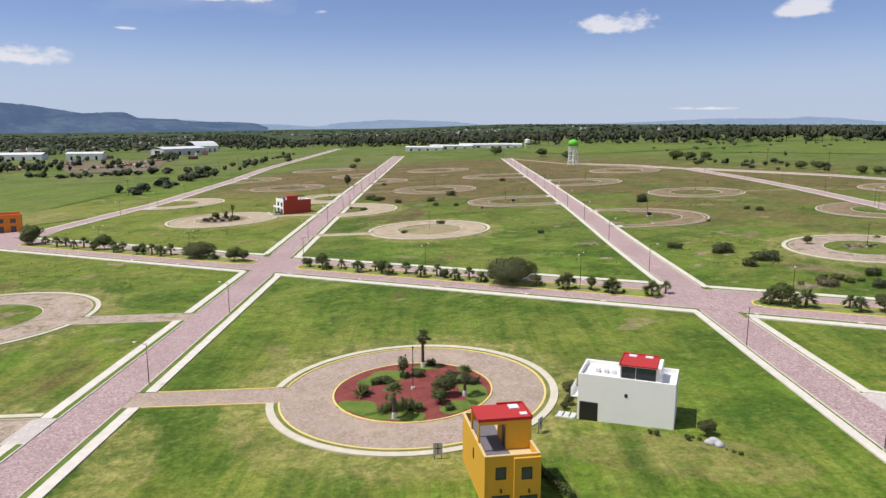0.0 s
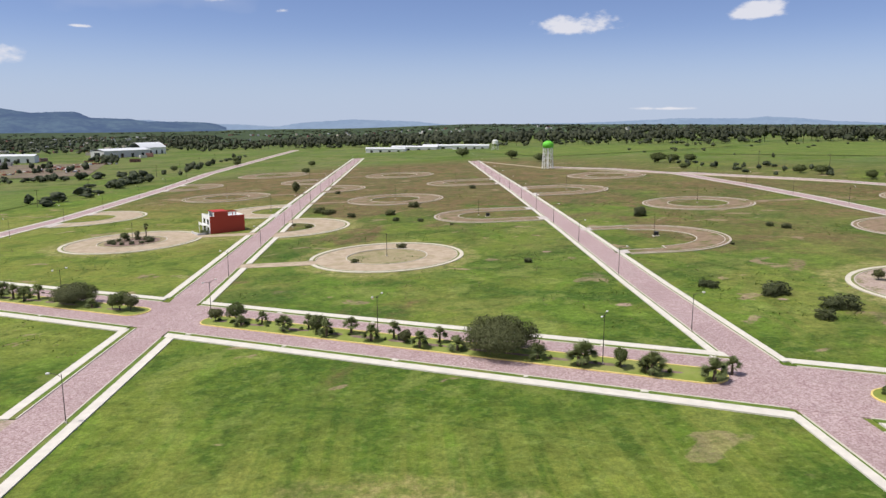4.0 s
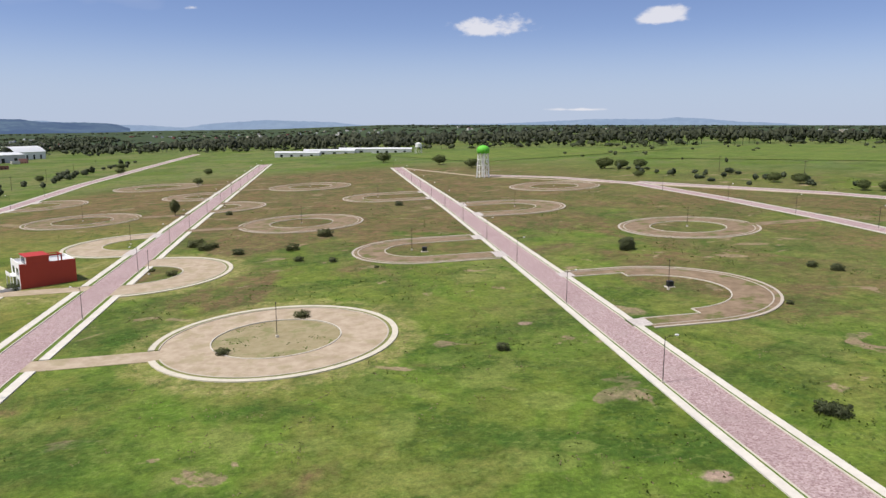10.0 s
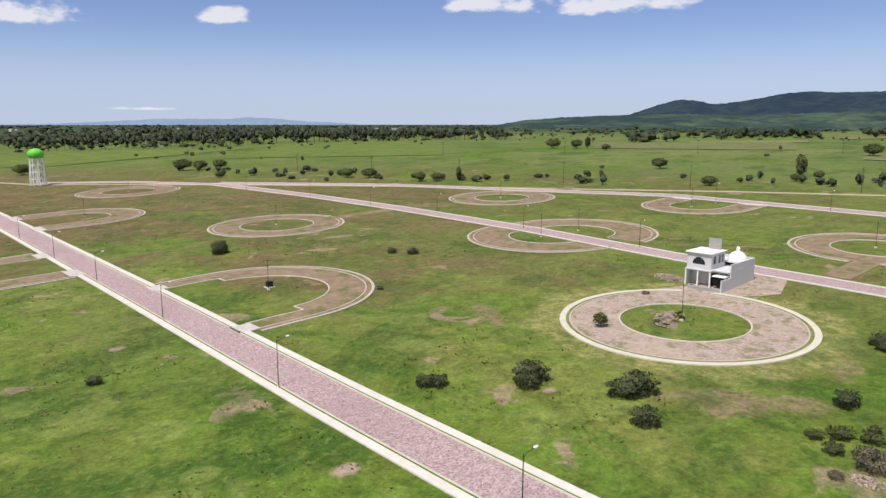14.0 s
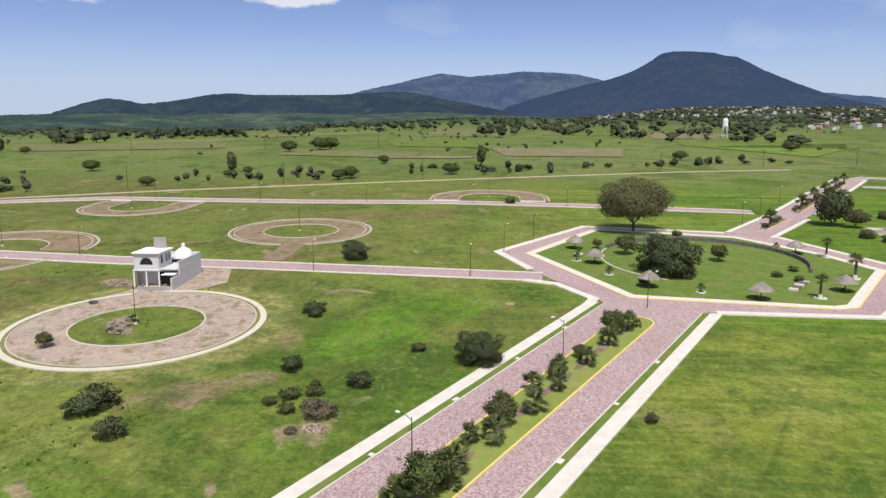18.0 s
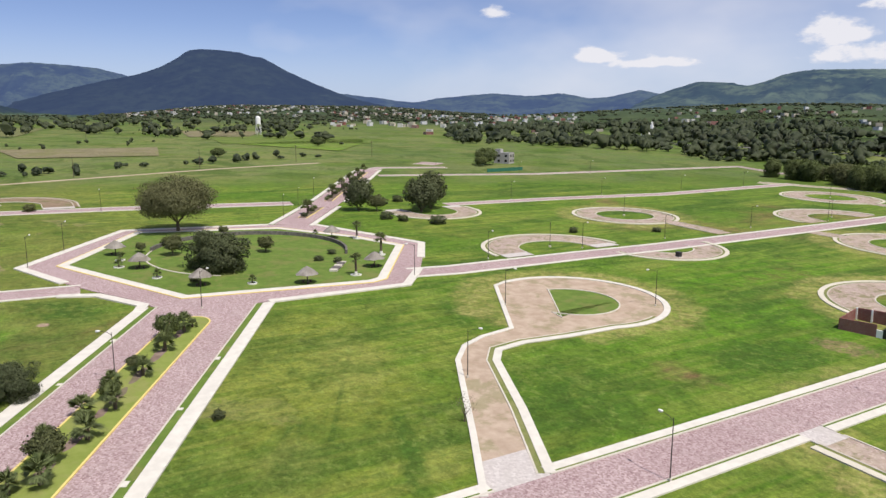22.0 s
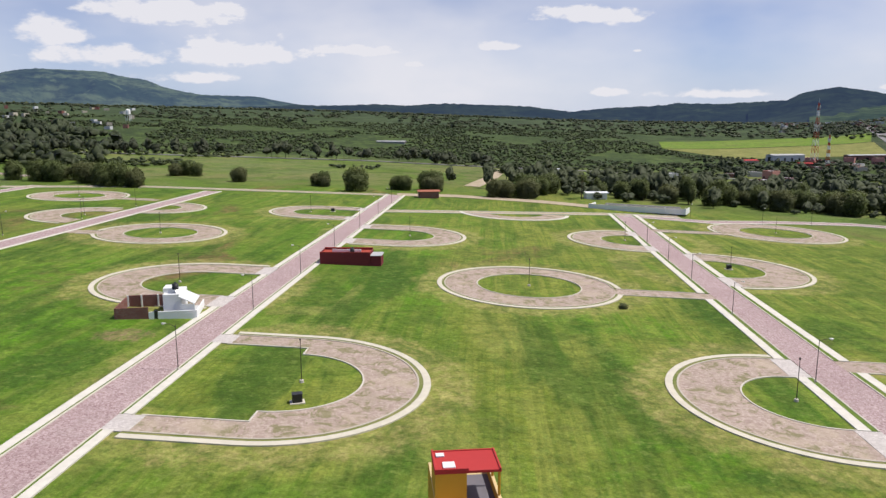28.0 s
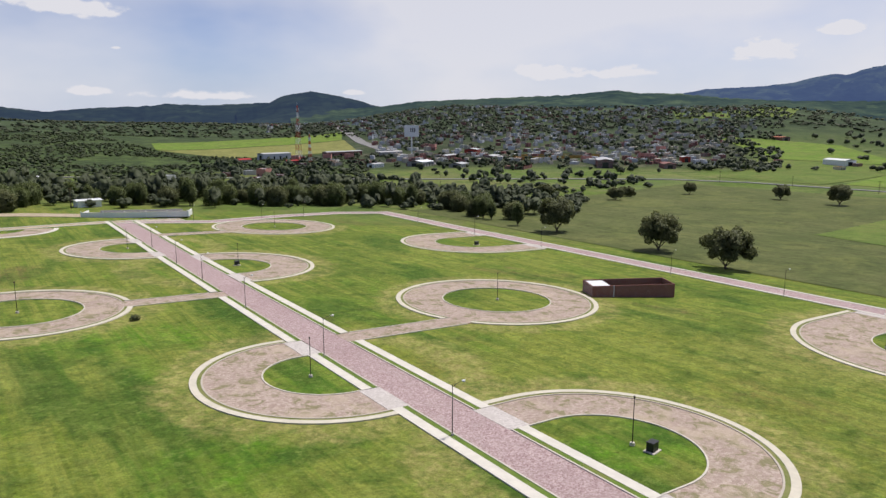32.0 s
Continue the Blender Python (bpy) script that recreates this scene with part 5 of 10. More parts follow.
# ---- lane with a teardrop turning loop, east of the second street ----
TEAR_C, TEAR_R = (98.4, 36.2), 16.6
TEAR = [Vector(p) for p in ((52.3, 86.6), (63.1, 80.8), (82.4, 70.8), (87.0, 66.8), (89.3, 62.0), (90.5, 56.0), (112.8, 43.6))]
TEAR += arc(TEAR_C, TEAR_R, 14, -196, 40)
TEAR += [Vector(p) for p in ((82.6, 50.0), (83.4, 58.0), (82.6, 62.8), (79.4, 65.4), (65.2, 71.6), (52.3, 77.9))]
sheet("road", [tuple(p) for p in TEAR], 0.047, M_LANE, "bare pinkish earth lane with a teardrop turning loop", "road")
band("pavement", TEAR[:8], 0.0, 0.75, 0.165, M_WALK, "narrow pale concrete edge along a bare earth lane", "sidewalk")
band("pavement", TEAR[7:], 0.0, 1.1, 0.165, M_WALK, "pale concrete sidewalk along a bare earth lane", "sidewalk")
band("verge", TEAR[40:], 1.1, 1.75, 0.11, M_STRAW, "weedy strip between sidewalk and kerb", "verge")
band("kerb", TEAR[40:], 1.75, 1.95, 0.13, M_KERB, "pale kerb along a bare earth lane", "kerb")
sheet("road", [(52.3, 86.0), (57.5, 83.2), (57.5, 76.6), (52.3, 78.6)], 0.094, M_APRON, "pale grey stone apron at the mouth of a lane", "road")
ISLAND = [Vector((106.0, 36.0)), Vector((91.2, 45.0))] + arc((97.6, 37.2), 8.3, 118, 352, 20)
sheet("lawn", [tuple(p) for p in ISLAND], 0.075, M_GRASS_VERGE, "weedy island in a turning loop", "lawn")
band("kerb", ISLAND + ISLAND[:1], -0.2, 0.05, 0.16, M_KERB, "thin kerb round a weedy island", "kerb")

# horseshoe at the southern cross street
band("pavement", arc((-5.4, -160.0), 20.0, 4, 176, 30), 0.0, 1.5, 0.15, M_WALK, "pale sidewalk along a horseshoe street", "sidewalk")
band("road", arc((-5.4, -160.0), 20.0, 4, 176, 30), -8.5, -0.2, 0.055, M_RUBBLE, "horseshoe street of rubble and weeds", "road")

# bare earth lane that joins the old ring west of the third street, beside the grey house
sheet("road", [(127.0, 187.5), (121.5, 190.5), (117, 186.5), (124, 178), (133, 172.5), (146, 176.5), (146, 187.6)], 0.058, M_RUBBLE, "rubble forecourt beside a half-built house", "road")

# red gravel garden on the first round island, lawn patches on it
sheet("gravel_bed", [tuple(p) for p in arc((-3.8, 91.4), 10.45, 0, 360, 60)[:-1]], 0.09, M_RED_EARTH, "red gravel bed of the round garden", "garden bed")
for c, rx, ry, a in (((-8.0, 96.4), 3.9, 2.3, 32), ((-10.4, 86.0), 3.3, 1.9, -38), ((4.2, 90.0), 1.7, 4.4, 12), ((-5.4, 83.0), 3.9, 1.6, -8), ((-2.2, 100.0), 2.2, 1.0, 0), ((2.2, 85.2), 2.8, 1.7, 32)):
    pts = []
    for i in range(28):
        t = 2 * math.pi * i / 28
        w = 1 + 0.12 * math.sin(3 * t + rx) + 0.07 * math.sin(5 * t)
        u, v = rx * w * math.cos(t), ry * w * math.sin(t)
        ca, sa = math.cos(radians(a)), math.sin(radians(a))
        pts.append((c[0] + u * ca - v * sa, c[1] + u * sa + v * ca))
    sheet("lawn", pts, 0.13, M_GRASS_VERGE, "small lawn patch in the round garden", "lawn")
# garden on the second round island
sheet("gravel_bed", [tuple(p) for p in arc((-86.4, 278.5), 8.4, 0, 360, 40)[:-1]], 0.10, M_BED, "dark earth bed of a round garden", "garden bed")

# low stone wall of the dry basin in the park
M_STONE = build_cobble("dark field stone", (0.10, 0.09, 0.085), (0.20, 0.18, 0.165), (0.14, 0.125, 0.11), 2.2, 0.4)
BASIN = (160.0, 77.0)
strip("basin_wall", arc(BASIN, 21.2, -118, 62, 40), arc(BASIN, 21.7, -118, 62, 40), 1.05, M_STONE, "dark dry-stone retaining wall of a basin", "wall", deep=1.3)
strip("basin_edge", arc(BASIN, 21.2, 62, 150, 22), arc(BASIN, 21.55, 62, 150, 22), 0.30, M_KERB, "low pale edge of the dry basin", "kerb", deep=0.5)


# ---- plants ----
def leaf_material(name, a, b, rough=0.6):
    m = Nodes(name, rough, 0, 0.25)
    col = m.mix(m.geo.outputs["Random Per Island"], a, b)
    col = m.mix(m.range(m.noise(1.1, 3, 0.6), 0.35, 0.7, 0, 0.5), col, tuple(c * 0.6 for c in a))
    col = m.mix(m.math("MULTIPLY", m.random(), 0.45), col, tuple(0.6 * x + 0.4 * y for x, y in zip(b, (0.12, 0.12, 0.04))))
    m.colour(col)
    # light shines through the leaves
    thin = m.nd.new("ShaderNodeBsdfTranslucent")
    m.lk.new(m.mix(0.35, col, b), thin.inputs["Color"])
    both = m.nd.new("ShaderNodeMixShader")
    both.inputs[0].default_value = 0.35
    m.lk.new(m.b.outputs[0], both.inputs[1])
    m.lk.new(thin.outputs[0], both.inputs[2])
    m.lk.new(both.outputs[0], m.nd["Material Output"].inputs["Surface"])
    return m.mat


M_LEAF = leaf_material("dark foliage", (0.072, 0.098, 0.034), (0.160, 0.198, 0.066))
M_LEAF_OLIVE = leaf_material("olive foliage", (0.082, 0.096, 0.040), (0.172, 0.188, 0.078))
M_LEAF_BRIGHT = leaf_material("bright foliage", (0.09, 0.13, 0.035), (0.17, 0.22, 0.065))
M_LEAF_ASH = leaf_material("light olive foliage", (0.100, 0.106, 0.048), (0.205, 0.206, 0.098))
M_LEAF_PEPPER = leaf_material("grey-green foliage", (0.070, 0.090, 0.042), (0.150, 0.172, 0.084))
M_LEAF_MESQUITE = leaf_material("brownish green foliage", (0.078, 0.092, 0.040), (0.150, 0.168, 0.074))
M_PALM = leaf_material("palm fronds", (0.085, 0.115, 0.040), (0.230, 0.275, 0.110))
M_PALM_DRY = leaf_material("dry palm skirt", (0.16, 0.12, 0.07), (0.27, 0.21, 0.13))
M_DRY_BUSH = leaf_material("dry bush", (0.17, 0.145, 0.095), (0.28, 0.25, 0.165))
# greyed in the base colour to stand in for haze
M_FAR_LEAF = leaf_material("distant foliage", (0.044, 0.060, 0.034), (0.092, 0.115, 0.058))
M_SCRUB = leaf_material("scrub foliage", (0.044, 0.062, 0.027), (0.090, 0.118, 0.044))
M_BARK = plain("bark", (0.10, 0.078, 0.055), 0.9, 0, 0.35, 5)
M_BARK_WHITE = plain("whitewashed trunk", (0.70, 0.68, 0.62), 0.8, 0, 0.1, 3)
RNG = np.random.default_rng(11)


def leaf_quads(cent, size, rng, tall=1.0):
    """One bent leaf spray (a quad of random turn) at each centre."""
    n = len(cent)
    a = rng.normal(size=(n, 3))
    a /= np.linalg.norm(a, axis=1, keepdims=True)
    b = np.cross(a, rng.normal(size=(n, 3)))
    b /= np.linalg.norm(b, axis=1, keepdims=True)
    s = size * rng.uniform(0.6, 1.35, (n, 1)) if np.isscalar(size) else size[:, None] * rng.uniform(0.7, 1.3, (n, 1))
    a, b = a * s * 0.5, b * s * 0.5 * tall
    v = np.stack([cent - a - b * 0.6, cent + a * 0.7 - b, cent + a + b * 0.7, cent - a * 0.6 + b], 1).reshape(-1, 3)
    f = np.arange(4 * n).reshape(n, 4)
    return v, f


def quads_object(name, v, f, mat, parent=None, label="", normals=None):
    me = bpy.data.meshes.new(name)
    n = len(f)
    v, f = np.asarray(v, float), np.array(f)
    if normals is not None:
        # turn every spray so that its face looks the way of its normal
        q = v[f]
        g = np.cross(q[:, 1] - q[:, 0], q[:, 3] - q[:, 0])
        back = (g * np.asarray(normals)[f[:, 0]]).sum(1) < 0
        f[back] = f[back][:, ::-1]
    me.vertices.add(len(v))
    me.vertices.foreach_set("co", np.asarray(v, np.float32).ravel())
    me.loops.add(4 * n)
    me.loops.foreach_set("vertex_index", np.asarray(f, np.int32).ravel())
    me.polygons.add(n)
    me.polygons.foreach_set("loop_start", np.arange(n, dtype=np.int32) * 4)
    me.update(calc_edges=True)
    if normals is not None:
        me.polygons.foreach_set("use_smooth", np.ones(n, bool))
        me.normals_split_custom_set_from_vertices(np.asarray(normals, np.float32).tolist())
    me.materials.append(mat)
    ob = new(name, me)
    if parent is not None:
        ob.parent = parent
    if label:
        ob["label"] = label
    return ob


def crown_normals(pts, mid, size, rng, jitter=0.32):
    """Sprays face outwards from the crown's middle, a little upwards."""
    d = (pts - np.asarray(mid)) / np.asarray(size)
    d = d / np.maximum(np.linalg.norm(d, axis=1, keepdims=True), 1e-6)
    d = d + rng.normal(0, jitter, d.shape) + np.array([0, 0, 0.35])
    d /= np.maximum(np.linalg.norm(d, axis=1, keepdims=True), 1e-6)
    return np.repeat(d, 4, axis=0)


def blob_points(n, blobs, rng, hollow=0.55):
    """Points spread through several round clumps: (x, y, z, rx, rz)."""
    w = np.array([b[3] ** 2 * b[4] for b in blobs])
    pick = rng.choice(len(blobs), n, p=w / w.sum())
    d = rng.normal(size=(n, 3))
    d /= np.linalg.norm(d, axis=1, keepdims=True)
    r = rng.uniform(hollow ** 3, 1.05, n) ** (1 / 3)
    r = r * np.where(rng.random(n) < 0.24, rng.uniform(1.02, 1.38, n), 1.0)
    B = np.array(blobs)[pick]
    return np.stack([B[:, 0] + d[:, 0] * r * B[:, 3], B[:, 1] + d[:, 1] * r * B[:, 3], B[:, 2] + d[:, 2] * r * B[:, 4]], 1)


def limb(bm, p, q, r0, r1, seg=6):
    p, q = Vector(p), Vector(q)
    d = (q - p).normalized()
    u = d.orthogonal().normalized()
    w = d.cross(u)
    rings = []
    for c, r in ((p, r0), (q, r1)):
        rings.append([bm.verts.new(c + (u * math.cos(2 * math.pi * i / seg) + w * math.sin(2 * math.pi * i / seg)) * r) for i in range(seg)])
    for i in range(seg):
        bm.faces.new((rings[0][i], rings[0][(i + 1) % seg], rings[1][(i + 1) % seg], rings[1][i]))
    bm.faces.new(rings[1])


def tree(name, height, spread, trunk, leaves, leaf, mat, label, seed, clumps=9, squat=0.6, low=0.0, category="tree", ground_hug=False, loose=False):
    """A tree: a tapered trunk with limbs and a crown of many leaf sprays in uneven clumps."""
    rng = np.random.default_rng(seed)
    root = new(name)
    blobs = []
    half = (height - trunk) / 2
    mid = trunk + half
    for i in range(clumps):
        a, e = 2.399 * i + rng.uniform(-0.4, 0.4), math.asin(-0.75 + 1.7 * (i + 0.5) / clumps)
        cr = rng.uniform(0.18, 0.34) if loose else rng.uniform(0.26, 0.42)
        far_out = rng.uniform(0.8 if loose else 0.9, 1.12 if loose else 1.05) - cr
        flat = far_out * math.cos(e) * spread
        blobs.append((flat * math.cos(a), flat * math.sin(a), mid + far_out * math.sin(e) * half, cr * spread, min(cr * half * 1.1, cr * spread * squat * 1.5)))
    blobs.append((0, 0, mid, spread * (0.5 if loose else 0.7), half * (0.6 if loose else 0.75)))
    if ground_hug:
        blobs += [(spread * 0.52 * math.cos(k), spread * 0.52 * math.sin(k), height * 0.14, spread * 0.34, height * 0.17) for k in (0.3, 1.9, 3.1, 4.4, 5.6)]
    pts = blob_points(leaves, blobs, rng)
    pts[:, 2] = np.maximum(pts[:, 2], low + rng.uniform(0.05, 0.35, len(pts)))
    v, f = leaf_quads(pts, leaf, rng)
    bm = bmesh.new()
    t0 = max(0.05, height * 0.022)
    limb(bm, (0, 0, -0.3), (0.05, 0.02, max(trunk, 0.4)), t0 * 1.5, t0, 8)
    for b in blobs[:6]:
        limb(bm, (0, 0, max(trunk, 0.4) * 0.9), (b[0] * 0.8, b[1] * 0.8, b[2]), t0 * 0.6, t0 * 0.2, 5)
    part("trunk", bm, M_BARK, root)
    quads_object("crown", v, f, mat, root, "", crown_normals(pts, (0, 0, mid - 0.25 * half), (spread, spread, half), rng))
    return tagged(root, label, category)


def fan_palm(name, trunk, fronds, length, label, seed, white=0.0, skirt=False):
    """A fan palm: ringed trunk and fans of narrow blades."""
    rng = np.random.default_rng(seed)
    root = new(name)
    bm = bmesh.new()
    n = max(2, int(trunk / 0.35))
    for i in range(n):
        z0, z1 = -0.2 + (trunk + 0.2) * i / n, -0.2 + (trunk + 0.2) * (i + 1) / n
        r = 0.17 + 0.05 * (1 - i / n)
        limb(bm, (0, 0, z0), (0, 0, z1), r * 1.12, r * 0.9, 8)
    part("trunk", bm, M_BARK, root)
    if white:
        bm = bmesh.new()
        limb(bm, (0, 0, -0.1), (0, 0, white), 0.30, 0.25, 10)
        part("limewash", bm, M_BARK_WHITE, root, "whitewashed foot of the trunk")
    verts, faces = [], []
    for k in range(fronds):
        a = k * 2.399 + rng.uniform(-0.25, 0.25)
        e = -0.45 + 1.95 * ((k * 0.7549 + rng.uniform(0, 0.12)) % 1.0)
        d = Vector((math.cos(a) * math.cos(e), math.sin(a) * math.cos(e), math.sin(e)))
        side = d.cross(Vector((0, 0, 1))).normalized() if abs(d.z) < 0.98 else Vector((1, 0, 0))
        side = (side + d.cross(side) * rng.uniform(-0.8, 0.8)).normalized()
        L = length * rng.uniform(0.85, 1.12)
        base = Vector((0, 0, trunk + 0.15 * rng.uniform(-1, 1)))
        foot = base + d * L * 0.36
        m = len(verts)
        verts += [base + side * 0.035, base - side * 0.035, foot - side * 0.02, foot + side * 0.02]
        faces.append((m, m + 1, m + 2, m + 3))
        # a fan of stiff pointed blades, the outer ones a little bent back
        for j in range(13):
            open_by = (j - 6) / 6 * 1.05
            ray = (d * math.cos(open_by) + side * math.sin(open_by)).normalized()
            reach = L * (0.68 - 0.14 * abs(open_by)) * rng.uniform(0.8, 1.12)
            tip = foot + ray * reach - Vector((0, 0, 0.09 * reach))
            mid = foot + ray * reach * 0.42
            w = d.cross(side).cross(ray).normalized() * 0.036 * L
            m = len(verts)
            verts += [foot, mid - w, tip, mid + w]
            faces.append((m, m + 1, m + 2, m + 3))
    vv = np.array([tuple(p) for p in verts])
    nn = vv - np.array([0, 0, trunk - 1.0])
    nn = nn / np.linalg.norm(nn, axis=1, keepdims=True) + rng.normal(0, 0.35, nn.shape) + np.array([0, 0, 0.4])
    nn /= np.linalg.norm(nn, axis=1, keepdims=True)
    quads_object("crown", vv, np.array(faces), M_PALM, root, "", nn)
    if skirt:
        v, f = leaf_quads(blob_points(36, [(0, 0, trunk - 0.35, 0.34, 0.4)], rng), 0.42, rng, 2.0)
        quads_object("dry_skirt", v, f, M_PALM_DRY, root, "dead brown fronds below the crown")
    return tagged(root, label, "palm")


KINDS_ALL = []


class Kind:
    """Hands out one plant after another: the prototype itself first, then copies of it."""

    def __init__(self, proto, group=""):
        KINDS_ALL.append(self)
        self.proto, self.used, self.group, self.rng = proto, False, group, random.Random(hash(len(proto.name)) + 3)

    def at(self, x, y, size=1.0, lift=0.0, label=""):
        turn = self.rng.uniform(0, 6.28)
        wide = self.rng.uniform(0.86, 1.2)
        base = gz(x, y) if abs(x) < 380 and -300 < y < 1000 else float(terrain(np.array([x]), np.array([y]))[0])
        m = Matrix.Translation((x, y, base + lift)) @ Matrix.Rotation(turn, 4, "Z")
        if not self.used:
            self.used = True
            ob = self.proto
            ob.matrix_basis = m @ Matrix.Diagonal((size * wide, size / wide, size, 1))
        else:
            ob = copy_thing(self.proto, m)
            ob.scale = (size * wide, size / wide, size)
        if label:
            ob["label"] = label
        if self.group:
            ob["group"] = self.group
        return ob


palm_low = [Kind(fan_palm("fan_palm", 0.7, 30, 1.6, "young fan palm with green fronds near the ground", 3), "palms on the median"),
            Kind(fan_palm("fan_palm", 1.1, 34, 1.62, "short fan palm with a dense green crown", 5, 0, False), "palms on the median"),
            Kind(fan_palm("fan_palm", 1.5, 34, 1.6, "fan palm with a stout trunk and dense crown", 8, 0, False), "palms on the median")]
palm_tall = Kind(fan_palm("tall_palm", 4.5, 30, 1.5, "tall fan palm with whitewashed foot in a garden", 9, 0.8, True), "garden palms")
palm_mid = Kind(fan_palm("garden_palm", 3.0, 26, 1.45, "fan palm with whitewashed foot and thin trunk", 10, 0.7), "garden palms")
round_tree = Kind(tree("round_tree", 3.4, 2.1, 0.6, 3600, 0.155, M_LEAF, "dense round green tree on the boulevard median", 21), "trees on the median")
round_olive = Kind(tree("round_tree", 3.1, 1.8, 0.5, 3200, 0.15, M_LEAF_OLIVE, "round olive-green tree on the boulevard median", 22), "trees on the median")
ball_tree = Kind(tree("clipped_tree", 2.9, 1.3, 0.7, 2300, 0.13, M_LEAF, "small clipped round tree on a thin trunk", 23, 7, 0.9), "trees on the median")
bush = Kind(tree("bush", 2.1, 2.0, 0.1, 2600, 0.14, M_LEAF_PEPPER, "grey-green wild bush in the meadow", 24, 13, 0.8, 0, "bush", True, True), "meadow bushes")
bush_olive = Kind(tree("bush", 2.0, 2.2, 0.1, 1900, 0.16, M_LEAF_OLIVE, "olive-green wild bush in the meadow", 25, 12, 0.8, 0, "bush", True, True), "meadow bushes")
bush_dry = Kind(tree("dry_bush", 1.3, 1.9, 0.1, 1300, 0.14, M_DRY_BUSH, "dry brownish bush in the meadow", 26, 8, 0.55, 0, "bush", True), "meadow bushes")
shrub = Kind(tree("shrub", 0.95, 0.75, 0.05, 220, 0.2, M_LEAF_BRIGHT, "small leafy shrub in a planting bed", 27, 6, 0.7, 0, "shrub", True), "shrubs")
mesquite = Kind(tree("mesquite_tree", 5.5, 6.2, 0.3, 30000, 0.15, M_LEAF_MESQUITE, "broad dome-shaped mesquite tree on the median", 28, 16, 0.55, 0.2))
ash = Kind(tree("shade_tree", 14.2, 10.2, 2.4, 44000, 0.23, M_LEAF_ASH, "large spreading shade tree at the park edge", 29, 16, 0.75))
willow = Kind(tree("willow_tree", 8.0, 6.8, 0.2, 28000, 0.18, M_LEAF_PEPPER, "dense dark drooping bush in the meadow", 30, 17, 0.8, 0.1, "tree", True, True))
round_far = [Kind(tree("broad_tree", 9.5, 4.6, 1.8, 1500, 0.62, M_LEAF, "dark broad-crowned tree in the fields", 31, 12, 0.75)),
             Kind(tree("tall_tree", 11.0, 3.4, 1.2, 3000, 0.42, M_LEAF_OLIVE, "tall slender dark tree", 32, 12, 1.15)),
             Kind(tree("broad_tree", 7.0, 5.2, 1.4, 1400, 0.6, M_LEAF_OLIVE, "low wide acacia in the fields", 33, 12, 0.45))]
agave = None


def spiky(name, n, length, mat, label, seed):
    """A rosette of stiff leaves."""
    rng = np.random.default_rng(seed)
    verts, faces = [], []
    for k in range(n):
        a, e = k * 2.399, rng.uniform(0.25, 1.35)
        d = Vector((math.cos(a) * math.cos(e), math.sin(a) * math.cos(e), math.sin(e)))
        s = Vector((-math.sin(a), math.cos(a), 0)) * 0.06
        L = length * rng.uniform(0.75, 1.1)
        m = len(verts)
        verts += [-s, d * L * 0.5 + s * 0.0 - s * 1.4 + Vector((0, 0, 0.05)), d * L, d * L * 0.5 + s * 1.4]
        faces.append((m, m + 1, m + 2, m + 3))
    ob = quads_object(name, np.array([tuple(p) for p in verts]), np.array(faces), mat)
    return tagged(ob, label, "shrub")


agave = Kind(spiky("agave", 44, 1.1, M_PALM, "spiky green agave in a garden bed", 41), "garden agaves")


# ---- planting on the median ----
def on_median(x, off):
    """A place off metres north of the boulevard's axis."""
    return x + 0.4697 * off, blvd(x) + 0.8828 * off


# middle stretch: kind, x along the axis, offset
MID = [("o", -34.0, -0.2, 0.8), ("r", -30.6, 0.9, 1.05), ("p0", -28.0, -1.3, 1.0), ("p1", -25.6, 1.2, 0.95), ("p1", -19.6, -1.5, 1.15), ("p2", -16.8, 1.4, 0.9),
       ("r", -14.2, -0.2, 0.95), ("p1", -11.8, -1.4, 1.2), ("p2", -9.0, 1.2, 1.0), ("p1", -4.2, -1.4, 1.15), ("p2", -1.8, 1.3, 1.0), ("o", 0.8, -0.4, 0.7),
       ("p1", 3.8, -1.9, 1.1), ("p2", 5.4, 1.6, 0.9), ("p0", 9.2, -1.2, 1.2), ("p0", 20.4, -0.9, 1.2), ("p2", 26.6, -0.9, 1.2), ("p1", 26.0, -1.9, 1.25), ("b", 31.0, -0.8, 1.05),
       ("p1", 34.9, -1.9, 1.3), ("p0", 34.3, -1.4, 1.2), ("p1", 41.9, -1.8, 1.25), ("p2", 43.6, 1.6, 0.85)]
# eastern stretch
EAST = [("p0", 60.2, 1.1, 1.2), ("r", 62.0, -0.6, 1.25), ("p1", 65.6, -0.9, 1.4), ("p0", 64.0, -1.7, 1.0), ("p1", 71.6, 1.2, 0.95), ("p1", 73.0, -0.8, 1.15), ("o", 76.2, 0.4, 1.1), ("p2", 78.6, 1.9, 0.95),
        ("p1", 80.6, -1.2, 1.15), ("p1", 85.4, 1.7, 1.0), ("p2", 87.0, -1.1, 1.0), ("r", 89.4, 0.6, 0.7), ("p1", 92.2, 1.8, 0.9), ("p1", 95.6, -0.6, 1.05), ("o", 97.4, 1.4, 0.6),
        ("p1", 103.4, -0.4, 1.15), ("r", 107.6, 0.9, 1.15), ("p2", 110.4, -0.5, 1.1), ("p0", 112.6, -1.0, 0.7)]
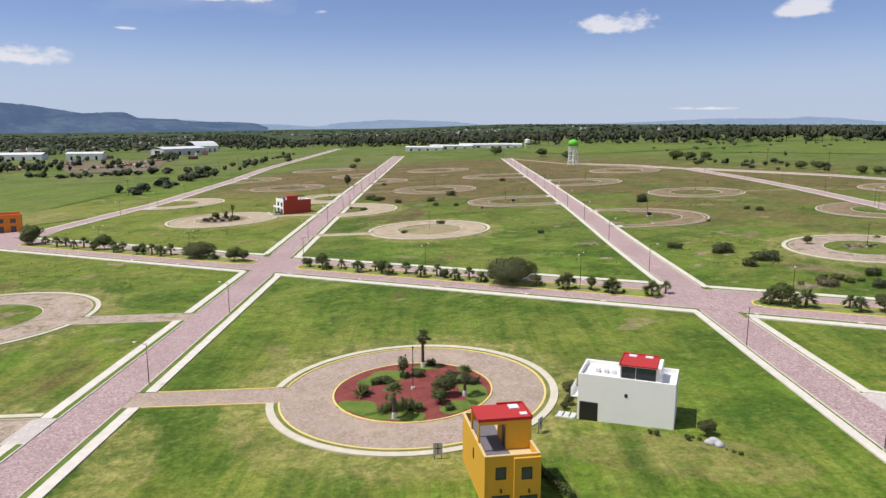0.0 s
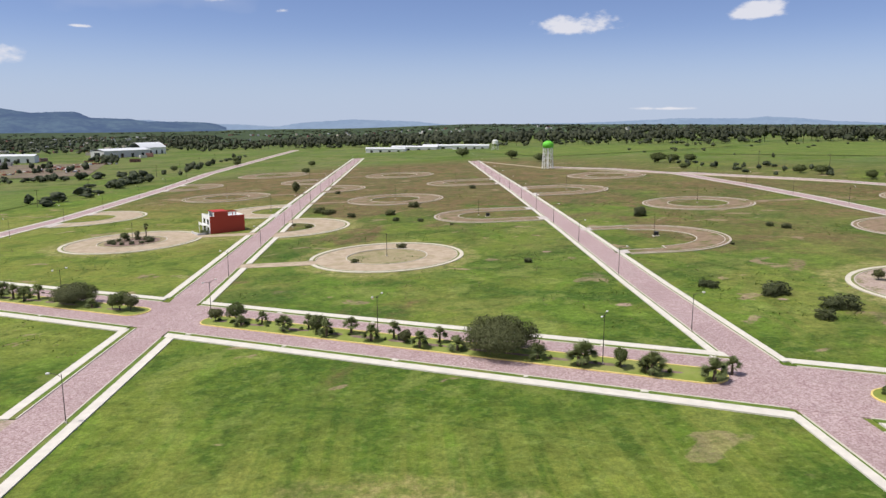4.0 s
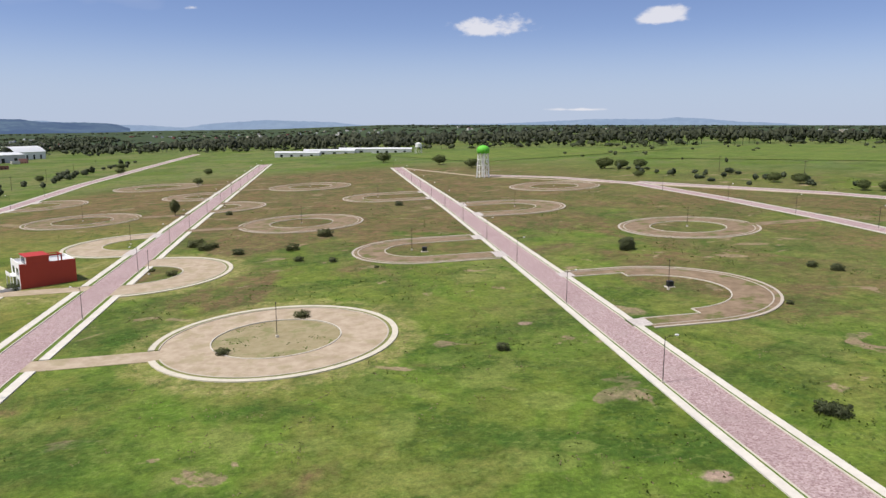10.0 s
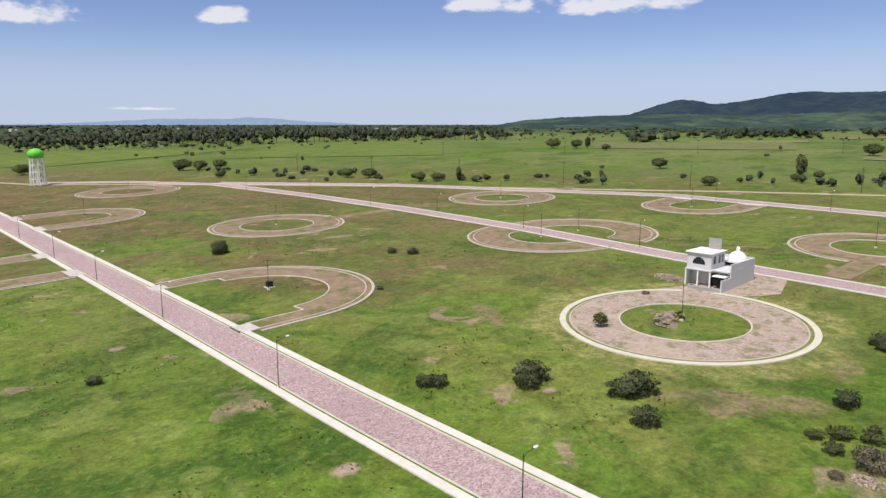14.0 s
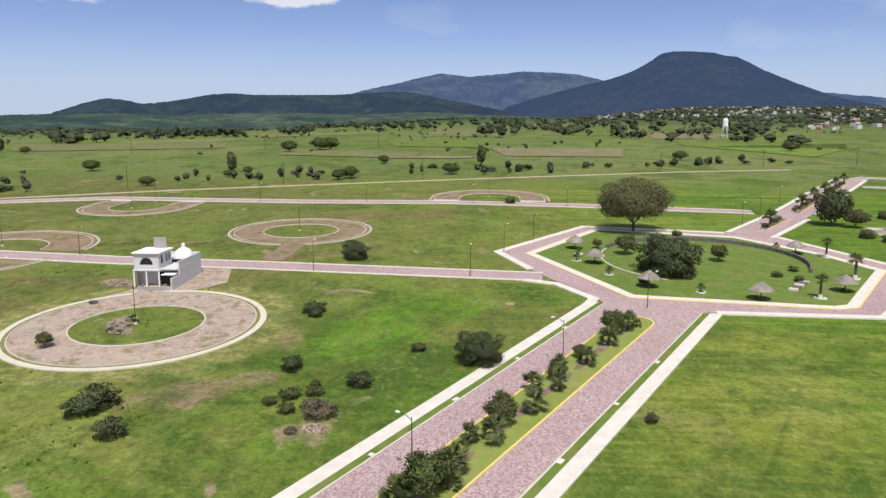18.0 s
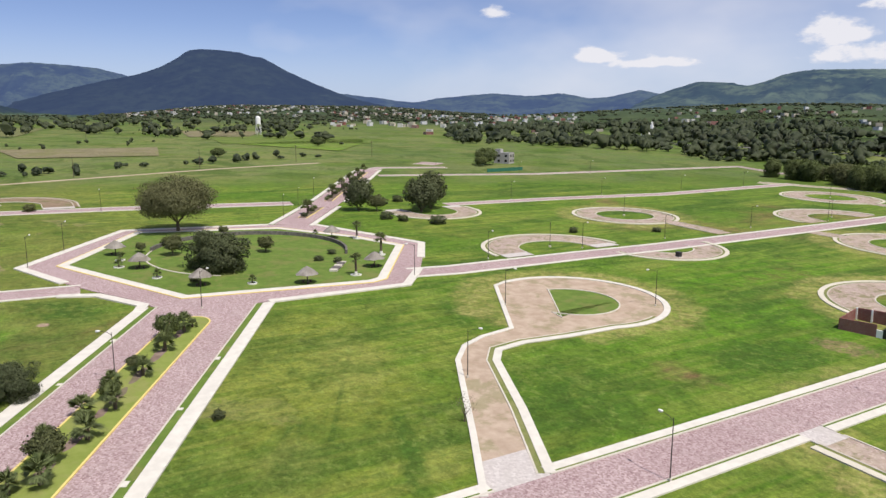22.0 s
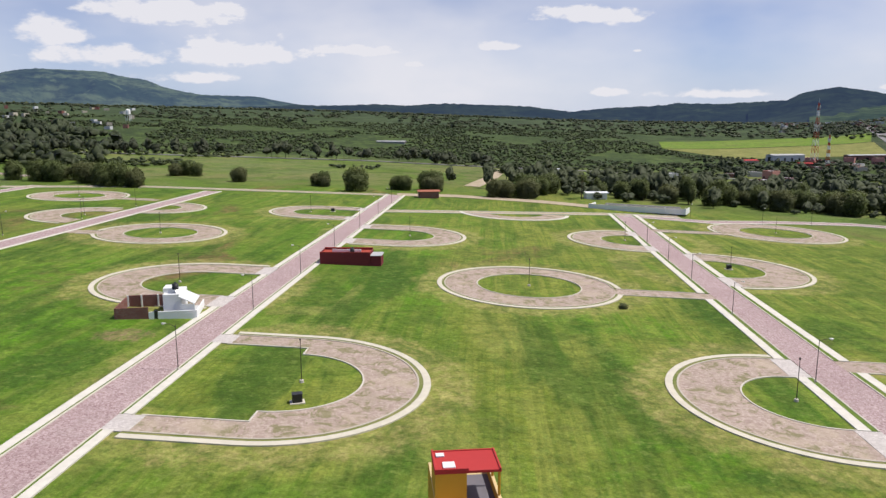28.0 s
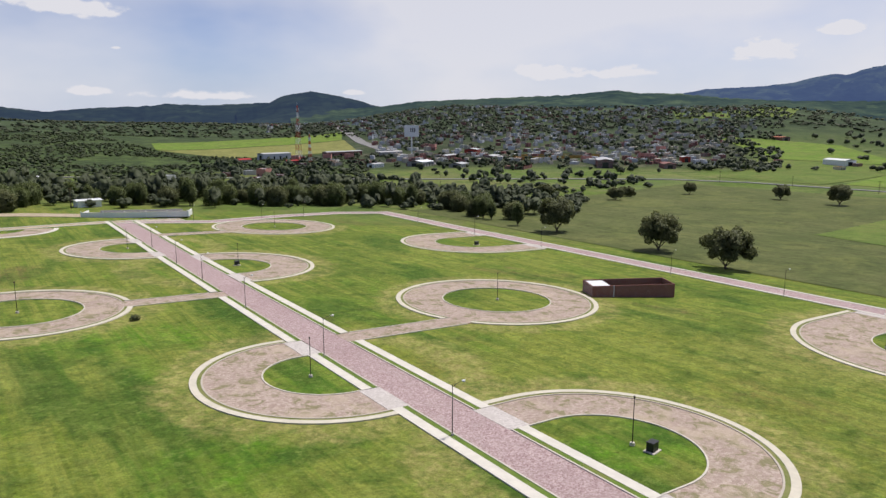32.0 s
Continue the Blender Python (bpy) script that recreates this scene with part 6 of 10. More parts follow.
WEST = [("o", -138.6, 0.4, 1.0), ("r", -135.6, 0.8, 1.95), ("o", -134.2, -1.2, 1.1), ("p1", -130.6, 1.6, 1.1), ("p2", -122.6, -0.4, 1.15), ("p1", -121.4, 1.7, 1.2), ("p1", -114.7, -0.8, 1.1), ("p2", -113.6, 1.8, 1.2), ("p1", -107.1, -0.2, 1.2), ("o", -105.8, -1.2, 0.7),
        ("r", -104.6, 1.4, 1.4), ("p2", -98.1, -1.0, 1.2), ("p0", -96.6, -1.3, 1.1), ("p1", -97.4, 1.7, 1.1), ("r", -88.7, -1.4, 0.8), ("o", -86.8, -1.1, 0.75), ("p1", -90.0, 1.8, 1.1), ("p2", -83.8, -0.6, 1.15), ("r", -82.6, 0.9, 0.8),
        ("p1", -79.8, -1.3, 1.1), ("p2", -78.5, 1.0, 1.15), ("p1", -64.8, 1.4, 1.15), ("p0", -62.6, -0.4, 1.0), ("r", -55.8, -0.2, 1.15), ("o", -53.6, 0.3, 1.1), ("b", -57.8, 0, 0.8)]
KINDS = {"o": round_olive, "r": round_tree, "b": ball_tree, "p0": palm_low[0], "p1": palm_low[1], "p2": palm_low[2]}
for k, x, off, s in MID + EAST + WEST:
    px, py = on_median(x, off)
    KINDS[k].at(px, py, s, 0.2)
mesquite.at(*on_median(15.0, -0.3), 1.0, 0.1)
mesquite.at(*on_median(-68.2, 0.4), 0.8, 0.1, "broad dome-shaped tree on the western median")
for i in range(26):
    px, py = on_median(-33 + i * 3.05 + RNG.uniform(-0.6, 0.6), RNG.uniform(-0.4, 0.5))
    if not 9 < px < 21:
        shrub.at(px, py, RNG.uniform(0.45, 0.75), 0.2)
for i in range(9):
    px, py = on_median(58.6 + RNG.uniform(0, 2.2), RNG.uniform(-1.5, 1.5))
    shrub.at(px, py, RNG.uniform(0.5, 0.8), 0.2)

# ---- round garden ----
palm_tall.at(-2.7, 100.2, 1.0, 0.1)
palm_mid.at(3.1, 88.8, 1.0, 0.1)
palm_mid.at(-5.7, 82.3, 1.1, 0.1)
round_olive.at(0.5, 88.9, 0.95, 0.1, "rounded green tree in the red gravel garden")
round_tree.at(-0.2, 86.4, 0.62, 0.1, "small green tree in the red gravel garden")
for x, y, s in ((1.2, 84.2, 0.62), (1.9, 93.6, 0.9), (3.2, 93.4, 1.0), (4.4, 93.0, 0.85), (1.3, 95.4, 0.9), (2.6, 95.2, 0.8), (-3.2, 96.6, 0.95), (-5.2, 96.2, 0.7), (-8.9, 94.2, 0.8), (-7.8, 94.4, 0.9), (-7.0, 93.8, 0.7), (-1.6, 101.0, 0.8)):
    bush.at(x, y, s * 0.62, 0.05, "clipped dark shrub in the red gravel garden")
for x, y, s in ((-10.5, 89.9, 1.7), (-10.0, 90.4, 1.3), (-6.6, 84.6, 1.3), (-5.4, 84.6, 1.4), (-4.2, 84.4, 1.5), (-3.2, 84.2, 1.3), (-7.2, 84.0, 1.2), (-2.6, 84.6, 1.1), (-4.6, 85.6, 1.4), (-6.0, 85.4, 1.2), (-3.6, 85.4, 1.2), (-7.0, 88.4, 0.7)):
    agave.at(x, y, s, 0.1)
tall_pine = Kind(tree("young_pine", 3.4, 1.0, 0.5, 420, 0.2, M_LEAF_OLIVE, "thin young pine in the round garden", 51, 8, 1.1))
tall_pine.at(-5.4, 96.6, 1.0, 0.1)
for x, y, s in ((16.6, 87.6, 1.0), (16.0, 84.8, 0.6), (15.2, 83.4, 0.5)):
    round_olive.at(x, y, s * 0.7, 0, "small leafy tree beside the white house")

# ---- second round garden ----
palm_tall.at(-83.6, 283.0, 0.9, 0.1)
round_tree.at(-89.6, 280.6, 0.85, 0.1, "round tree in an island garden")
tall_pine.at(-86.0, 281.6, 1.0, 0.1)
for i in range(13):
    a = i * 0.5
    bush.at(-86.4 + 6.2 * math.cos(a), 277.6 + 4.6 * math.sin(a), RNG.uniform(0.45, 0.7), 0.05, "dark clipped shrub in an island garden")

# ---- park ----
ash.at(192.3, 86.0, 1.0, 0.1)
pepper = Kind(tree("pepper_tree", 8.0, 6.8, 0.2, 17000, 0.27, M_LEAF_PEPPER, "dense grey-green pepper tree beside the basin", 30, 17, 0.8, 0.1, "tree", True, True))
pepper.at(147.0, 87.0, 1.0, 0.15)
round_olive.at(159.0, 73.6, 1.25, 0.1, "light green young tree in the basin")
round_olive.at(164.0, 92.5, 1.5, 0.15, "grey-green tree at the park edge")
for x, y in ((170, 98), (176, 90), (183, 77)):
    round_olive.at(x, y, 0.75, 0.15, "small tree at the park edge")
for x, y, s in ((164.8, 48.9, 1.0), (145.6, 51.5, 1.15), (131.0, 64.0, 1.0)):
    palm_mid.at(x, y, s * 1.1, 0.15)
for x, y in ((133.3, 83.9), (145.1, 98.7), (163.4, 103.0), (172.0, 57.0), (157.0, 104.0)):
    palm_low[2].at(x, y, 0.62, 0.2)
for x, y in ((146.0, 66.0), (143.0, 63.0), (151.0, 61.0), (139.5, 93.0)):
    bush.at(x, y, 0.6, 0.15, "dark shrub in the park")
# whitewashed stone rings round the young palms of the park


def tree_ring(r):
    bm = bmesh.new()
    ring = [[bm.verts.new(((r + a) * math.cos(2 * math.pi * i / 16), (r + a) * math.sin(2 * math.pi * i / 16), z)) for i in range(16)] for a, z in ((-0.14, -0.15), (-0.14, 0.16), (0.14, 0.16), (0.14, -0.15))]
    for k in range(3):
        for i in range(16):
            bm.faces.new((ring[k][i], ring[k + 1][i], ring[k + 1][(i + 1) % 16], ring[k][(i + 1) % 16]))
    bmesh.ops.recalc_face_normals(bm, faces=bm.faces[:])
    return tagged(part("tree_ring", bm, M_BARK_WHITE), "whitewashed stone ring round a young palm", "ring")


rings = Kind(tree_ring(0.85), "whitewashed rings")
for x, y in ((133.3, 83.9), (145.1, 98.7), (163.4, 103.0), (172.0, 57.0), (157.0, 104.0), (164.8, 48.9), (145.6, 51.5), (131.0, 64.0)):
    rings.at(x, y, 1.0, 0.2)
# avenue beyond
for i, t in enumerate(np.linspace(0.02, 0.98, 26)):
    x, y = 199 + t * 109, 50.8 - t * 69.0
    if 0.16 < t < 0.26 or 0.62 < t < 0.67:
        continue
    (palm_low[2] if i % 4 == 1 else shrub if i % 2 else bush).at(x, y, (1.5 if i % 4 == 1 else 1.3 if i % 2 else 0.62), 0.25)

# ---- wild bushes in the meadow, near ----
for x, y, s in ((61.9, 185.2, 0.75), (71.4, 178.0, 1.3), (69.6, 176.8, 1.0), (77.5, 166.0, 1.35), (75.4, 166.6, 1.1), (70.6, 160.7, 1.0), (90.8, 147.2, 0.95), (115.4, 150.8, 1.0), (113.4, 150.0, 0.7), (99.1, 131.4, 0.6), (86.2, 137.2, 0.9), (111.4, 249.6, 0.8),
                (108.9, 254.4, 0.7), (30.4, 218.2, 0.62), (60.8, 186.5, 0.75), (5.8, 296.0, 0.65), (-2.8, 300.0, 0.7), (-19.5, 315.2, 0.9), (79.2, 103.1, 0.5), (33.8, 404.7, 1.0), (-33.0, 404.8, 0.8), (86.0, 229.0, 0.4), (16.0, 285.0, 0.35)):
    bush.at(x, y, s)
for x, y, s in ((-0.4, 245.5, 0.75), (-12.3, 227.5, 0.6), (-32.4, 292.5, 0.7), (-38.5, 299.3, 0.4), (-5.0, 316.7, 1.1), (3.8, 337.5, 1.35), (-33.5, 332.2, 1.3), (-30.0, 326.0, 1.1), (240.7, 118.0, 1.2), (-28.0, 329.0, 0.9), (81.8, 144.6, 0.7), (83.0, 142.0, 0.6), (80.0, 146.5, 0.5), (78.0, 144.0, 0.6), (85.6, 142.6, 0.4)):
    bush_olive.at(x, y, s)
for x, y, s in ((77.3, 139.8, 1.25), (79.1, 141.2, 0.9), (117, 190, 0.5), (73.0, 142.0, 0.5)):
    bush_dry.at(x, y, s)
willow.at(155.1, 152.3, 0.52, 0, "wide dark bush beside a street")
willow.at(80.2, 286.7, 0.42, 0, "round dark bush in the meadow")
willow.at(95.4, 122.6, 0.55, 0, "spreading dark tree beside the boulevard sidewalk")
leafy = Kind(tree("leafy_tree", 11.0, 4.8, 0.6, 6500, 0.36, M_LEAF_PEPPER, "tall uneven dark green tree beside a loop", 71, 12, 1.0))
leafy.at(206.2, 30.0, 1.0)
leafy.at(196.2, 13.4, 1.05)
leafy.at(201.3, 7.0, 1.15)
round_olive.at(203.3, 25.2, 1.7, 0, "light green tree beside a street")
for x, y, s in ((189.0, 28.8, 1.2), (184.0, 26.1, 1.0), (176.0, 19.3, 1.3), (213, 20, 1.2), (216, 17, 1.1), (219, 10, 1.2), (150, -8, 0.8), (141, -30, 0.7)):
    bush.at(x, y, s)
round_far[1].at(-54.8, 412.8, 0.62, 0, "round dark tree beside a street")


def stone_pile(w, d, h, n, seed, label):
    """A low heap of broken stones."""
    rg = random.Random(seed)
    verts, faces = [], []
    for _ in range(n):
        a, r = rg.uniform(0, 6.28), rg.uniform(0, 1) ** 0.6
        x, y = w / 2 * r * math.cos(a), d / 2 * r * math.sin(a)
        z, k = h * (1 - r) * rg.uniform(0.3, 1.0), rg.uniform(0.06, 0.17)
        m = len(verts)
        verts += [(x + sx * k * rg.uniform(0.6, 1.2), y + sy * k * rg.uniform(0.6, 1.2), z + sz * k * rg.uniform(0.5, 0.9)) for sz in (-1, 1) for sx, sy in ((-1, -1), (1, -1), (1, 1), (-1, 1))]
        faces += [tuple(m + i for i in q) for q in ((3, 2, 1, 0), (4, 5, 6, 7), (0, 1, 5, 4), (1, 2, 6, 5), (2, 3, 7, 6), (3, 0, 4, 7))]
    return tagged(mesh_object("stone_pile", verts, faces, M_RUBBLE), label, "stones", kind="stuff")


for x, y, w, d, n, seed in ((107.0, 179.4, 11.0, 4.4, 480, 1), (104.0, 177.4, 5.0, 2.4, 140, 2), (130.5, 193.2, 8.0, 5.0, 380, 3), (74.2, 139.6, 3.0, 2.4, 120, 4)):
    ob = stone_pile(w, d, 0.45, n, seed, "heap of grey broken stones among weeds")
    ob.matrix_basis = Matrix.Translation((x, y, gz(x, y) + 0.02)) @ Matrix.Rotation(0.35 * seed, 4, "Z")
for i in range(9):
    (bush_olive if i % 2 else bush).at(106.8 + RNG.uniform(-4.5, 4.5), 178.8 + RNG.uniform(-1.8, 1.8), RNG.uniform(0.22, 0.36), 0, "low weeds among broken stones")
round_olive.at(95.6, 184.6, 0.75, 0, "thin young tree at the kerb of a loop")
bare_tree = Kind(tree("bare_tree", 3.6, 1.7, 0.7, 260, 0.10, M_DRY_BUSH, "bare grey leafless tree beside the earth lane", 61, 14, 0.8))
bare_tree.at(66.0, 79.6, 1.0)
bush.at(-22.0, -16.5, 0.55)


# ---- street lamps ----
M_POLE = plain("dark painted steel", (0.055, 0.045, 0.042), 0.5, 0.6, 0.15, 4)
M_LAMP_HEAD = plain("pale lamp housing", (0.78, 0.78, 0.76), 0.4, 0, 0.05, 4)
M_LENS = plain("lamp glass", (0.55, 0.56, 0.55), 0.2, 0, 0.05, 4, 0.6)


def street_lamp(arms, h, label):
    root = new("street_lamp")
    bm = bmesh.new()
    limb(bm, (0, 0, -0.3), (0, 0, h), 0.07, 0.042, 8)
    part("pole", bm, M_POLE, root)
    bm = bmesh.new()
    limb(bm, (0, 0, -0.1), (0, 0, 0.28), 0.2, 0.17, 4)
    part("base", bm, M_KERB, root, "concrete footing")
    for k in range(arms):
        s = 1 if k == 0 else -1
        bm = bmesh.new()
        limb(bm, (0, 0, h - 0.35), (s * 0.55, 0, h - 0.02), 0.035, 0.032, 6)
        limb(bm, (s * 0.55, 0, h - 0.02), (s * 1.35, 0, h + 0.12), 0.032, 0.028, 6)
        arm = part("arm", bm, M_POLE, root)
        bm = bmesh.new()
        bmesh.ops.create_uvsphere(bm, u_segments=10, v_segments=6, radius=0.5)
        bmesh.ops.scale(bm, verts=bm.verts, vec=(0.62, 0.32, 0.18))
        bmesh.ops.translate(bm, verts=bm.verts, vec=(s * 1.6, 0, h + 0.15))
        head = part("lamp_head", bm, M_LAMP_HEAD, root, "pale oval lamp housing", True)
        bm = bmesh.new()
        bmesh.ops.create_uvsphere(bm, u_segments=8, v_segments=5, radius=0.2)
        bmesh.ops.scale(bm, verts=bm.verts, vec=(1.2, 0.7, 0.5))
        bmesh.ops.translate(bm, verts=bm.verts, vec=(s * 1.65, 0, h + 0.05))
        part("lens", bm, M_LENS, head, "clear lamp glass", True)
    return tagged(root, label, "street lamp", "street lamps")


def plaza_post(h):
    root = new("lantern_post")
    bm = bmesh.new()
    limb(bm, (0, 0, -0.3), (0, 0, h), 0.065, 0.045, 8)
    part("pole", bm, M_POLE, root)
    bm = bmesh.new()
    limb(bm, (0, 0, -0.1), (0, 0, 0.25), 0.32, 0.28, 8)
    part("base", bm, M_KERB, root, "round concrete footing")
    bm = bmesh.new()
    limb(bm, (0, 0, h), (0, 0, h + 0.26), 0.08, 0.13, 6)
    limb(bm, (0, 0, h + 0.26), (0, 0, h + 0.36), 0.16, 0.03, 6)
    part("lantern", bm, M_POLE, root, "small dark lantern")
    return tagged(root, "dark steel lantern post on a green island", "street lamp", "island posts")


LAMP_1 = street_lamp(1, 6.3, "slender dark street lamp with one arm")
LAMP_2 = street_lamp(2, 7.2, "dark street lamp with two arms on the median")
POST = plaza_post(5.6)
used_protos = set()


def lamp_at(proto, x, y, turn):
    m = Matrix.Translation((x, y, gz(x, y) + 0.12)) @ Matrix.Rotation(radians(turn), 4, "Z")
    if proto.name not in used_protos:
        used_protos.add(proto.name)
        proto.matrix_basis = m
        return proto
    return copy_thing(proto, m)


for y in (-99, -70, -46.5, -16.4, 20.5, 55.8, 96.4, 134.0, 216.0, 255.5, 298.6, 338.1, 372.2, 410, 448, 486, 524, 562, 600, 638, 676):
    lamp_at(LAMP_1, R1E(y) + 0.55, y, 180)
for y in (-172, -138, -102, -66, -32.4, -1.0, 30.2, 69.4, 103.9, 157.5, 199.4, 240.1, 277.8, 312.3, 350.8, 390, 428, 466, 504, 542, 580, 612):
    lamp_at(LAMP_1, R2W(y) - 0.35, y, 0)
for x, off in ((-105, 0.2), (-71, 0.2), (-35.6, 0.6), (-4.0, 0.3), (28.6, 0.2), (63.5, 2.0), (93.9, 2.0)):
    px, py = on_median(x, off)
    lamp_at(LAMP_2 if x < 50 else LAMP_1, px, py, 62)
for x, y, t in ((140.5, 126.2, 0), (142.6, 158.2, 0), (151.8, 213.7, 0), (152.4, 250.9, 0), (155.5, 290.3, 0), (153.2, 322.9, 0), (153, 362, 0), (148, 405, 0), (163.8, 119.7, -30), (177.8, 112.6, -30), (125.9, 53.6, 60), (121.6, 95.6, -60),
                (132.5, 31.5, 180), (132.6, 4.1, 180), (132.9, -24.4, 180), (134.1, -60.8, 180), (132, -95, 180), (132, -130, 180), (76.4, 72.6, 240), (100.8, 49.4, 240), (88.9, 25.8, 60), (-154.6, -0.1, 180), (-155.2, 31.5, 180), (-155.7, -52.7, 180), (-155, -88, 180),
                (-154, -125, 180), (-120, -162, 90), (-100, -158, 90), (234, 165, 0), (235, 130, 0), (232, 200, 0), (230, 235, 0), (232, 100, 0), (-136, 300, 180), (-136, 340, 180), (-137, 380, 180), (-137, 425, 180), (-138, 470, 180), (-141, 520, 180), (209, -30, 180),
                (206, -70, 180), (203, -110, 180), (204, -150, 180), (203, 55, -30), (216, 46, -30), (240, 32, -30), (280, -40, 180), (272, -80, 180), (268, -120, 180), (-130, 64.9, 0), (-74, -162, 90)):
    lamp_at(LAMP_1, x, y, t)
for spec in LOOPS:
    c = spec[1]
    if c[0] < -128 or spec[2] < 16.3:
        continue
    off = 0.0 if spec[0] == "ring" else -spec[5] * 2.6
    lamp_at(POST, c[0] + off, c[1] + 0.4, 0)


# ---- buildings ----
M_WHITE = plain("white plaster", (0.80, 0.80, 0.79), 0.85, 0, 0.05, 1.5)
M_GREY_PLASTER = plain("grey plaster", (0.56, 0.56, 0.57), 0.9, 0, 0.12, 1.2)
M_YELLOW = plain("ochre yellow plaster", (0.62, 0.34, 0.035), 0.85, 0, 0.07, 1.2)
M_ORANGE = plain("orange plaster", (0.66, 0.22, 0.03), 0.85, 0, 0.07, 1.2)
M_RED = plain("red waterproofed roof", (0.42, 0.035, 0.035), 0.8, 0, 0.12, 1.0)
M_RED_WALL = plain("brick red paint", (0.36, 0.055, 0.035), 0.85, 0, 0.08, 1.0)
M_MAROON = plain("maroon paint", (0.19, 0.03, 0.035), 0.85, 0, 0.12, 1.0)
M_DARK = plain("dark window opening", (0.02, 0.022, 0.026), 0.25, 0, 0.2, 3, 0.5)
M_FRAME = plain("dark aluminium", (0.05, 0.05, 0.055), 0.4, 0.7, 0.1, 3)
M_TILE_FLOOR = plain("grey terrace floor", (0.16, 0.15, 0.17), 0.8, 0, 0.1, 2)
M_SKYLIGHT = plain("skylight dome", (0.72, 0.74, 0.74), 0.3, 0, 0.05, 2, 0.5)
M_TANK = plain("black water tank", (0.02, 0.02, 0.022), 0.45, 0, 0.2, 2)
M_ROOF_GREY = plain("weathered grey roof", (0.42, 0.42, 0.43), 0.8, 0, 0.12, 0.8)
M_TIN = plain("white sheet metal roof", (0.74, 0.75, 0.76), 0.45, 0.1, 0.06, 0.6)
M_GREEN_PAINT = plain("bright green paint", (0.14, 0.55, 0.05), 0.6, 0, 0.1, 1)
M_GREEN_NET = plain("green shade net", (0.03, 0.14, 0.09), 0.8, 0, 0.2, 1.5)
M_GLASS = Nodes("window glass", 0.08, 0, 0.6).colour((0.045, 0.055, 0.065)).mat
M_THATCH = build_dirt("thatch", (0.20, 0.18, 0.155), (0.33, 0.30, 0.27), (0.15, 0.13, 0.10), 0.6)


def build_brick(name, a, b):
    m = Nodes(name, 0.9, 0, 0.2)
    n = m.nd.new("ShaderNodeTexBrick")
    n.inputs["Scale"].default_value = 4.0
    n.inputs["Color1"].default_value, n.inputs["Color2"].default_value, n.inputs["Mortar"].default_value = (*a, 1), (*b, 1), (0.30, 0.27, 0.25, 1)
    n.inputs["Mortar Size"].default_value = 0.014
    tc = m.nd.new("ShaderNodeTexCoord")
    mp = m.nd.new("ShaderNodeMapping")
    mp.inputs["Rotation"].default_value = (radians(90), 0, 0)
    m.lk.new(tc.outputs["Object"], mp.inputs["Vector"])
    m.lk.new(mp.outputs[0], n.inputs["Vector"])
    m.colour(m.mix(m.range(m.noise(0.8, 4), 0.3, 0.7, 0, 0.4), n.outputs["Color"], tuple(c * 0.7 for c in a)))
    return m.mat


M_BRICK = build_brick("bare brick", (0.20, 0.075, 0.065), (0.27, 0.12, 0.10))
M_BLOCK = build_brick("grey block", (0.36, 0.35, 0.35), (0.44, 0.43, 0.42))


def add_box(bm, x0, x1, y0, y1, z0, z1):
    v = [bm.verts.new((x, y, z)) for z in (z0, z1) for x, y in ((x0, y0), (x1, y0), (x1, y1), (x0, y1))]
    for f in ((3, 2, 1, 0), (4, 5, 6, 7), (0, 1, 5, 4), (1, 2, 6, 5), (2, 3, 7, 6), (3, 0, 4, 7)):
        bm.faces.new([v[i] for i in f])


def block(name, parent, mat, *boxes, label="", bevel=0.02):
    bm = bmesh.new()
    for b in boxes:
        add_box(bm, *b)
    if bevel:
        bmesh.ops.bevel(bm, geom=bm.edges[:], offset=bevel, segments=1, affect="EDGES")
    return part(name, bm, mat, parent, label)


def window(parent, x0, x1, z0, z1, y, face=-1, name="window", mullion=True):
    """A window in a wall that looks along y: recessed glass in a frame, with a sill. face: -1 looks to -y."""
    w = block(name, parent, M_FRAME, (x0, x0 + 0.07, y - 0.04, y + 0.04, z0, z1), (x1 - 0.07, x1, y - 0.04, y + 0.04, z0, z1),
              (x0 + 0.07, x1 - 0.07, y - 0.04, y + 0.04, z1 - 0.07, z1), (x0 + 0.07, x1 - 0.07, y - 0.04, y + 0.04, z0, z0 + 0.07), label="dark framed window", bevel=0)
    d = 0.015
    block("pane", w, M_GLASS, (x0 + 0.07, x1 - 0.07, y - d + 0.012 * -face * 0, y + d, z0 + 0.07, z1 - 0.07), bevel=0)
    if mullion and x1 - x0 > 1.0:
        xm = (x0 + x1) / 2
        block("mullion", w, M_FRAME, (xm - 0.03, xm + 0.03, y - 0.045, y + 0.045, z0 + 0.07, z1 - 0.07), bevel=0)
    return w


def window_x(parent, y0, y1, z0, z1, x, name="window"):
    """A window in a wall that looks along x."""
    w = block(name, parent, M_FRAME, (x - 0.04, x + 0.04, y0, y0 + 0.07, z0, z1), (x - 0.04, x + 0.04, y1 - 0.07, y1, z0, z1),
              (x - 0.04, x + 0.04, y0 + 0.07, y1 - 0.07, z1 - 0.07, z1), (x - 0.04, x + 0.04, y0 + 0.07, y1 - 0.07, z0, z0 + 0.07), label="dark framed window", bevel=0)
    block("pane", w, M_GLASS, (x - 0.015, x + 0.015, y0 + 0.07, y1 - 0.07, z0 + 0.07, z1 - 0.07), bevel=0)
    return w


def place(root, x, y, turn):
    root.matrix_basis = Matrix.Translation((x, y, gz(x, y))) @ Matrix.Rotation(radians(turn), 4, "Z")
    return root


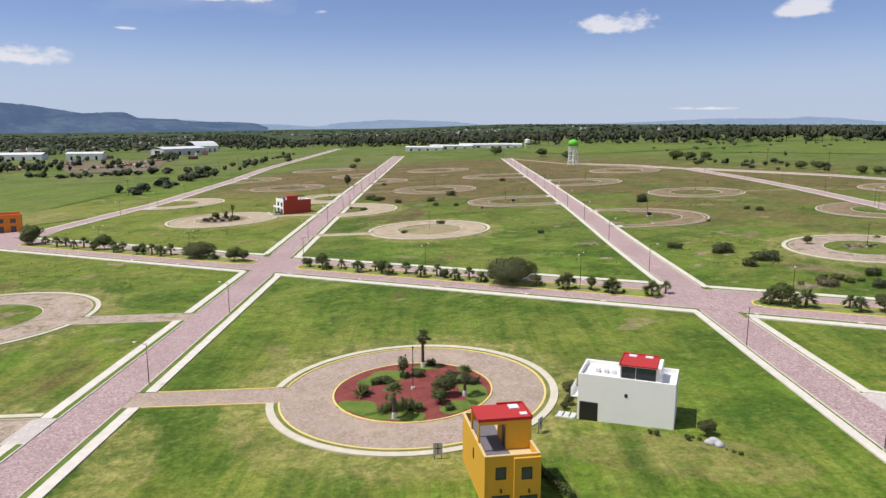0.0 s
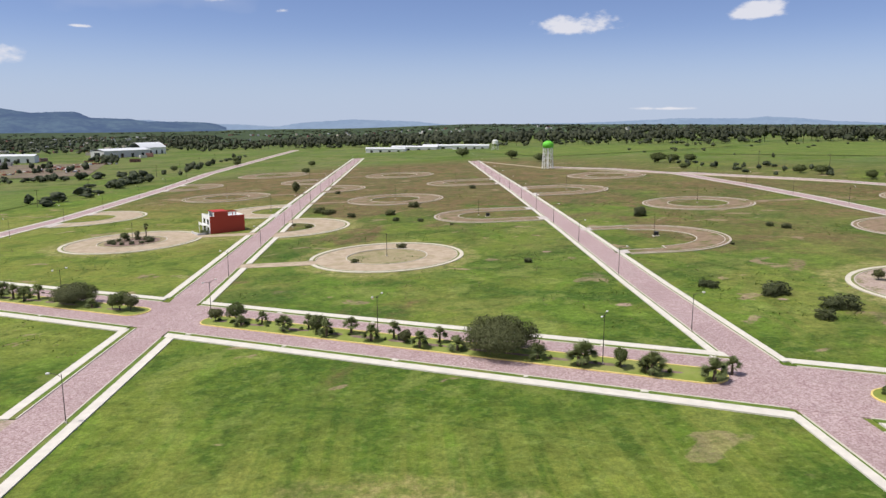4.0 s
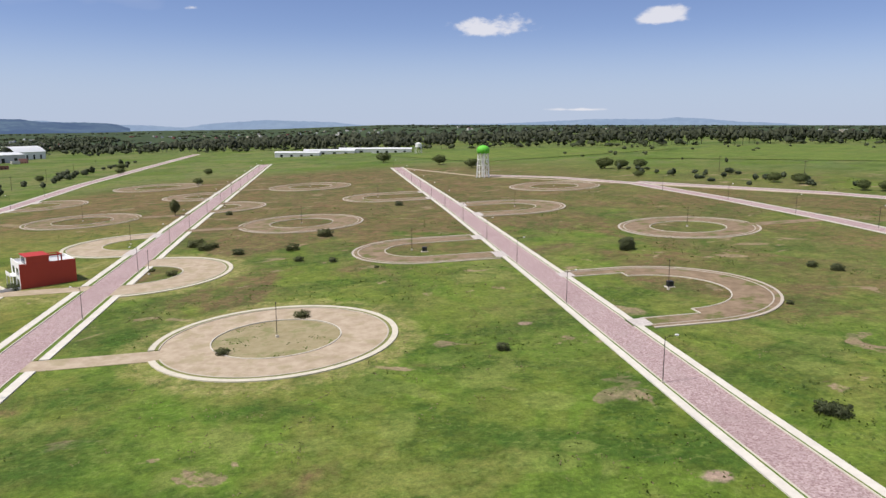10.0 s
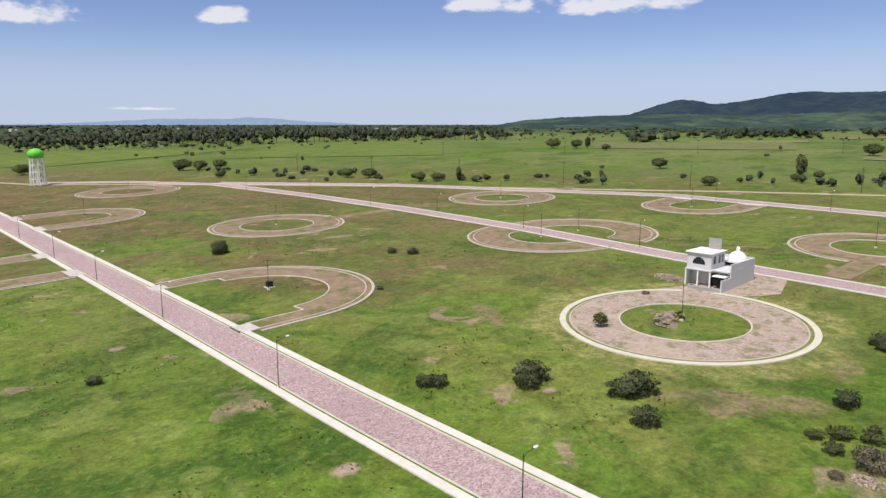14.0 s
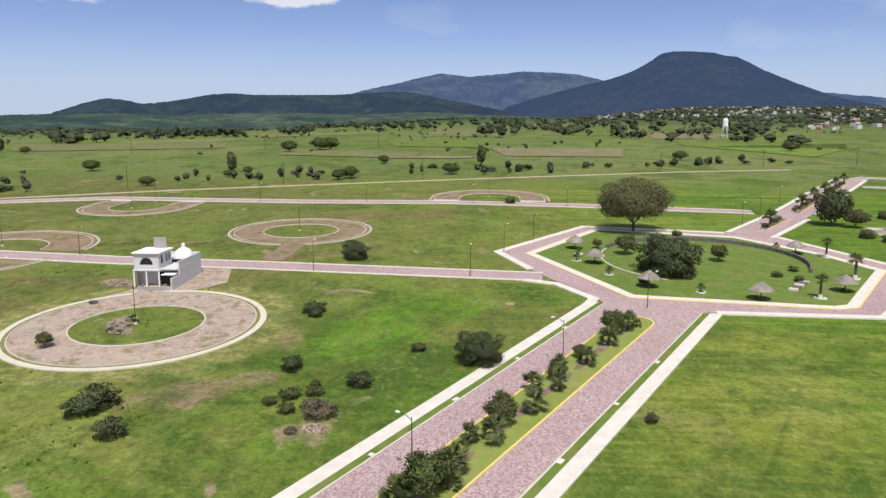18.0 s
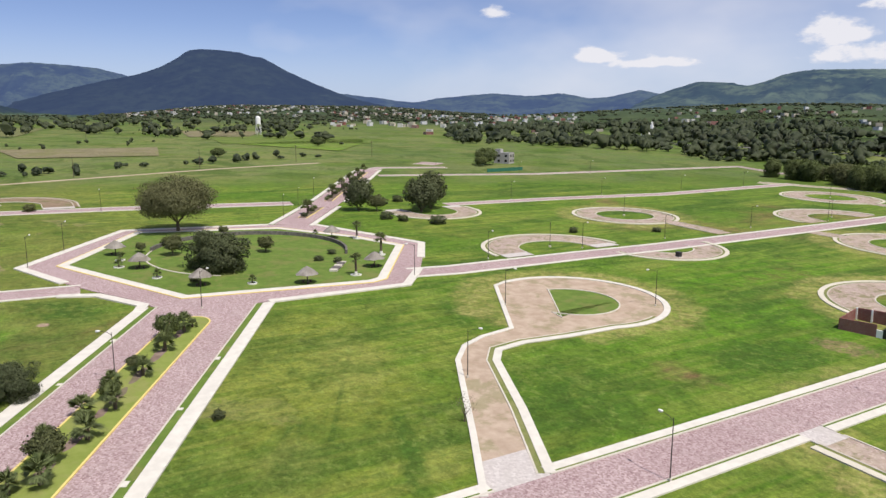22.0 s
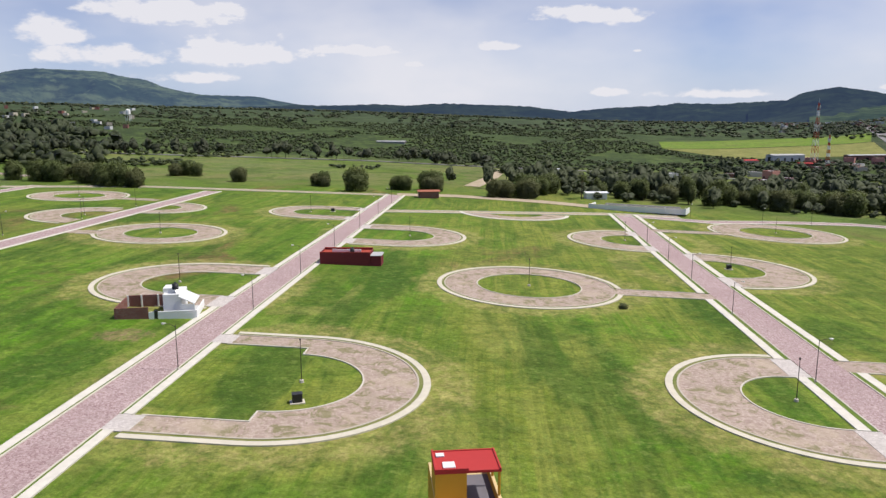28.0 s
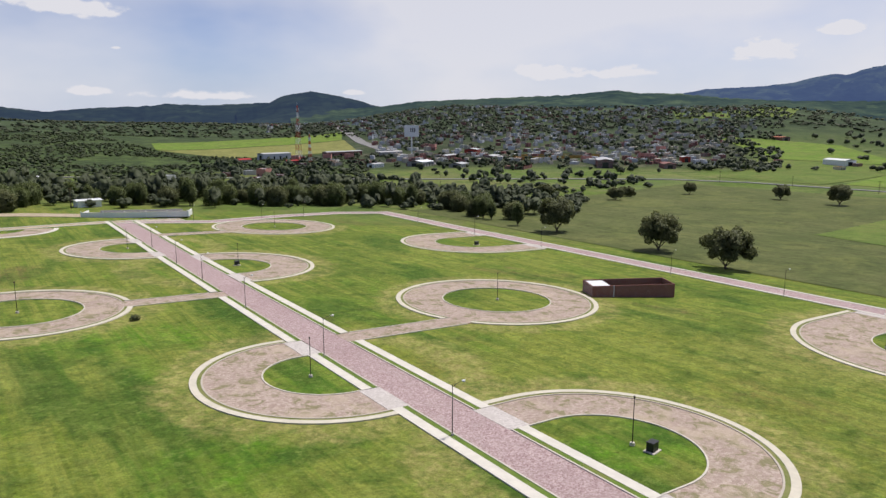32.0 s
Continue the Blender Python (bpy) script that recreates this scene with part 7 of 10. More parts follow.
def ring_wall(w, d, z0, z1, t=0.18):
    """Four thin walls round a rectangle w by d."""
    return [(0, w, 0, t, z0, z1), (0, w, d - t, d, z0, z1), (0, t, t, d - t, z0, z1), (w - t, w, t, d - t, z0, z1)]


def water_tank(x, y, z, r=0.55, h=1.1, label="black plastic water tank on a roof"):
    bm = bmesh.new()
    limb(bm, (0, 0, 0), (0, 0, h * 0.8), r, r, 14)
    limb(bm, (0, 0, h * 0.8), (0, 0, h), r, r * 0.35, 14)
    root = new("water_tank")
    part("body", bm, M_TANK, root, "", True)
    bm = bmesh.new()
    limb(bm, (0, 0, h), (0, 0, h + 0.08), r * 0.36, r * 0.33, 12)
    part("lid", bm, M_TANK, root)
    root.matrix_basis = Matrix.Translation((x, y, z))
    return tagged(root, label, "water tank")


# yellow house with a red roof over its terrace. Local x: width, y: depth from the garden front
M_CREAM_PAINT = plain("cream paint", (0.62, 0.47, 0.24), 0.8, 0, 0.1, 1.2)


def yellow_house():
    root = new("yellow_house")
    w, d, z1 = 5.3, 10.4, 5.2
    for side in ((0, 0.22, 0, d, -1.2, z1), (w - 0.22, w, 0, d, -1.2, z1), (0.22, w - 0.22, d - 0.22, d, -1.2, z1), (0.22, w - 0.22, 0, 0.22, -1.2, z1)):
        block("wall", root, M_YELLOW, side)
    block("bay", root, M_YELLOW, (2.75, 5.32, -0.3, -0.004, -1.2, 5.0), label="shallow projecting bay")
    block("parapet_cap", root, M_CREAM_PAINT, *[(a, b, c, e, z1, z1 + 0.06) for a, b, c, e in ((-0.03, 0.25, 0, d), (w - 0.25, w + 0.03, 0, d), (0.25, w - 0.25, d - 0.25, d + 0.03), (0.25, w - 0.25, -0.03, 0.25))], label="cream parapet coping")
    block("terrace_floor", root, M_TILE_FLOOR, (0.22, 3.0, 0.9, d - 0.22, 4.2, 4.36), label="dark grey terrace floor")
    block("terrace_floor", root, M_CREAM_PAINT, (3.0, w - 0.22, 0.22, d - 0.22, 4.2, 4.37), (0.22, 3.0, 0.22, 0.9, 4.2, 4.37), label="pale terrace floor")
    block("stair_tower", root, M_YELLOW, (2.75, w - 0.02, 2.9, 6.3, 4.37, 7.35), label="stair tower on the roof terrace")
    block("roof", root, M_RED, (-0.02, w + 0.02, 2.75, 6.35, 7.36, 7.6), label="flat red roof over the terrace")
    block("parapet", root, M_RED, (-0.02, 0.14, 2.75, 6.35, 7.6, 7.72), (w - 0.14, w + 0.02, 2.75, 6.35, 7.6, 7.8), (2.6, w - 0.14, 6.2, 6.35, 7.6, 7.8), (0.14, w - 0.14, 2.75, 2.88, 7.6, 7.68), label="low red roof edge")
    block("post", root, M_YELLOW, (0.02, 0.22, 2.85, 3.05, z1 + 0.06, 7.36))
    block("post", root, M_YELLOW, (0.02, 0.22, 6.05, 6.25, z1 + 0.06, 7.36))
    block("beam", root, M_YELLOW, (0.22, 2.75, 2.85, 3.0, 7.0, 7.36))
    sk = block("skylight", root, M_SKYLIGHT, (3.6, 4.6, 4.9, 5.9, 7.6, 7.72), label="pale skylight dome")
    sk = block("skylight", root, M_SKYLIGHT, (4.3, 5.0, 3.3, 3.9, 7.6, 7.72), label="pale skylight dome")
    block("door", root, M_FRAME, (2.71, 2.75, 3.4, 4.4, 4.37, 6.5), label="dark terrace door")
    for x0 in (1.05, 3.45):
        window(root, x0, x0 + 1.0, 2.9, 4.1, -0.01 if x0 < 2 else -0.31)
    for x0, x1 in ((0.7, 2.4), (3.3, 5.0)):
        window(root, x0, x1, -0.9, 1.3, -0.01 if x0 < 2 else -0.31, name="patio_door")
    for x in (1.5, 4.1):
        block("wall_lamp", root, M_FRAME, (x, x + 0.14, -0.2 if x < 2 else -0.5, -0.004 if x < 2 else -0.304, 1.6, 1.95))
    window_x(root, 4.6, 5.0, 2.8, 3.9, -0.01)
    return tagged(root, "ochre yellow house with red roof terrace beside the ring", "house")


place(yellow_house(), 4.05, 61.0, 9.5)


def white_house():
    root = new("white_house")
    w, d, z1 = 11.0, 5.6, 5.75
    for side in ((0, w, 0, 0.22, -0.4, z1), (0, w, d - 0.22, d, -0.4, z1), (0, 0.22, 0.22, d - 0.22, -0.4, z1), (w - 0.22, w, 0.22, d - 0.22, -0.4, z1)):
        block("wall", root, M_WHITE, side)
    block("roof_slab", root, M_WHITE, (0.22, w - 0.22, 0.22, d - 0.22, 5.0, 5.15), label="white flat roof")
    block("stair_tower", root, M_WHITE, (4.6, 9.3, 0.9, 4.6, 5.15, 7.1), label="white roof room")
    block("roof", root, M_RED, (4.55, 8.8, 0.5, 4.7, 7.1, 7.28), label="red roof of the stair room")
    block("parapet", root, M_RED, (4.55, 8.8, 4.55, 4.7, 7.28, 7.45), (4.55, 4.67, 0.5, 4.55, 7.28, 7.4), label="low red roof edge")
    block("skylight", root, M_SKYLIGHT, (5.3, 6.2, 3.6, 4.3, 7.28, 7.4), label="pale skylight")
    block("skylight", root, M_SKYLIGHT, (7.2, 8.1, 3.7, 4.3, 7.28, 7.4), label="pale skylight")
    window(root, 4.8, 6.4, 5.5, 6.9, 0.89, name="window")
    window(root, 6.5, 8.7, 5.4, 6.9, 0.89, name="patio_door")
    block("garage_screen", root, M_FRAME, (0.25, 2.4, -0.03, -0.004, 0.0, 2.35), label="dark blue-grey garage opening")
    window(root, 5.4, 5.75, 3.5, 3.9, -0.01, mullion=False)
    block("balcony", root, M_WHITE, (-0.9, -0.01, 0.3, 3.6, 2.6, 2.75), (-0.9, -0.82, 0.3, 3.6, 2.75, 3.7), label="white balcony")
    for x in (1.6, 2.6, 3.5):
        block("vent", root, M_GREY_PLASTER, (x, x + 0.5, 2.6, 3.3, 5.15, 5.6), label="small rooftop box")
    block("terrace", root, M_WHITE, (w + 0.02, w + 2.6, 0.6, d + 1.5, -0.35, 0.14), label="pale paved back terrace")
    block("planter", root, M_WHITE, (-2.6, -0.4, -0.12, 0.0, -0.3, 0.16), label="low grey garden edge")
    for i in range(3):
        block("paver", root, M_GREY_PLASTER, (-2.5 + i * 0.8, -1.9 + i * 0.8, 0.2, 1.6, -0.3, 0.06 + 0.02 * i), label="pale paving slab")
    return tagged(root, "white two-storey house with a red rooftop room", "house")


place(white_house(), 16.2, 80.4, -21.2)


def beside_white(x, y):
    """A place in the white house's own axes."""
    a = radians(-21.2)
    return 16.2 + x * math.cos(a) - y * math.sin(a), 80.4 + x * math.sin(a) + y * math.cos(a)


for x, y, s2 in ((14.6, -0.4, 0.6), (12.6, -2.2, 0.22), (8.6, -1.8, 0.2), (9.3, -2.0, 0.22), (13.8, 1.6, 0.25)):
    round_olive.at(*beside_white(x, y), s2, 0, "thin young tree in the lawn beside the white house")
for i in range(9):
    shrub.at(*beside_white(12.4 + i * 0.7, -1.0 - 0.4 * i), 0.22 + 0.1 * (i % 3), 0, "small border shrub along a lawn edge")


def boulder(seed):
    rg = random.Random(seed)
    bm = bmesh.new()
    bmesh.ops.create_icosphere(bm, subdivisions=2, radius=0.5)
    for v in bm.verts:
        v.co = Vector((v.co.x * 1.4, v.co.y, v.co.z * 0.8)) * (1 + 0.35 * noise.noise(v.co * 2.2 + Vector((seed, 0, 0))))
    return tagged(part("boulder", bm, M_ROOF_GREY, None, "", True), "grey garden boulder in the lawn", "stone", "garden boulders")


for k, (x, y) in enumerate(((15.0, -2.4), (15.9, -2.6), (15.4, -1.8))):
    px, py = beside_white(x, y)
    boulder(k).matrix_basis = Matrix.Translation((px, py, gz(px, py) + 0.15)) @ Matrix.Rotation(k * 1.3, 4, "Z")


def red_house():
    """Narrow house: blank red side wall towards -y, white front towards -x, roof terrace with a room."""
    root = new("red_house")
    w, d, z1 = 11.4, 8.0, 6.4
    block("side_wall", root, M_RED_WALL, (0, w, 0, 0.25, -0.4, z1), label="blank brick-red side wall")
    block("parapet", root, M_RED_WALL, (1.5, 6.0, 0.01, 0.27, z1, 8.2), (6.0, 8.7, 0.01, 0.27, 7.8, 8.2), (8.45, 8.7, 0.01, 0.27, z1, 7.8), label="stepped red parapet with an opening")
    block("front_wall", root, M_WHITE, (0, 0.22, 0.25, d, -0.4, 6.7), label="white plastered front")
    block("wall", root, M_WHITE, (0.22, w, d - 0.22, d, -0.4, z1), (w - 0.22, w, 0.25, d - 0.22, -0.4, z1), label="white back walls")
    block("roof_slab", root, M_GREY_PLASTER, (0.22, w - 0.22, 0.25, d - 0.22, 5.6, 5.75), label="grey flat roof")
    block("roof_room", root, M_WHITE, (1.5, 6.0, 0.6, 5.6, 5.75, 8.0), label="white roof room")
    block("roof", root, M_RED, (1.3, 6.2, 0.4, 5.8, 8.0, 8.15), label="red roof slab")
    block("pergola", root, M_RED, (6.2, 8.7, 0.3, 0.5, 7.85, 8.05), (6.2, 8.7, 3.0, 3.2, 7.85, 8.05), (8.5, 8.7, 0.5, 3.0, 7.85, 8.05), (8.5, 8.7, 3.0, 3.2, 5.75, 7.85), label="red terrace pergola")
    block("terrace_glass", root, M_GLASS, (1.44, 1.49, 1.4, 4.8, 6.0, 7.7), label="dark terrace glazing")
    for y0, z0, z in ((1.0, 3.4, 5.2), (4.6, 3.4, 5.2), (1.0, 0.2, 2.3), (4.6, 0.2, 2.4)):
        window_x(root, y0, y0 + 1.9, z0, z, -0.01)
    block("balcony", root, M_WHITE, (-1.3, -0.01, 3.6, 7.6, 2.7, 2.85), (-1.3, -1.2, 3.6, 7.6, 2.85, 3.7), label="white front balcony")
    for y in (3.65, 7.4):
        block("post", root, M_WHITE, (-1.25, -1.08, y, y + 0.15, -0.3, 2.7))
    block("garden_wall", root, M_GREY_PLASTER, (-4.2, -0.1, 0.0, 0.15, -0.4, 0.7), (-4.2, -4.05, 0.15, 6.0, -0.4, 0.7), label="low front garden wall")
    return tagged(root, "narrow house with a blank red side wall", "house")


ob = place(red_house(), -64.3, 288.0, 32)
ob.matrix_basis = ob.matrix_basis @ Matrix.Diagonal((1.03, 1.12, 0.9, 1))
for k, (x, y, s2) in enumerate(((-66.4, 288.6, 0.7), (-67.4, 290.6, 0.6), (-65.6, 287.9, 0.6))):
    bush.at(x, y, s2, 0, "dark shrub before a white house front")


def grey_house():
    """Half-finished grey house with a small white dome; local x runs away from the forecourt."""
    root = new("grey_house")
    w, d = 13.8, 8.4
    block("side_wall", root, M_GREY_PLASTER, (0, w, 0, 0.22, -0.5, 2.4), (3.6, w, 0.0, 0.21, 2.4, 4.4), label="long plastered side wall")
    block("wall", root, M_GREY_PLASTER, (w - 0.22, w, 0.22, d, -0.5, 4.4), (3.4, w - 0.22, d - 0.22, d, -0.5, 4.4), (4.6, 4.8, 4.4, d - 0.22, -0.5, 3.3), (4.6, 4.8, 0.22, 4.4, 2.7, 3.4), label="grey plastered walls")
    block("floor_slab", root, M_GREY_PLASTER, (3.2, w - 0.22, 0.22, d - 0.22, 3.3, 3.5), (2.2, 4.6, 3.2, d, 3.2, 3.45), label="pale concrete first-floor slab")
    # near-black sheet added in place of the porch's inner shade
    block("ground_room", root, M_DARK, (5.0, 5.05, 0.4, d - 0.4, 0.0, 2.7), label="near-black sheet painted for the shade inside the porch")
    for y in (3.3, 5.7, 8.1):
        block("column", root, M_WHITE, (2.3, 2.55, y, y + 0.25, -0.4, 3.2))
    up = block("upper_room", root, M_GREY_PLASTER, (3.0, 8.6, 3.6, 3.82, 3.5, 6.4), (3.0, 8.6, d - 0.22, d - 0.0, 3.5, 6.4), (8.4, 8.6, 3.82, d - 0.22, 3.5, 6.4), (3.0, 3.2, 3.82, d - 0.22, 3.5, 6.4), label="grey upper room")
    bm = bmesh.new()
    ring = [bm.verts.new((2.97, 6.0 + 1.25 * math.cos(t), 4.3 + 1.35 * math.sin(t))) for t in np.linspace(0, math.pi, 14)]
    bm.faces.new(ring)
    part("arched_window", bm, M_DARK, up, "dark arched window")
    block("roof", root, M_WHITE, (2.6, 8.9, 3.3, d + 0.2, 6.4, 6.6), label="pale upper roof slab")
    block("tank_screen", root, M_BLOCK, (8.0, 8.2, 4.2, 6.7, 6.6, 8.7), label="tall grey rooftop screen wall")
    for x0 in (4.0, 6.0, 7.2):
        window(root, x0, x0 + 0.7, 4.4, 5.9, 3.59, mullion=False)
    bm = bmesh.new()
    prof = [(1.75, 0), (1.72, 0.35), (1.55, 0.9), (1.15, 1.4), (0.6, 1.7), (0.38, 1.75)]
    rings = []
    for r, z in prof:
        rings.append([bm.verts.new((11.4 + r * math.cos(2 * math.pi * i / 20), 2.4 + r * math.sin(2 * math.pi * i / 20), 4.4 + z)) for i in range(20)])
    for a, b in zip(rings[:-1], rings[1:]):
        for i in range(20):
            bm.faces.new((a[i], a[(i + 1) % 20], b[(i + 1) % 20], b[i]))
    bm.faces.new(rings[-1])
    dome = part("dome", bm, M_WHITE, root, "small white dome with a lantern", True)
    bm = bmesh.new()
    limb(bm, (11.4, 2.4, 6.1), (11.4, 2.4, 6.75), 0.36, 0.34, 10)
    limb(bm, (11.4, 2.4, 6.75), (11.4, 2.4, 7.1), 0.42, 0.06, 10)
    part("dome_lantern", bm, M_WHITE, dome)
    block("roof_slab", root, M_GREY_PLASTER, (9.0, w - 0.22, 0.22, d - 0.22, 4.2, 4.4), label="grey flat roof")
    block("parapet", root, M_GREY_PLASTER, (3.6, w, 0.0, 0.2, 4.4, 4.9), (w - 0.2, w, 0.2, d, 4.4, 4.9), label="low grey parapet")
    for x in (5.0, 6.0, 7.0, 8.0):
        block("vent_hole", root, M_WHITE, (x, x + 0.35, -0.02, 0.24, 3.55, 3.75), label="pale vent block")
    block("lean_to", root, M_WHITE, (2.0, 5.4, 0.4, 2.9, 2.5, 2.62), label="white sheet roof of a lean-to")
    block("lean_to_wall", root, M_FRAME, (4.2, 4.4, 0.4, 2.9, -0.3, 2.5), label="dark lean-to wall")
    block("front_fence", root, M_BLOCK, (0.0, 0.22, 0.25, 6.6, -0.5, 0.75), (0.22, 2.3, 6.4, 6.6, -0.5, 0.75), label="low grey block wall before the porch")
    block("porch_floor", root, M_GREY_PLASTER, (0.22, 4.6, 0.25, d - 0.3, -0.4, 0.05), label="grey porch floor")
    return tagged(root, "half-finished grey house with arched window and dome", "house")


place(grey_house(), 126.0, 180.2, 1.5)


def brick_yard_house():
    """Walled brick yard with a white front building; local x along the wall that faces the street end."""
    root = new("brick_yard_house")
    w, d = 13.0, 8.4
    block("yard_wall", root, M_BRICK, (0, 5.4, 0, 0.18, -0.5, 2.1), (0, 0.18, 0.18, d, -0.5, 2.1), (0.18, 8.2, d - 0.18, d, -0.5, 2.3), label="bare brick yard wall")
    for x in (0.3, 2.6, 5.4, 7.9):
        block("pillar", root, M_WHITE, (x - 0.14, x + 0.14, d - 0.36, d - 0.19, -0.3, 2.35))
    block("front_wall", root, M_WHITE, (5.4, w + 0.2, -0.02, 0.2, -0.5, 1.25), (w, w + 0.2, 0.2, d, -0.5, 1.1), label="white garden wall")
    block("room", root, M_WHITE, (7.4, 10.4, 2.2, d - 0.3, -0.5, 3.6), label="white house block")
    block("upper_room", root, M_WHITE, (7.2, 9.2, 3.6, 6.4, 3.6, 4.4), label="low rooftop room")
    bm = bmesh.new()
    pts = [(w - 0.2, 0.6, 2.3), (10.2, 0.6, 3.6), (10.2, 6.2, 3.6), (w - 0.2, 6.2, 2.3)]
    top = [bm.verts.new(p) for p in pts]
    low = [bm.verts.new((p[0], p[1], p[2] - 0.12)) for p in pts]
    bm.faces.new(top)
    bm.faces.new(low[::-1])
    for i in range(4):
        bm.faces.new((top[i], low[i], low[(i + 1) % 4], top[(i + 1) % 4]))
    part("lean_to_roof", bm, M_TIN, root, "white sloping sheet roof")
    block("side_wall", root, M_WHITE, (10.4, w - 0.2, 0.62, 0.8, -0.5, 2.2), label="white wall under the sloping roof")
    block("yard_floor", root, M_GREY_PLASTER, (0.2, w, 0.2, d - 0.2, -0.3, 0.02), label="grey yard floor")
    block("door", root, M_MAROON, (7.37, 7.4, 3.4, 4.3, 0.0, 2.1))
    block("gate", root, M_FRAME, (6.3, 6.9, -0.03, 0.21, -0.2, 1.5), label="dark yard gate")
    return tagged(root, "white house in a brick-walled yard beside the street", "house")


ob = brick_yard_house()
ob.matrix_basis = Matrix.Translation((66.3, 8.8, gz(60, 6))) @ Matrix.Rotation(radians(194.0), 4, "Z")
water_tank(58.0, 3.4, gz(58, 3.4) + 4.4)


def maroon_house():
    root = new("maroon_house")
    w, d = 12.0, 6.0
    block("wall", root, M_MAROON, *ring_wall(w, d, -0.6, 3.0), label="maroon painted walls")
    block("parapet", root, M_RED_WALL, (0, w, -0.02, 0.1, 3.0, 3.12), (0, w, d - 0.2, d + 0.02, 3.0, 3.25), label="red parapet edge")
    block("roof_slab", root, M_RED_WALL, (0.18, w - 0.18, 0.18, d - 0.18, 2.5, 2.66), label="red flat roof behind the parapet")
    block("annex", root, M_MAROON, (w + 0.01, w + 2.6, 0.2, d - 1.2, -0.6, 2.2), label="lower maroon annex")
    block("annex_roof", root, M_ROOF_GREY, (w, w + 2.8, 0.0, d - 1.0, 2.2, 2.34), label="grey sheet roof")
    block("beam", root, M_WHITE, (2.5, 9.5, 2.6, 2.8, 2.66, 3.3), label="white roof beam")
    return tagged(root, "long low maroon house beside the street", "house")


ob = maroon_house()
ob.matrix_basis = Matrix.Translation((44.3, -44.6, gz(38, -46))) @ Matrix.Rotation(radians(180 + 1.5), 4, "Z")
water_tank(37.0, -47.6, gz(37, -47) + 2.66)


def brick_shell():
    root = new("brick_shell")
    w, d = 19.6, 7.0
    block("wall", root, M_BRICK, *ring_wall(w, d, -0.5, 2.7, 0.2), label="bare brick walls without a roof")
    block("ring_beam", root, M_BRICK, *[(a, b, c, e, 2.7, 2.85) for a, b, c, e, _, _ in ring_wall(w + 0.04, d + 0.04, 0, 1, 0.24)], label="brick ring beam")
    block("roof", root, M_TIN, (0.2, 4.6, 0.2, d - 0.2, 2.45, 2.6), label="pale sheet roof over one room")
    block("column", root, M_GREY_PLASTER, (5.0, 5.2, -0.04, 0.22, -0.4, 2.9))
    return tagged(root, "roofless bare brick house shell beside a loop", "house")


ob = brick_shell()
ob.matrix_basis = Matrix.Translation((-117.1, 3.6, gz(-122, 8))) @ Matrix.Rotation(radians(152.0), 4, "Z") @ Matrix.Translation((0, -7.0, 0))


def orange_house():
    root = new("orange_house")
    block("wall", root, M_ORANGE, *ring_wall(13, 9, -0.5, 6.2, 0.25), label="orange plastered walls")
    block("roof_slab", root, M_RED, (0.25, 12.75, 0.25, 8.75, 5.4, 5.6), label="red flat roof")
    for x in (1.5, 5.5, 9.5):
        window(root, x, x + 1.8, 3.5, 4.9, -0.01)
        window(root, x, x + 1.8, 0.3, 2.4, -0.01, name="patio_door")
    return tagged(root, "orange two-storey house at the western gate", "house")


orange = place(orange_house(), -169.7, 260.1, 28.0)
orange.scale = (1.0, 1.0, 1.12)


def palapa():
    root = new("palapa")
    bm = bmesh.new()
    prof = [(2.15, 1.75), (1.6, 2.2), (0.9, 2.75), (0.12, 3.2)]
    rings = []
    rg = random.Random(5)
    for k, (r, z) in enumerate(prof):
        rings.append([bm.verts.new((r * (1 + (rg.uniform(-0.07, 0.07) if k == 0 else 0)) * math.cos(2 * math.pi * i / 18), r * math.sin(2 * math.pi * i / 18), z + (rg.uniform(-0.16, 0.05) if k == 0 else 0))) for i in range(18)])
    for a, b in zip(rings[:-1], rings[1:]):
        for i in range(18):
            bm.faces.new((a[i], a[(i + 1) % 18], b[(i + 1) % 18], b[i]))
    bm.faces.new(rings[-1])
    bm.faces.new(rings[0][::-1])
    part("thatch_roof", bm, M_THATCH, root, "conical grey thatch roof")
    bm = bmesh.new()
    limb(bm, (0, 0, -0.2), (0, 0, 2.2), 0.11, 0.09, 8)
    part("post", bm, M_BARK, root)
    for k in range(3):
        a = k * 2.09
        bm = bmesh.new()
        limb(bm, (0.8 * math.cos(a), 0.8 * math.sin(a), -0.1), (0.8 * math.cos(a), 0.8 * math.sin(a), 0.45), 0.22, 0.24, 8)
        part("stool", bm, M_BARK, root)
    return tagged(root, "thatched parasol hut on the park lawn", "hut", "park huts")


PAL = palapa()
for i, (x, y) in enumerate(((154.6, 100.4), (169.4, 103.2), (136.2, 92.6), (129.4, 74.6), (136.0, 57.6), (168.0, 54.2))):
    m = Matrix.Translation((x, y, gz(x, y) + 0.18))
    if i == 0:
        PAL.matrix_basis = m
    else:
        copy_thing(PAL, m @ Matrix.Rotation(i, 4, "Z"))
# rough stone steps down into the basin
steps = new("stone_steps")
for i in range(7):
    block("step", steps, M_STONE if i % 3 else M_KERB, (i * 1.3, i * 1.3 + 1.2, -0.8, 0.8, 0, 0.5 + 0.1 * (i % 2)), bevel=0.05)
tagged(steps, "rough pale stone steps at the basin edge", "steps")
steps.matrix_basis = Matrix.Translation((135.5, 67.0, gz(137, 66) + 0.05)) @ Matrix.Rotation(radians(-35), 4, "Z")


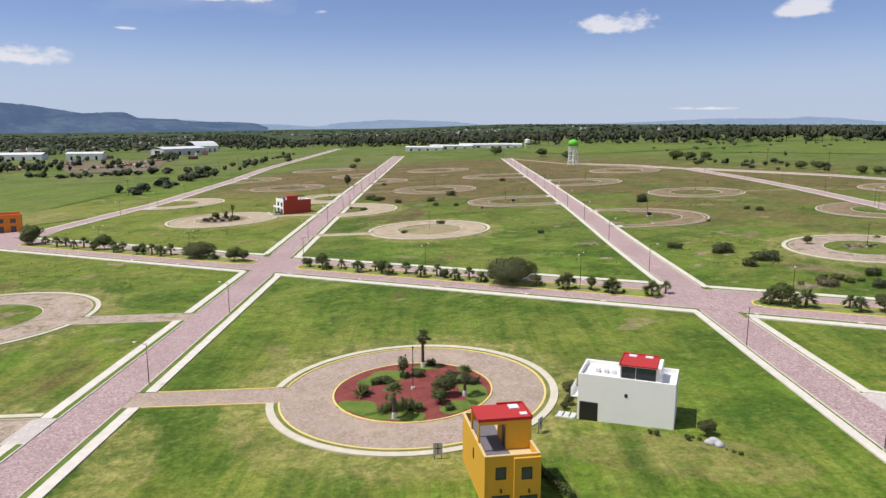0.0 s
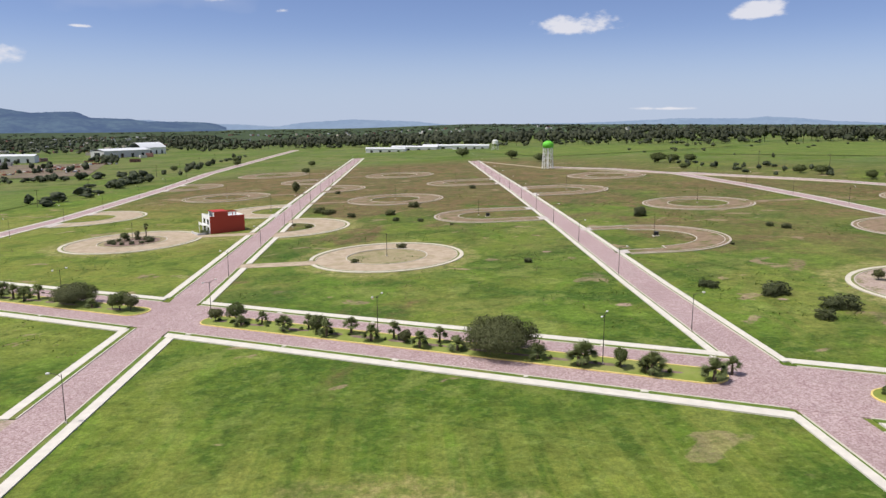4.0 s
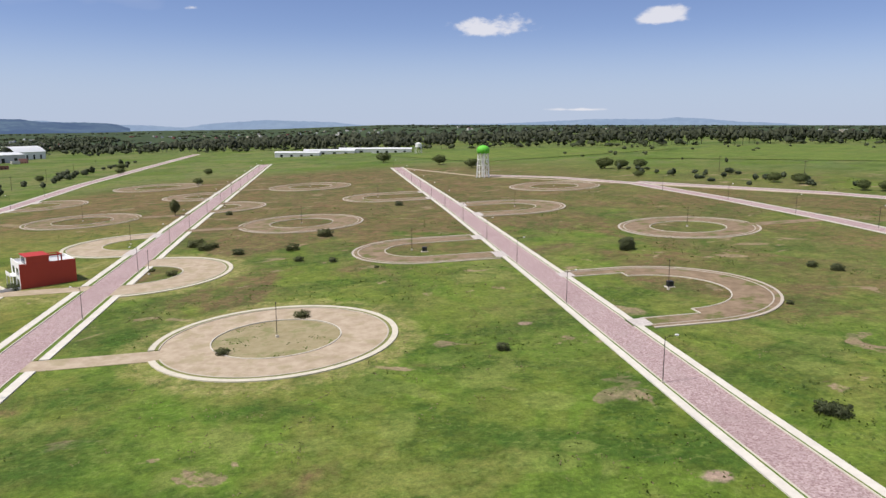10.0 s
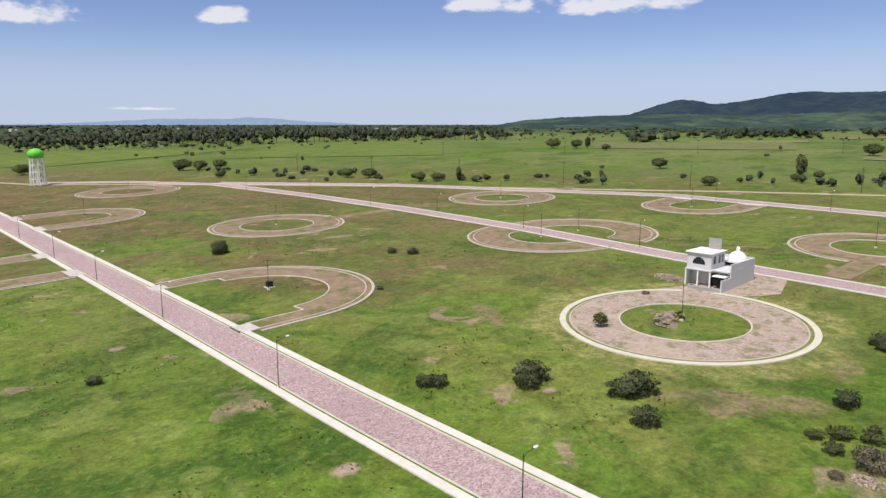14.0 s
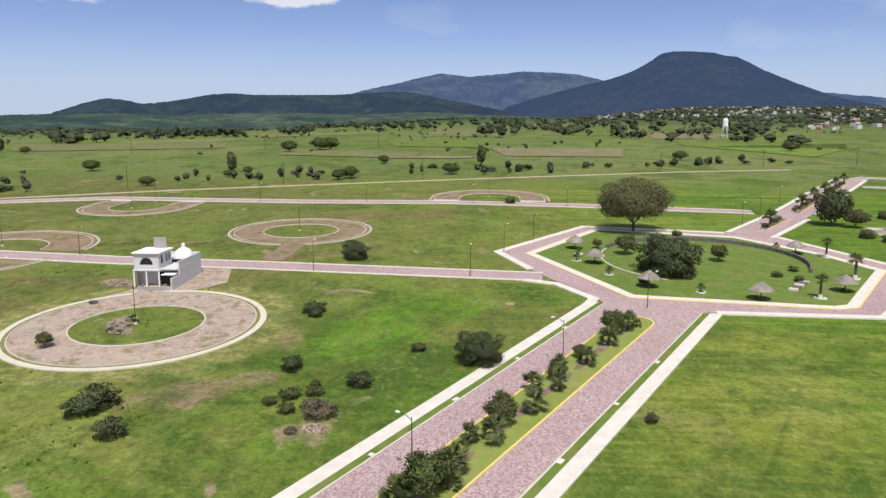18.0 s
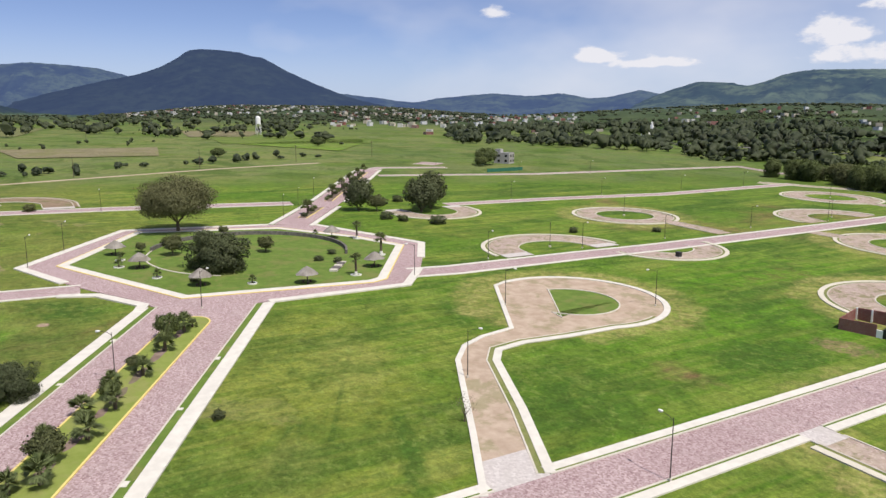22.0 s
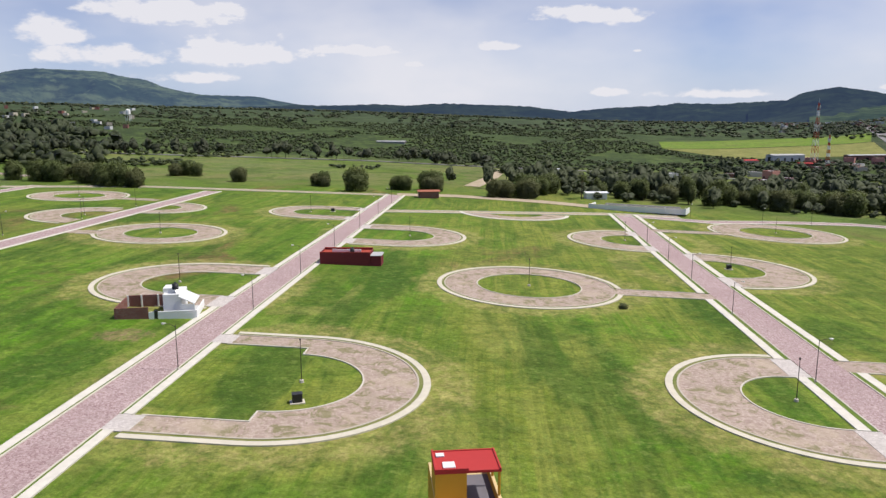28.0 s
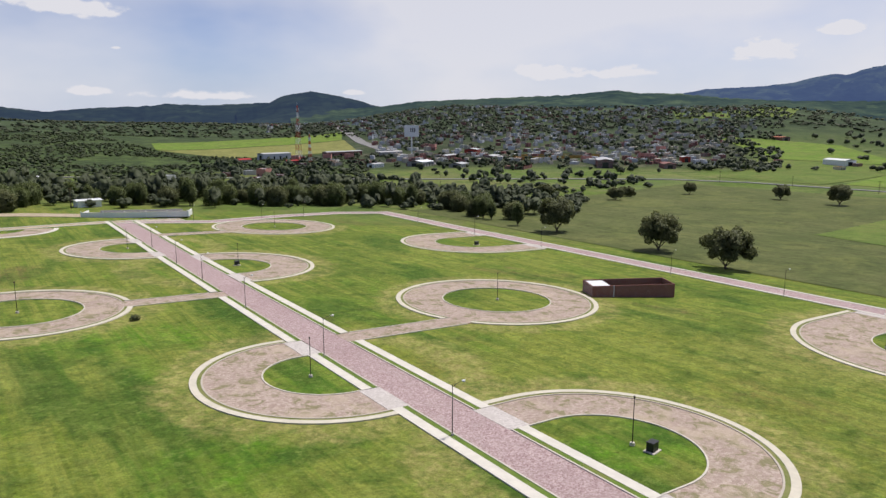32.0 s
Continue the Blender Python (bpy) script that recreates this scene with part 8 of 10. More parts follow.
def water_tower():
    root = new("water_tower")
    h, r0, r1 = 13.6, 3.7, 3.0
    for k in range(8):
        a = k * math.pi / 4
        bm = bmesh.new()
        limb(bm, (r0 * math.cos(a), r0 * math.sin(a), -0.3), (r1 * math.cos(a), r1 * math.sin(a), h), 0.2, 0.16, 6)
        part("leg", bm, M_WHITE, root)
    for z in (3.2, 6.6, 10.0, 13.2):
        r = r0 + (r1 - r0) * z / h
        for k in range(8):
            a, b = k * math.pi / 4, (k + 1) * math.pi / 4
            bm = bmesh.new()
            limb(bm, (r * math.cos(a), r * math.sin(a), z), (r * math.cos(b), r * math.sin(b), z), 0.11, 0.11, 5)
            part("ring_beam", bm, M_WHITE, root)
    for z0, z1 in ((0, 3.2), (3.2, 6.6), (6.6, 10.0), (10.0, 13.2)):
        for k in range(0, 8):
            a, b = k * math.pi / 4, (k + 1) * math.pi / 4
            ra, rb = r0 + (r1 - r0) * z0 / h, r0 + (r1 - r0) * z1 / h
            bm = bmesh.new()
            limb(bm, (ra * math.cos(a), ra * math.sin(a), z0), (rb * math.cos(b), rb * math.sin(b), z1), 0.07, 0.07, 4)
            part("brace", bm, M_WHITE, root)
    bm = bmesh.new()
    prof = [(2.0, h - 0.4), (3.5, h + 0.2), (3.6, h + 2.2), (3.2, h + 3.2), (1.9, h + 4.1), (0.5, h + 4.5)]
    rings = [[bm.verts.new((r * math.cos(2 * math.pi * i / 20), r * math.sin(2 * math.pi * i / 20), z)) for i in range(20)] for r, z in prof]
    for a, b in zip(rings[:-1], rings[1:]):
        for i in range(20):
            bm.faces.new((a[i], a[(i + 1) % 20], b[(i + 1) % 20], b[i]))
    bm.faces.new(rings[-1])
    bm.faces.new(rings[0][::-1])
    part("tank", bm, M_GREEN_PAINT, root, "bright green tank with a domed top", True)
    bm = bmesh.new()
    limb(bm, (0, 0, 0), (0, 0, h), 0.4, 0.4, 8)
    part("riser_pipe", bm, M_WHITE, root)
    return tagged(root, "white lattice water tower with a green tank", "water tower")


wt = water_tower()
wt.matrix_basis = Matrix.Translation((93.0, 514.0, gz(93, 514)))

# small electric cabinets on the greens
def cabinet(x, y, turn, s=1.0):
    root = new("utility_cabinet")
    block("pad", root, M_KERB, (-0.9, 0.9, -0.7, 0.7, -0.2, 0.12), label="pale concrete pad")
    block("body", root, M_FRAME, (-0.6, 0.6, -0.45, 0.45, 0.12, 1.15), label="dark green steel body")
    block("lid", root, M_FRAME, (-0.65, 0.65, -0.5, 0.5, 1.15, 1.22))
    block("door", root, M_FRAME, (-0.5, 0.5, -0.48, -0.455, 0.2, 1.05))
    tagged(root, "dark green electric cabinet on a concrete pad", "cabinet", "electric cabinets")
    root.matrix_basis = Matrix.Translation((x, y, gz(x, y))) @ Matrix.Rotation(radians(turn), 4, "Z") @ Matrix.Scale(s, 4)


for x, y, t in ((27.4, 38.6, 20), (-59.0, 71.0, 10), (-57.0, -63.0, 0), (-139.0, -66.0, 0), (0.2, 160.4, -28), (30.0, 302.0, 0), (62.0, -140, 0), (115.5, -10, 0), (72.0, 247, 0)):
    cabinet(x, y, t)

# advertising board and white sign on the ring's edge
sign = new("notice_board")
block("panel", sign, M_ROOF_GREY, (-0.5, 0.5, -0.04, 0.04, 0.5, 1.9), label="pale weathered panel with a dark cross")
block("bar", sign, M_FRAME, (-0.04, 0.04, -0.06, -0.045, 0.6, 1.8), (-0.32, 0.32, -0.06, -0.045, 1.2, 1.28), label="dark cross-shaped mark")
block("post", sign, M_POLE, (-0.42, -0.34, 0.04, 0.12, -0.3, 1.8))
block("post", sign, M_POLE, (0.34, 0.42, 0.04, 0.12, -0.3, 1.8))
tagged(sign, "weathered grey notice board beside the ring sidewalk", "sign")
place(sign, -0.3, 71.4, 3)
board = copy_thing(sign, Matrix.Translation((11.4, 77.0, gz(11.4, 77))) @ Matrix.Rotation(radians(60), 4, "Z"))
board["label"] = "small grey notice board beside the kerb"
# low hedge beside the yellow house and rough stones beside the white one
hedge = new("hedge")
hp = np.stack([RNG.normal(0, 0.24, 1600), RNG.uniform(0, 5.6, 1600), RNG.uniform(0.03, 0.6, 1600)], 1)
v, f = leaf_quads(hp, 0.16, RNG)
quads_object("leaves", v, f, M_LEAF, hedge)
tagged(hedge, "low dark hedge beside the yellow house", "hedge")
place(hedge, 12.5, 62.4, 24)


# ---- woods, scrub and distant trees ----
FAR = np.random.default_rng(77)


def land(x, y):
    """Height of the land at one place."""
    return float(terrain(np.array([float(x)]), np.array([float(y)]))[0])


def polar(n, a0, a1, r0, r1, bias=1.0):
    """Places spread evenly over a sector seen from the estate's middle."""
    a = np.radians(FAR.uniform(a0, a1, n))
    r = np.sqrt(r0 ** 2 + (r1 ** 2 - r0 ** 2) * FAR.uniform(0, 1, n) ** bias)
    return 3 + r * np.sin(a), 120 + r * np.cos(a)


def along(line, n, wide):
    """Places near a polyline."""
    p = np.array(line, float)
    seg = np.hypot(*(p[1:] - p[:-1]).T)
    k = FAR.choice(len(seg), n, p=seg / seg.sum())
    q = p[k] + (p[k + 1] - p[k]) * FAR.uniform(0, 1, (n, 1)) + FAR.normal(0, wide, (n, 2))
    return q[:, 0], q[:, 1]


def clumpy(x, y, size, keep):
    """Drops places by a broad noise, so that gaps and thickets form."""
    ok = [noise.fractal(Vector((a / size, b / size, 3.7)), 0.8, 2.0, 3) > keep for a, b in zip(x, y)]
    return x[ok], y[ok]


def clear_land(x, y):
    """Drops places that lie on the crop fields and the highway south of the estate."""
    u, v = (x + 370) * 0.985 + (y + 860) * -0.17, (x + 370) * 0.17 + (y + 860) * 0.985
    crop = (np.abs(u + v * 0.10) < 165 + v * -0.16) & (np.abs(v) < 185)
    lane = np.abs((x + 470) * 0.928 - (y + 660) * 0.372) < 16
    ok = ~(crop | (lane & (y < -500) & (y > -1600)))
    return x[ok], y[ok]


def lobe_shape(cuts):
    """Corners and faces of a rounded lobe."""
    bm = bmesh.new()
    bmesh.ops.create_icosphere(bm, subdivisions=cuts, radius=1.0)
    v = np.array([tuple(q.co) for q in bm.verts])
    f = np.array([[q.index for q in face.verts] for face in bm.faces])
    bm.free()
    return v / np.linalg.norm(v, axis=1, keepdims=True), f


LOBES = {False: lobe_shape(1), True: lobe_shape(2)}


def woods(name, label, x, y, h, w, mat, quads=60, leaf=1.6, stem=0.15, category="trees", lobes=3, fine=False):
    """Many distant trees in one mesh: each has a few lumpy lobes of foliage, ragged with leaf sprays, on a stem. h, w: height and width, (low, high)."""
    n = len(x)
    x, y = np.asarray(x, float), np.asarray(y, float)
    H, W = FAR.uniform(h[0], h[1], n) * FAR.uniform(0.8, 1.15, n), FAR.uniform(w[0], w[1], n)
    z = terrain(x, y)
    half = H * (1 - stem) / 2
    V, F, N = [], [], []
    LOBE_V, LOBE_F = LOBES[fine]
    count, nv = 0, len(LOBE_V)
    mids, sizes = [], []
    small = min(1.0, 1.85 / math.sqrt(lobes))
    for k in range(lobes):
        a = FAR.uniform(0, 6.283, n)
        off = FAR.uniform(0.12, 0.58, n) * (0.35 if k == 0 else 1.0)
        up = FAR.uniform(0.2, 0.6, n) if k == 0 else FAR.uniform(-0.5, 0.45, n)
        big = (FAR.uniform(0.6, 0.78, n) if k == 0 else FAR.uniform(0.36, 0.6, n)) * small
        mid = np.stack([x + np.cos(a) * off * W / 2, y + np.sin(a) * off * W / 2, z + H * stem + half * (0.92 + up * 0.6)], 1)
        size = np.stack([big * W / 2, big * W / 2 * FAR.uniform(0.8, 1.15, n), np.minimum(half * big * 1.12, half)], 1)
        lump = 1 + 0.30 * FAR.normal(0, 1, (n, nv)) * 0.62
        p = LOBE_V[None] * lump[:, :, None]
        V.append((mid[:, None] + p * size[:, None]).reshape(-1, 3))
        nor = LOBE_V[None] * 0.8 + FAR.normal(0, 0.55, (n, nv, 3)) + np.array([0, 0, 0.25])
        N.append((nor / np.linalg.norm(nor, axis=2, keepdims=True)).reshape(-1, 3))
        F.append((LOBE_F[None] + (np.arange(n) * nv)[:, None, None] + count).reshape(-1, 3))
        count += n * nv
        mids.append(mid), sizes.append(size)
    tri = np.concatenate(F)
    # sprays of leaves round the lobes
    per = max(3, quads // 6)
    m = n * per
    idx = np.repeat(np.arange(n), per)
    pick = FAR.integers(0, lobes, m)
    d = FAR.normal(size=(m, 3))
    d /= np.linalg.norm(d, axis=1, keepdims=True)
    pts = np.stack(mids)[pick, idx] + d * np.stack(sizes)[pick, idx] * FAR.uniform(0.92, 1.18, (m, 1))
    pts[:, 2] = np.maximum(pts[:, 2], z[idx] + 0.3)
    v, f = leaf_quads(pts, np.full(m, leaf * 0.62), FAR)
    nor = d + FAR.normal(0, 0.25, (m, 3)) + np.array([0, 0, 0.3])
    nor /= np.linalg.norm(nor, axis=1, keepdims=True)
    # stems as crossed slats
    st = np.zeros((n, 4, 3))
    a = FAR.uniform(0, 3.14, n)
    for k, (sx, up) in enumerate(((-1, 0), (1, 0), (1, 1), (-1, 1))):
        st[:, k, 0], st[:, k, 1] = x + sx * np.cos(a) * 0.22, y + sx * np.sin(a) * 0.22
        st[:, k, 2] = z - 0.5 + up * (H * (stem + 0.3))
    quad = np.concatenate([f + count, np.arange(4 * n).reshape(n, 4) + count + 4 * m])
    verts = np.concatenate(V + [v, st.reshape(-1, 3)])
    nor = np.concatenate(N + [np.repeat(nor, 4, axis=0), np.tile(np.array([[0.0, -0.6, 0.8]]), (4 * n, 1))])
    me = bpy.data.meshes.new(name)
    me.vertices.add(len(verts))
    me.vertices.foreach_set("co", np.asarray(verts, np.float32).ravel())
    loops = np.concatenate([tri.ravel(), quad.ravel()])
    me.loops.add(len(loops))
    me.loops.foreach_set("vertex_index", np.asarray(loops, np.int32))
    me.polygons.add(len(tri) + len(quad))
    me.polygons.foreach_set("loop_start", np.concatenate([np.arange(len(tri)) * 3, len(tri) * 3 + np.arange(len(quad)) * 4]).astype(np.int32))
    me.update(calc_edges=True)
    me.polygons.foreach_set("use_smooth", np.ones(len(tri) + len(quad), bool))
    me.normals_split_custom_set_from_vertices(np.asarray(nor, np.float32).tolist())
    me.materials.append(mat)
    return tagged(new(name, me), label, category, kind="stuff")


M_EUCALYPT = leaf_material("grey-green tall foliage", (0.042, 0.052, 0.032), (0.090, 0.104, 0.058))
# northern belt of tall trees beyond the estate
NORTH_LINE = [(-430, 1330), (-238, 1150), (-168, 1085), (-60, 1040), (40, 930), (120, 890), (192, 850), (331, 745), (451, 705), (640, 700)]
woods("tree_belt", "long belt of tall dark eucalyptus trees beyond the fields", *along(NORTH_LINE, 400, 15), (8, 17), (5, 10), M_EUCALYPT, 170, 1.1, 0.2, "trees", 6)
woods("tree_belt", "undergrowth and lower trees along the northern belt", *along(NORTH_LINE, 150, 17), (3, 7), (7, 12), M_FAR_LEAF, 60, 1.6, 0.05)
for shift, count, wide in ((120, 420, 24), (260, 420, 40), (460, 420, 70)):
    x, y = along([(a + shift * 0.1, b + shift) for a, b in NORTH_LINE[1:]], count, wide)
    woods("tree_belt", "farther rows of dark trees behind the northern fields", x, y, (6, 12), (7, 14), M_EUCALYPT, 36, 1.4, 0.1)
x, y = clumpy(*polar(2600, -60, 62, 1250, 3600), 260, -0.02)
woods("far_woods", "distant dark trees scattered over the northern plain", x, y, (3, 7), (12, 28), M_FAR_LEAF, 30, 2.6, 0.0, "trees", 2)
# town and trees in the north-west
x, y = clumpy(*polar(3400, 305, 345, 1000, 2300), 190, -0.14)
woods("far_woods", "dark trees among the north-western town", x, y, (4, 9), (6, 13), M_FAR_LEAF, 18, 1.5, 0.0, "trees", 2)
x, y = clumpy(*polar(330, 322, 336.6, 640, 900), 70, 0.0)
woods("scattered_trees", "trees round the sheds and the scrap yard in the north-west", x, y, (3, 8), (4, 8), M_FAR_LEAF, 150, 0.8, 0.03, fine=True)
woods("hedgerow", "dark hedgerow of bushes along the western field", *along([(-178, 400), (-176, 470), (-178, 530), (-200, 600), (-300, 570), (-345, 590)], 60, 6), (2.5, 6), (5, 10), M_FAR_LEAF, 170, 0.65, 0.0, fine=True)
woods("hedgerow", "bushes along the western field track", *along([(-176, 540), (-180, 640), (-190, 740), (-170, 860)], 26, 8), (2.5, 6), (4, 8), M_FAR_LEAF, 80, 0.9, 0.0, fine=True)
# bushes over the eastern plain
x, y = clumpy(*polar(620, 18, 114, 330, 1080, 0.8), 120, 0.02)
woods("scattered_trees", "bushes and acacias scattered over the eastern fields", x, y, (1.2, 3.4), (1.8, 5), M_FAR_LEAF, 60, 0.5, 0.0, fine=True)
woods("hedgerow", "row of bushes along the eastern fence line", *along([(172, 530), (212, 400), (240, 345), (285, 262), (318, 190), (345, 120), (372, 40), (400, -20)], 95, 7), (1.8, 4.2), (2.5, 5.5), M_FAR_LEAF, 110, 0.5, 0.0, fine=True)
for a0, a1, r0, r1, n in ((48, 60, 640, 700, 60), (60, 80, 760, 900, 90), (74, 92, 900, 1250, 130), (88, 112, 620, 1200, 200)):
    x, y = clumpy(*polar(n * 2, a0, a1, r0, r1), 70, 0.04)
    woods("far_woods", "lines and groups of dark trees in the eastern fields", x, y, (5, 11), (8, 16), M_FAR_LEAF, 40, 2.0, 0.05)
x, y = clumpy(*polar(2600, 44, 150, 1050, 2300), 150, -0.05)
woods("scrub", "dark scrub on the plain before the eastern hills", x, y, (3, 6), (8, 18), M_FAR_LEAF, 18, 1.8, 0.0, "scrub", 1)
x, y = clumpy(*polar(3600, 95, 124, 1280, 2750), 160, -0.2)
woods("far_woods", "dark garden trees of the eastern town", x, y, (3.5, 7), (8, 18), M_FAR_LEAF, 18, 1.8, 0.0, "trees", 1)
# town woods in the south-east
x, y = clumpy(*polar(900, 121, 152, 585, 1000), 130, -0.16)
woods("far_woods", "dense dark trees of the south-eastern town", x, y, (5, 12), (8, 16), M_FAR_LEAF, 110, 1.25, 0.0)
woods("far_woods", "dark trees along the edge of the south-eastern town", *along([(490, -265), (420, -270), (360, -285), (310, -275), (250, -300)], 80, 12), (5, 11), (7, 13), M_FAR_LEAF, 90, 1.4, 0.04)
# road line of tall thin trees in the south
SOUTH_ROAD = [(520, -330), (334, -409), (214, -440), (104, -461), (7, -446), (-86, -446), (-180, -422), (-300, -392), (-420, -326), (-500, -272), (-530, -215), (-537, -150), (-545, -40), (-540, 90)]
woods("tree_belt", "loose row of tall grey-green trees along the southern road", *along([(430, -385), (334, -420), (214, -452), (104, -474), (7, -458)], 75, 9), (6, 14), (6, 11), M_EUCALYPT, 90, 1.3, 0.2, fine=True)
# scrubland
x, y = clear_land(*clumpy(*polar(14500, 140, 209, 480, 1250), 110, -0.16))
woods("scrub", "green scrubland dotted with thorn bushes", x, y, (1.3, 3.2), (3, 8), M_SCRUB, 18, 0.9, 0.0, "scrub", 2)
x, y = clumpy(*polar(7000, 140, 250, 1200, 2100), 170, -0.12)
woods("scrub", "dark scrub rising towards the southern hills", x, y, (3, 6), (8, 16), M_FAR_LEAF, 18, 1.6, 0.0, "scrub", 1)
# western town on its hillside
x, y = clear_land(*clumpy(*polar(5600, 203, 240, 740, 1750), 90, -0.1))
woods("far_woods", "dark garden trees of the hillside town", x, y, (2.5, 7), (4, 11), M_FAR_LEAF, 48, 1.05, 0.0, "trees", 3)
x, y = clumpy(*polar(420, 226, 262, 640, 1500), 90, 0.08)
woods("scattered_trees", "trees along the western field edges", x, y, (4, 9), (6, 13), M_FAR_LEAF, 50, 1.6, 0.05, fine=True)

# ---- single trees of the middle distance ----
grove = [Kind(tree("shade_tree", 11.0, 5.4, 0.4, 6500, 0.42, M_LEAF, "dense dark shade tree in the southern belt", 61, 13, 0.9, 0.1, "tree", True), "southern trees"),
         Kind(tree("shade_tree", 9.0, 5.2, 0.2, 6500, 0.40, M_LEAF_OLIVE, "broad dark tree near the southern gate", 62, 14, 0.8, 0.1, "tree", True), "southern trees"),
         Kind(tree("pine_tree", 12.0, 3.1, 0.4, 4200, 0.36, M_LEAF, "tall narrow dark pine in the southern belt", 63, 13, 1.3), "southern trees")]
lone_tree = Kind(tree("shade_tree", 10.0, 5.6, 0.7, 10000, 0.34, M_LEAF_OLIVE, "broad dark tree alone in the western meadow", 67, 17, 0.85, 0.4, "tree", False, True), "meadow trees")
meadow_tree = [Kind(tree("acacia", 6.0, 4.6, 0.5, 3000, 0.36, M_LEAF, "low wide dark acacia in the fields", 64, 11, 0.7), "field trees"),
               Kind(tree("poplar", 11.0, 2.6, 0.8, 1300, 0.6, M_LEAF_OLIVE, "tall slender tree in the fields", 65, 12, 1.3), "field trees")]
feather = Kind(fan_palm("date_palm", 9.0, 40, 3.4, "tall palm beside the southern gate", 66, 0, True))
PICK = random.Random(9)
# groups at the southern end: centre, spread, count, size
for cx, cy, sx, sy, n, s in ((214, -208, 22, 9, 9, 0.95), (180, -196, 16, 8, 6, 1.0), (165, -259, 12, 5, 4, 0.72), (130, -237, 2, 2, 1, 0.85), (91, -236, 5, 4, 3, 0.7), (68, -219, 2, 2, 1, 1.12), (53, -234, 7, 4, 4, 0.68),
                             (33, -236, 7, 6, 4, 0.85), (-6, -226, 8, 8, 4, 1.0), (-26, -244, 9, 9, 5, 0.9), (-60, -240, 14, 12, 6, 0.85), (-95, -232, 18, 14, 10, 1.0), (-130, -222, 16, 12, 9, 1.0),
                             (-164, -214, 16, 12, 8, 1.05), (-192, -196, 12, 12, 6, 1.0), (-205, -165, 12, 12, 5, 1.0), (-196, -128, 8, 10, 4, 0.95)):
    for k in range(n):
        g = grove[PICK.choice((0, 0, 1, 1, 2)) if cy > -260 and cx < 0 else PICK.choice((0, 1, 1))]
        g.at(cx + PICK.uniform(-sx, sx), cy + PICK.uniform(-sy, sy), s * PICK.uniform(0.8, 1.15))
for x, y, s in ((-191, -123, 0.75), (-188, -102, 0.85)):
    grove[2].at(x, y, s)
for x, y, s in ((-189, -80, 1.55), (-187, -30, 1.42), (-177, 1.5, 1.35), (-330, -176, 1.0), (-402, -176, 0.9), (-420, -123, 1.05), (-418, -86, 1.35), (-352, -186, 0.9), (-300, -206, 1.0)):
    lone_tree.at(x, y, s * 0.95)
feather.at(-40, -226, 1.0)
x, y = along([(-20, -300), (-70, -290), (-120, -275), (-170, -262), (-215, -240)], 190, 26)
woods("tree_belt", "dense belt of dark trees behind the southern gate", x, y, (7, 14), (7, 13), M_FAR_LEAF, 170, 1.0, 0.06, "trees", 6, True)
x, y = along([(-215, -245), (-230, -190), (-222, -140)], 50, 14)
woods("tree_belt", "dense dark trees beyond the western boundary street", x, y, (7, 12), (7, 12), M_FAR_LEAF, 170, 1.0, 0.06, "trees", 6, True)
x, y = clumpy(*polar(520, 186, 226, 345, 500), 60, -0.25)
woods("undergrowth", "low dark shrubs and young trees behind the southern belt", x, y, (2.5, 6), (4, 9), M_FAR_LEAF, 90, 0.95, 0.0, fine=True)
x, y = clear_land(*clumpy(*polar(260, 196, 232, 520, 760), 80, -0.1))
woods("scattered_trees", "dark trees and shrubs between the fields and the town", x, y, (3, 8), (5, 10), M_FAR_LEAF, 90, 1.0, 0.0, fine=True)
# field trees on the plain
for k, x, y, s in ((0, 424, 462, 1.3), (0, 431, 446, 1.2), (1, 436, 440, 0.85), (0, 324, 313, 0.95), (1, 313, 241, 1.0), (0, 306, 240, 0.55), (0, 319, 236, 0.6), (0, 455, 258, 1.3), (0, 474, 243, 1.55), (0, 482, 238, 1.5), (0, 306, 186, 0.95),
                   (0, 300, 190, 0.8), (0, 373, 183, 0.8), (1, 363, 132, 1.0), (0, 326, 144, 0.9), (0, 211, 402, 0.85), (0, 216, 370, 0.75), (0, 221, 364, 0.7), (1, 228, 357, 0.6), (0, 422, 414, 0.8), (0, 273, 260, 0.7), (0, 410, 24, 0.9),
                   (0, 493, -66, 1.2), (0, 325, -97, 1.6), (0, 319, -90, 0.9), (0, 87, 634, 1.3), (0, 51, 689, 1.4), (0, 102, 588, 1.1), (0, 172, 530, 1.2), (0, 180, 524, 1.0), (0, 190, 520, 1.0), (0, 166, 469, 0.6), (0, 206, 413, 0.8)):
    meadow_tree[k].at(x, y, s)
for x, y, s in ((-70, 560, 0.7), (-76, 640, 0.8), (-150, 700, 0.8), (-165, 760, 0.9), (-190, 650, 0.8)):
    meadow_tree[0].at(x, y, s)

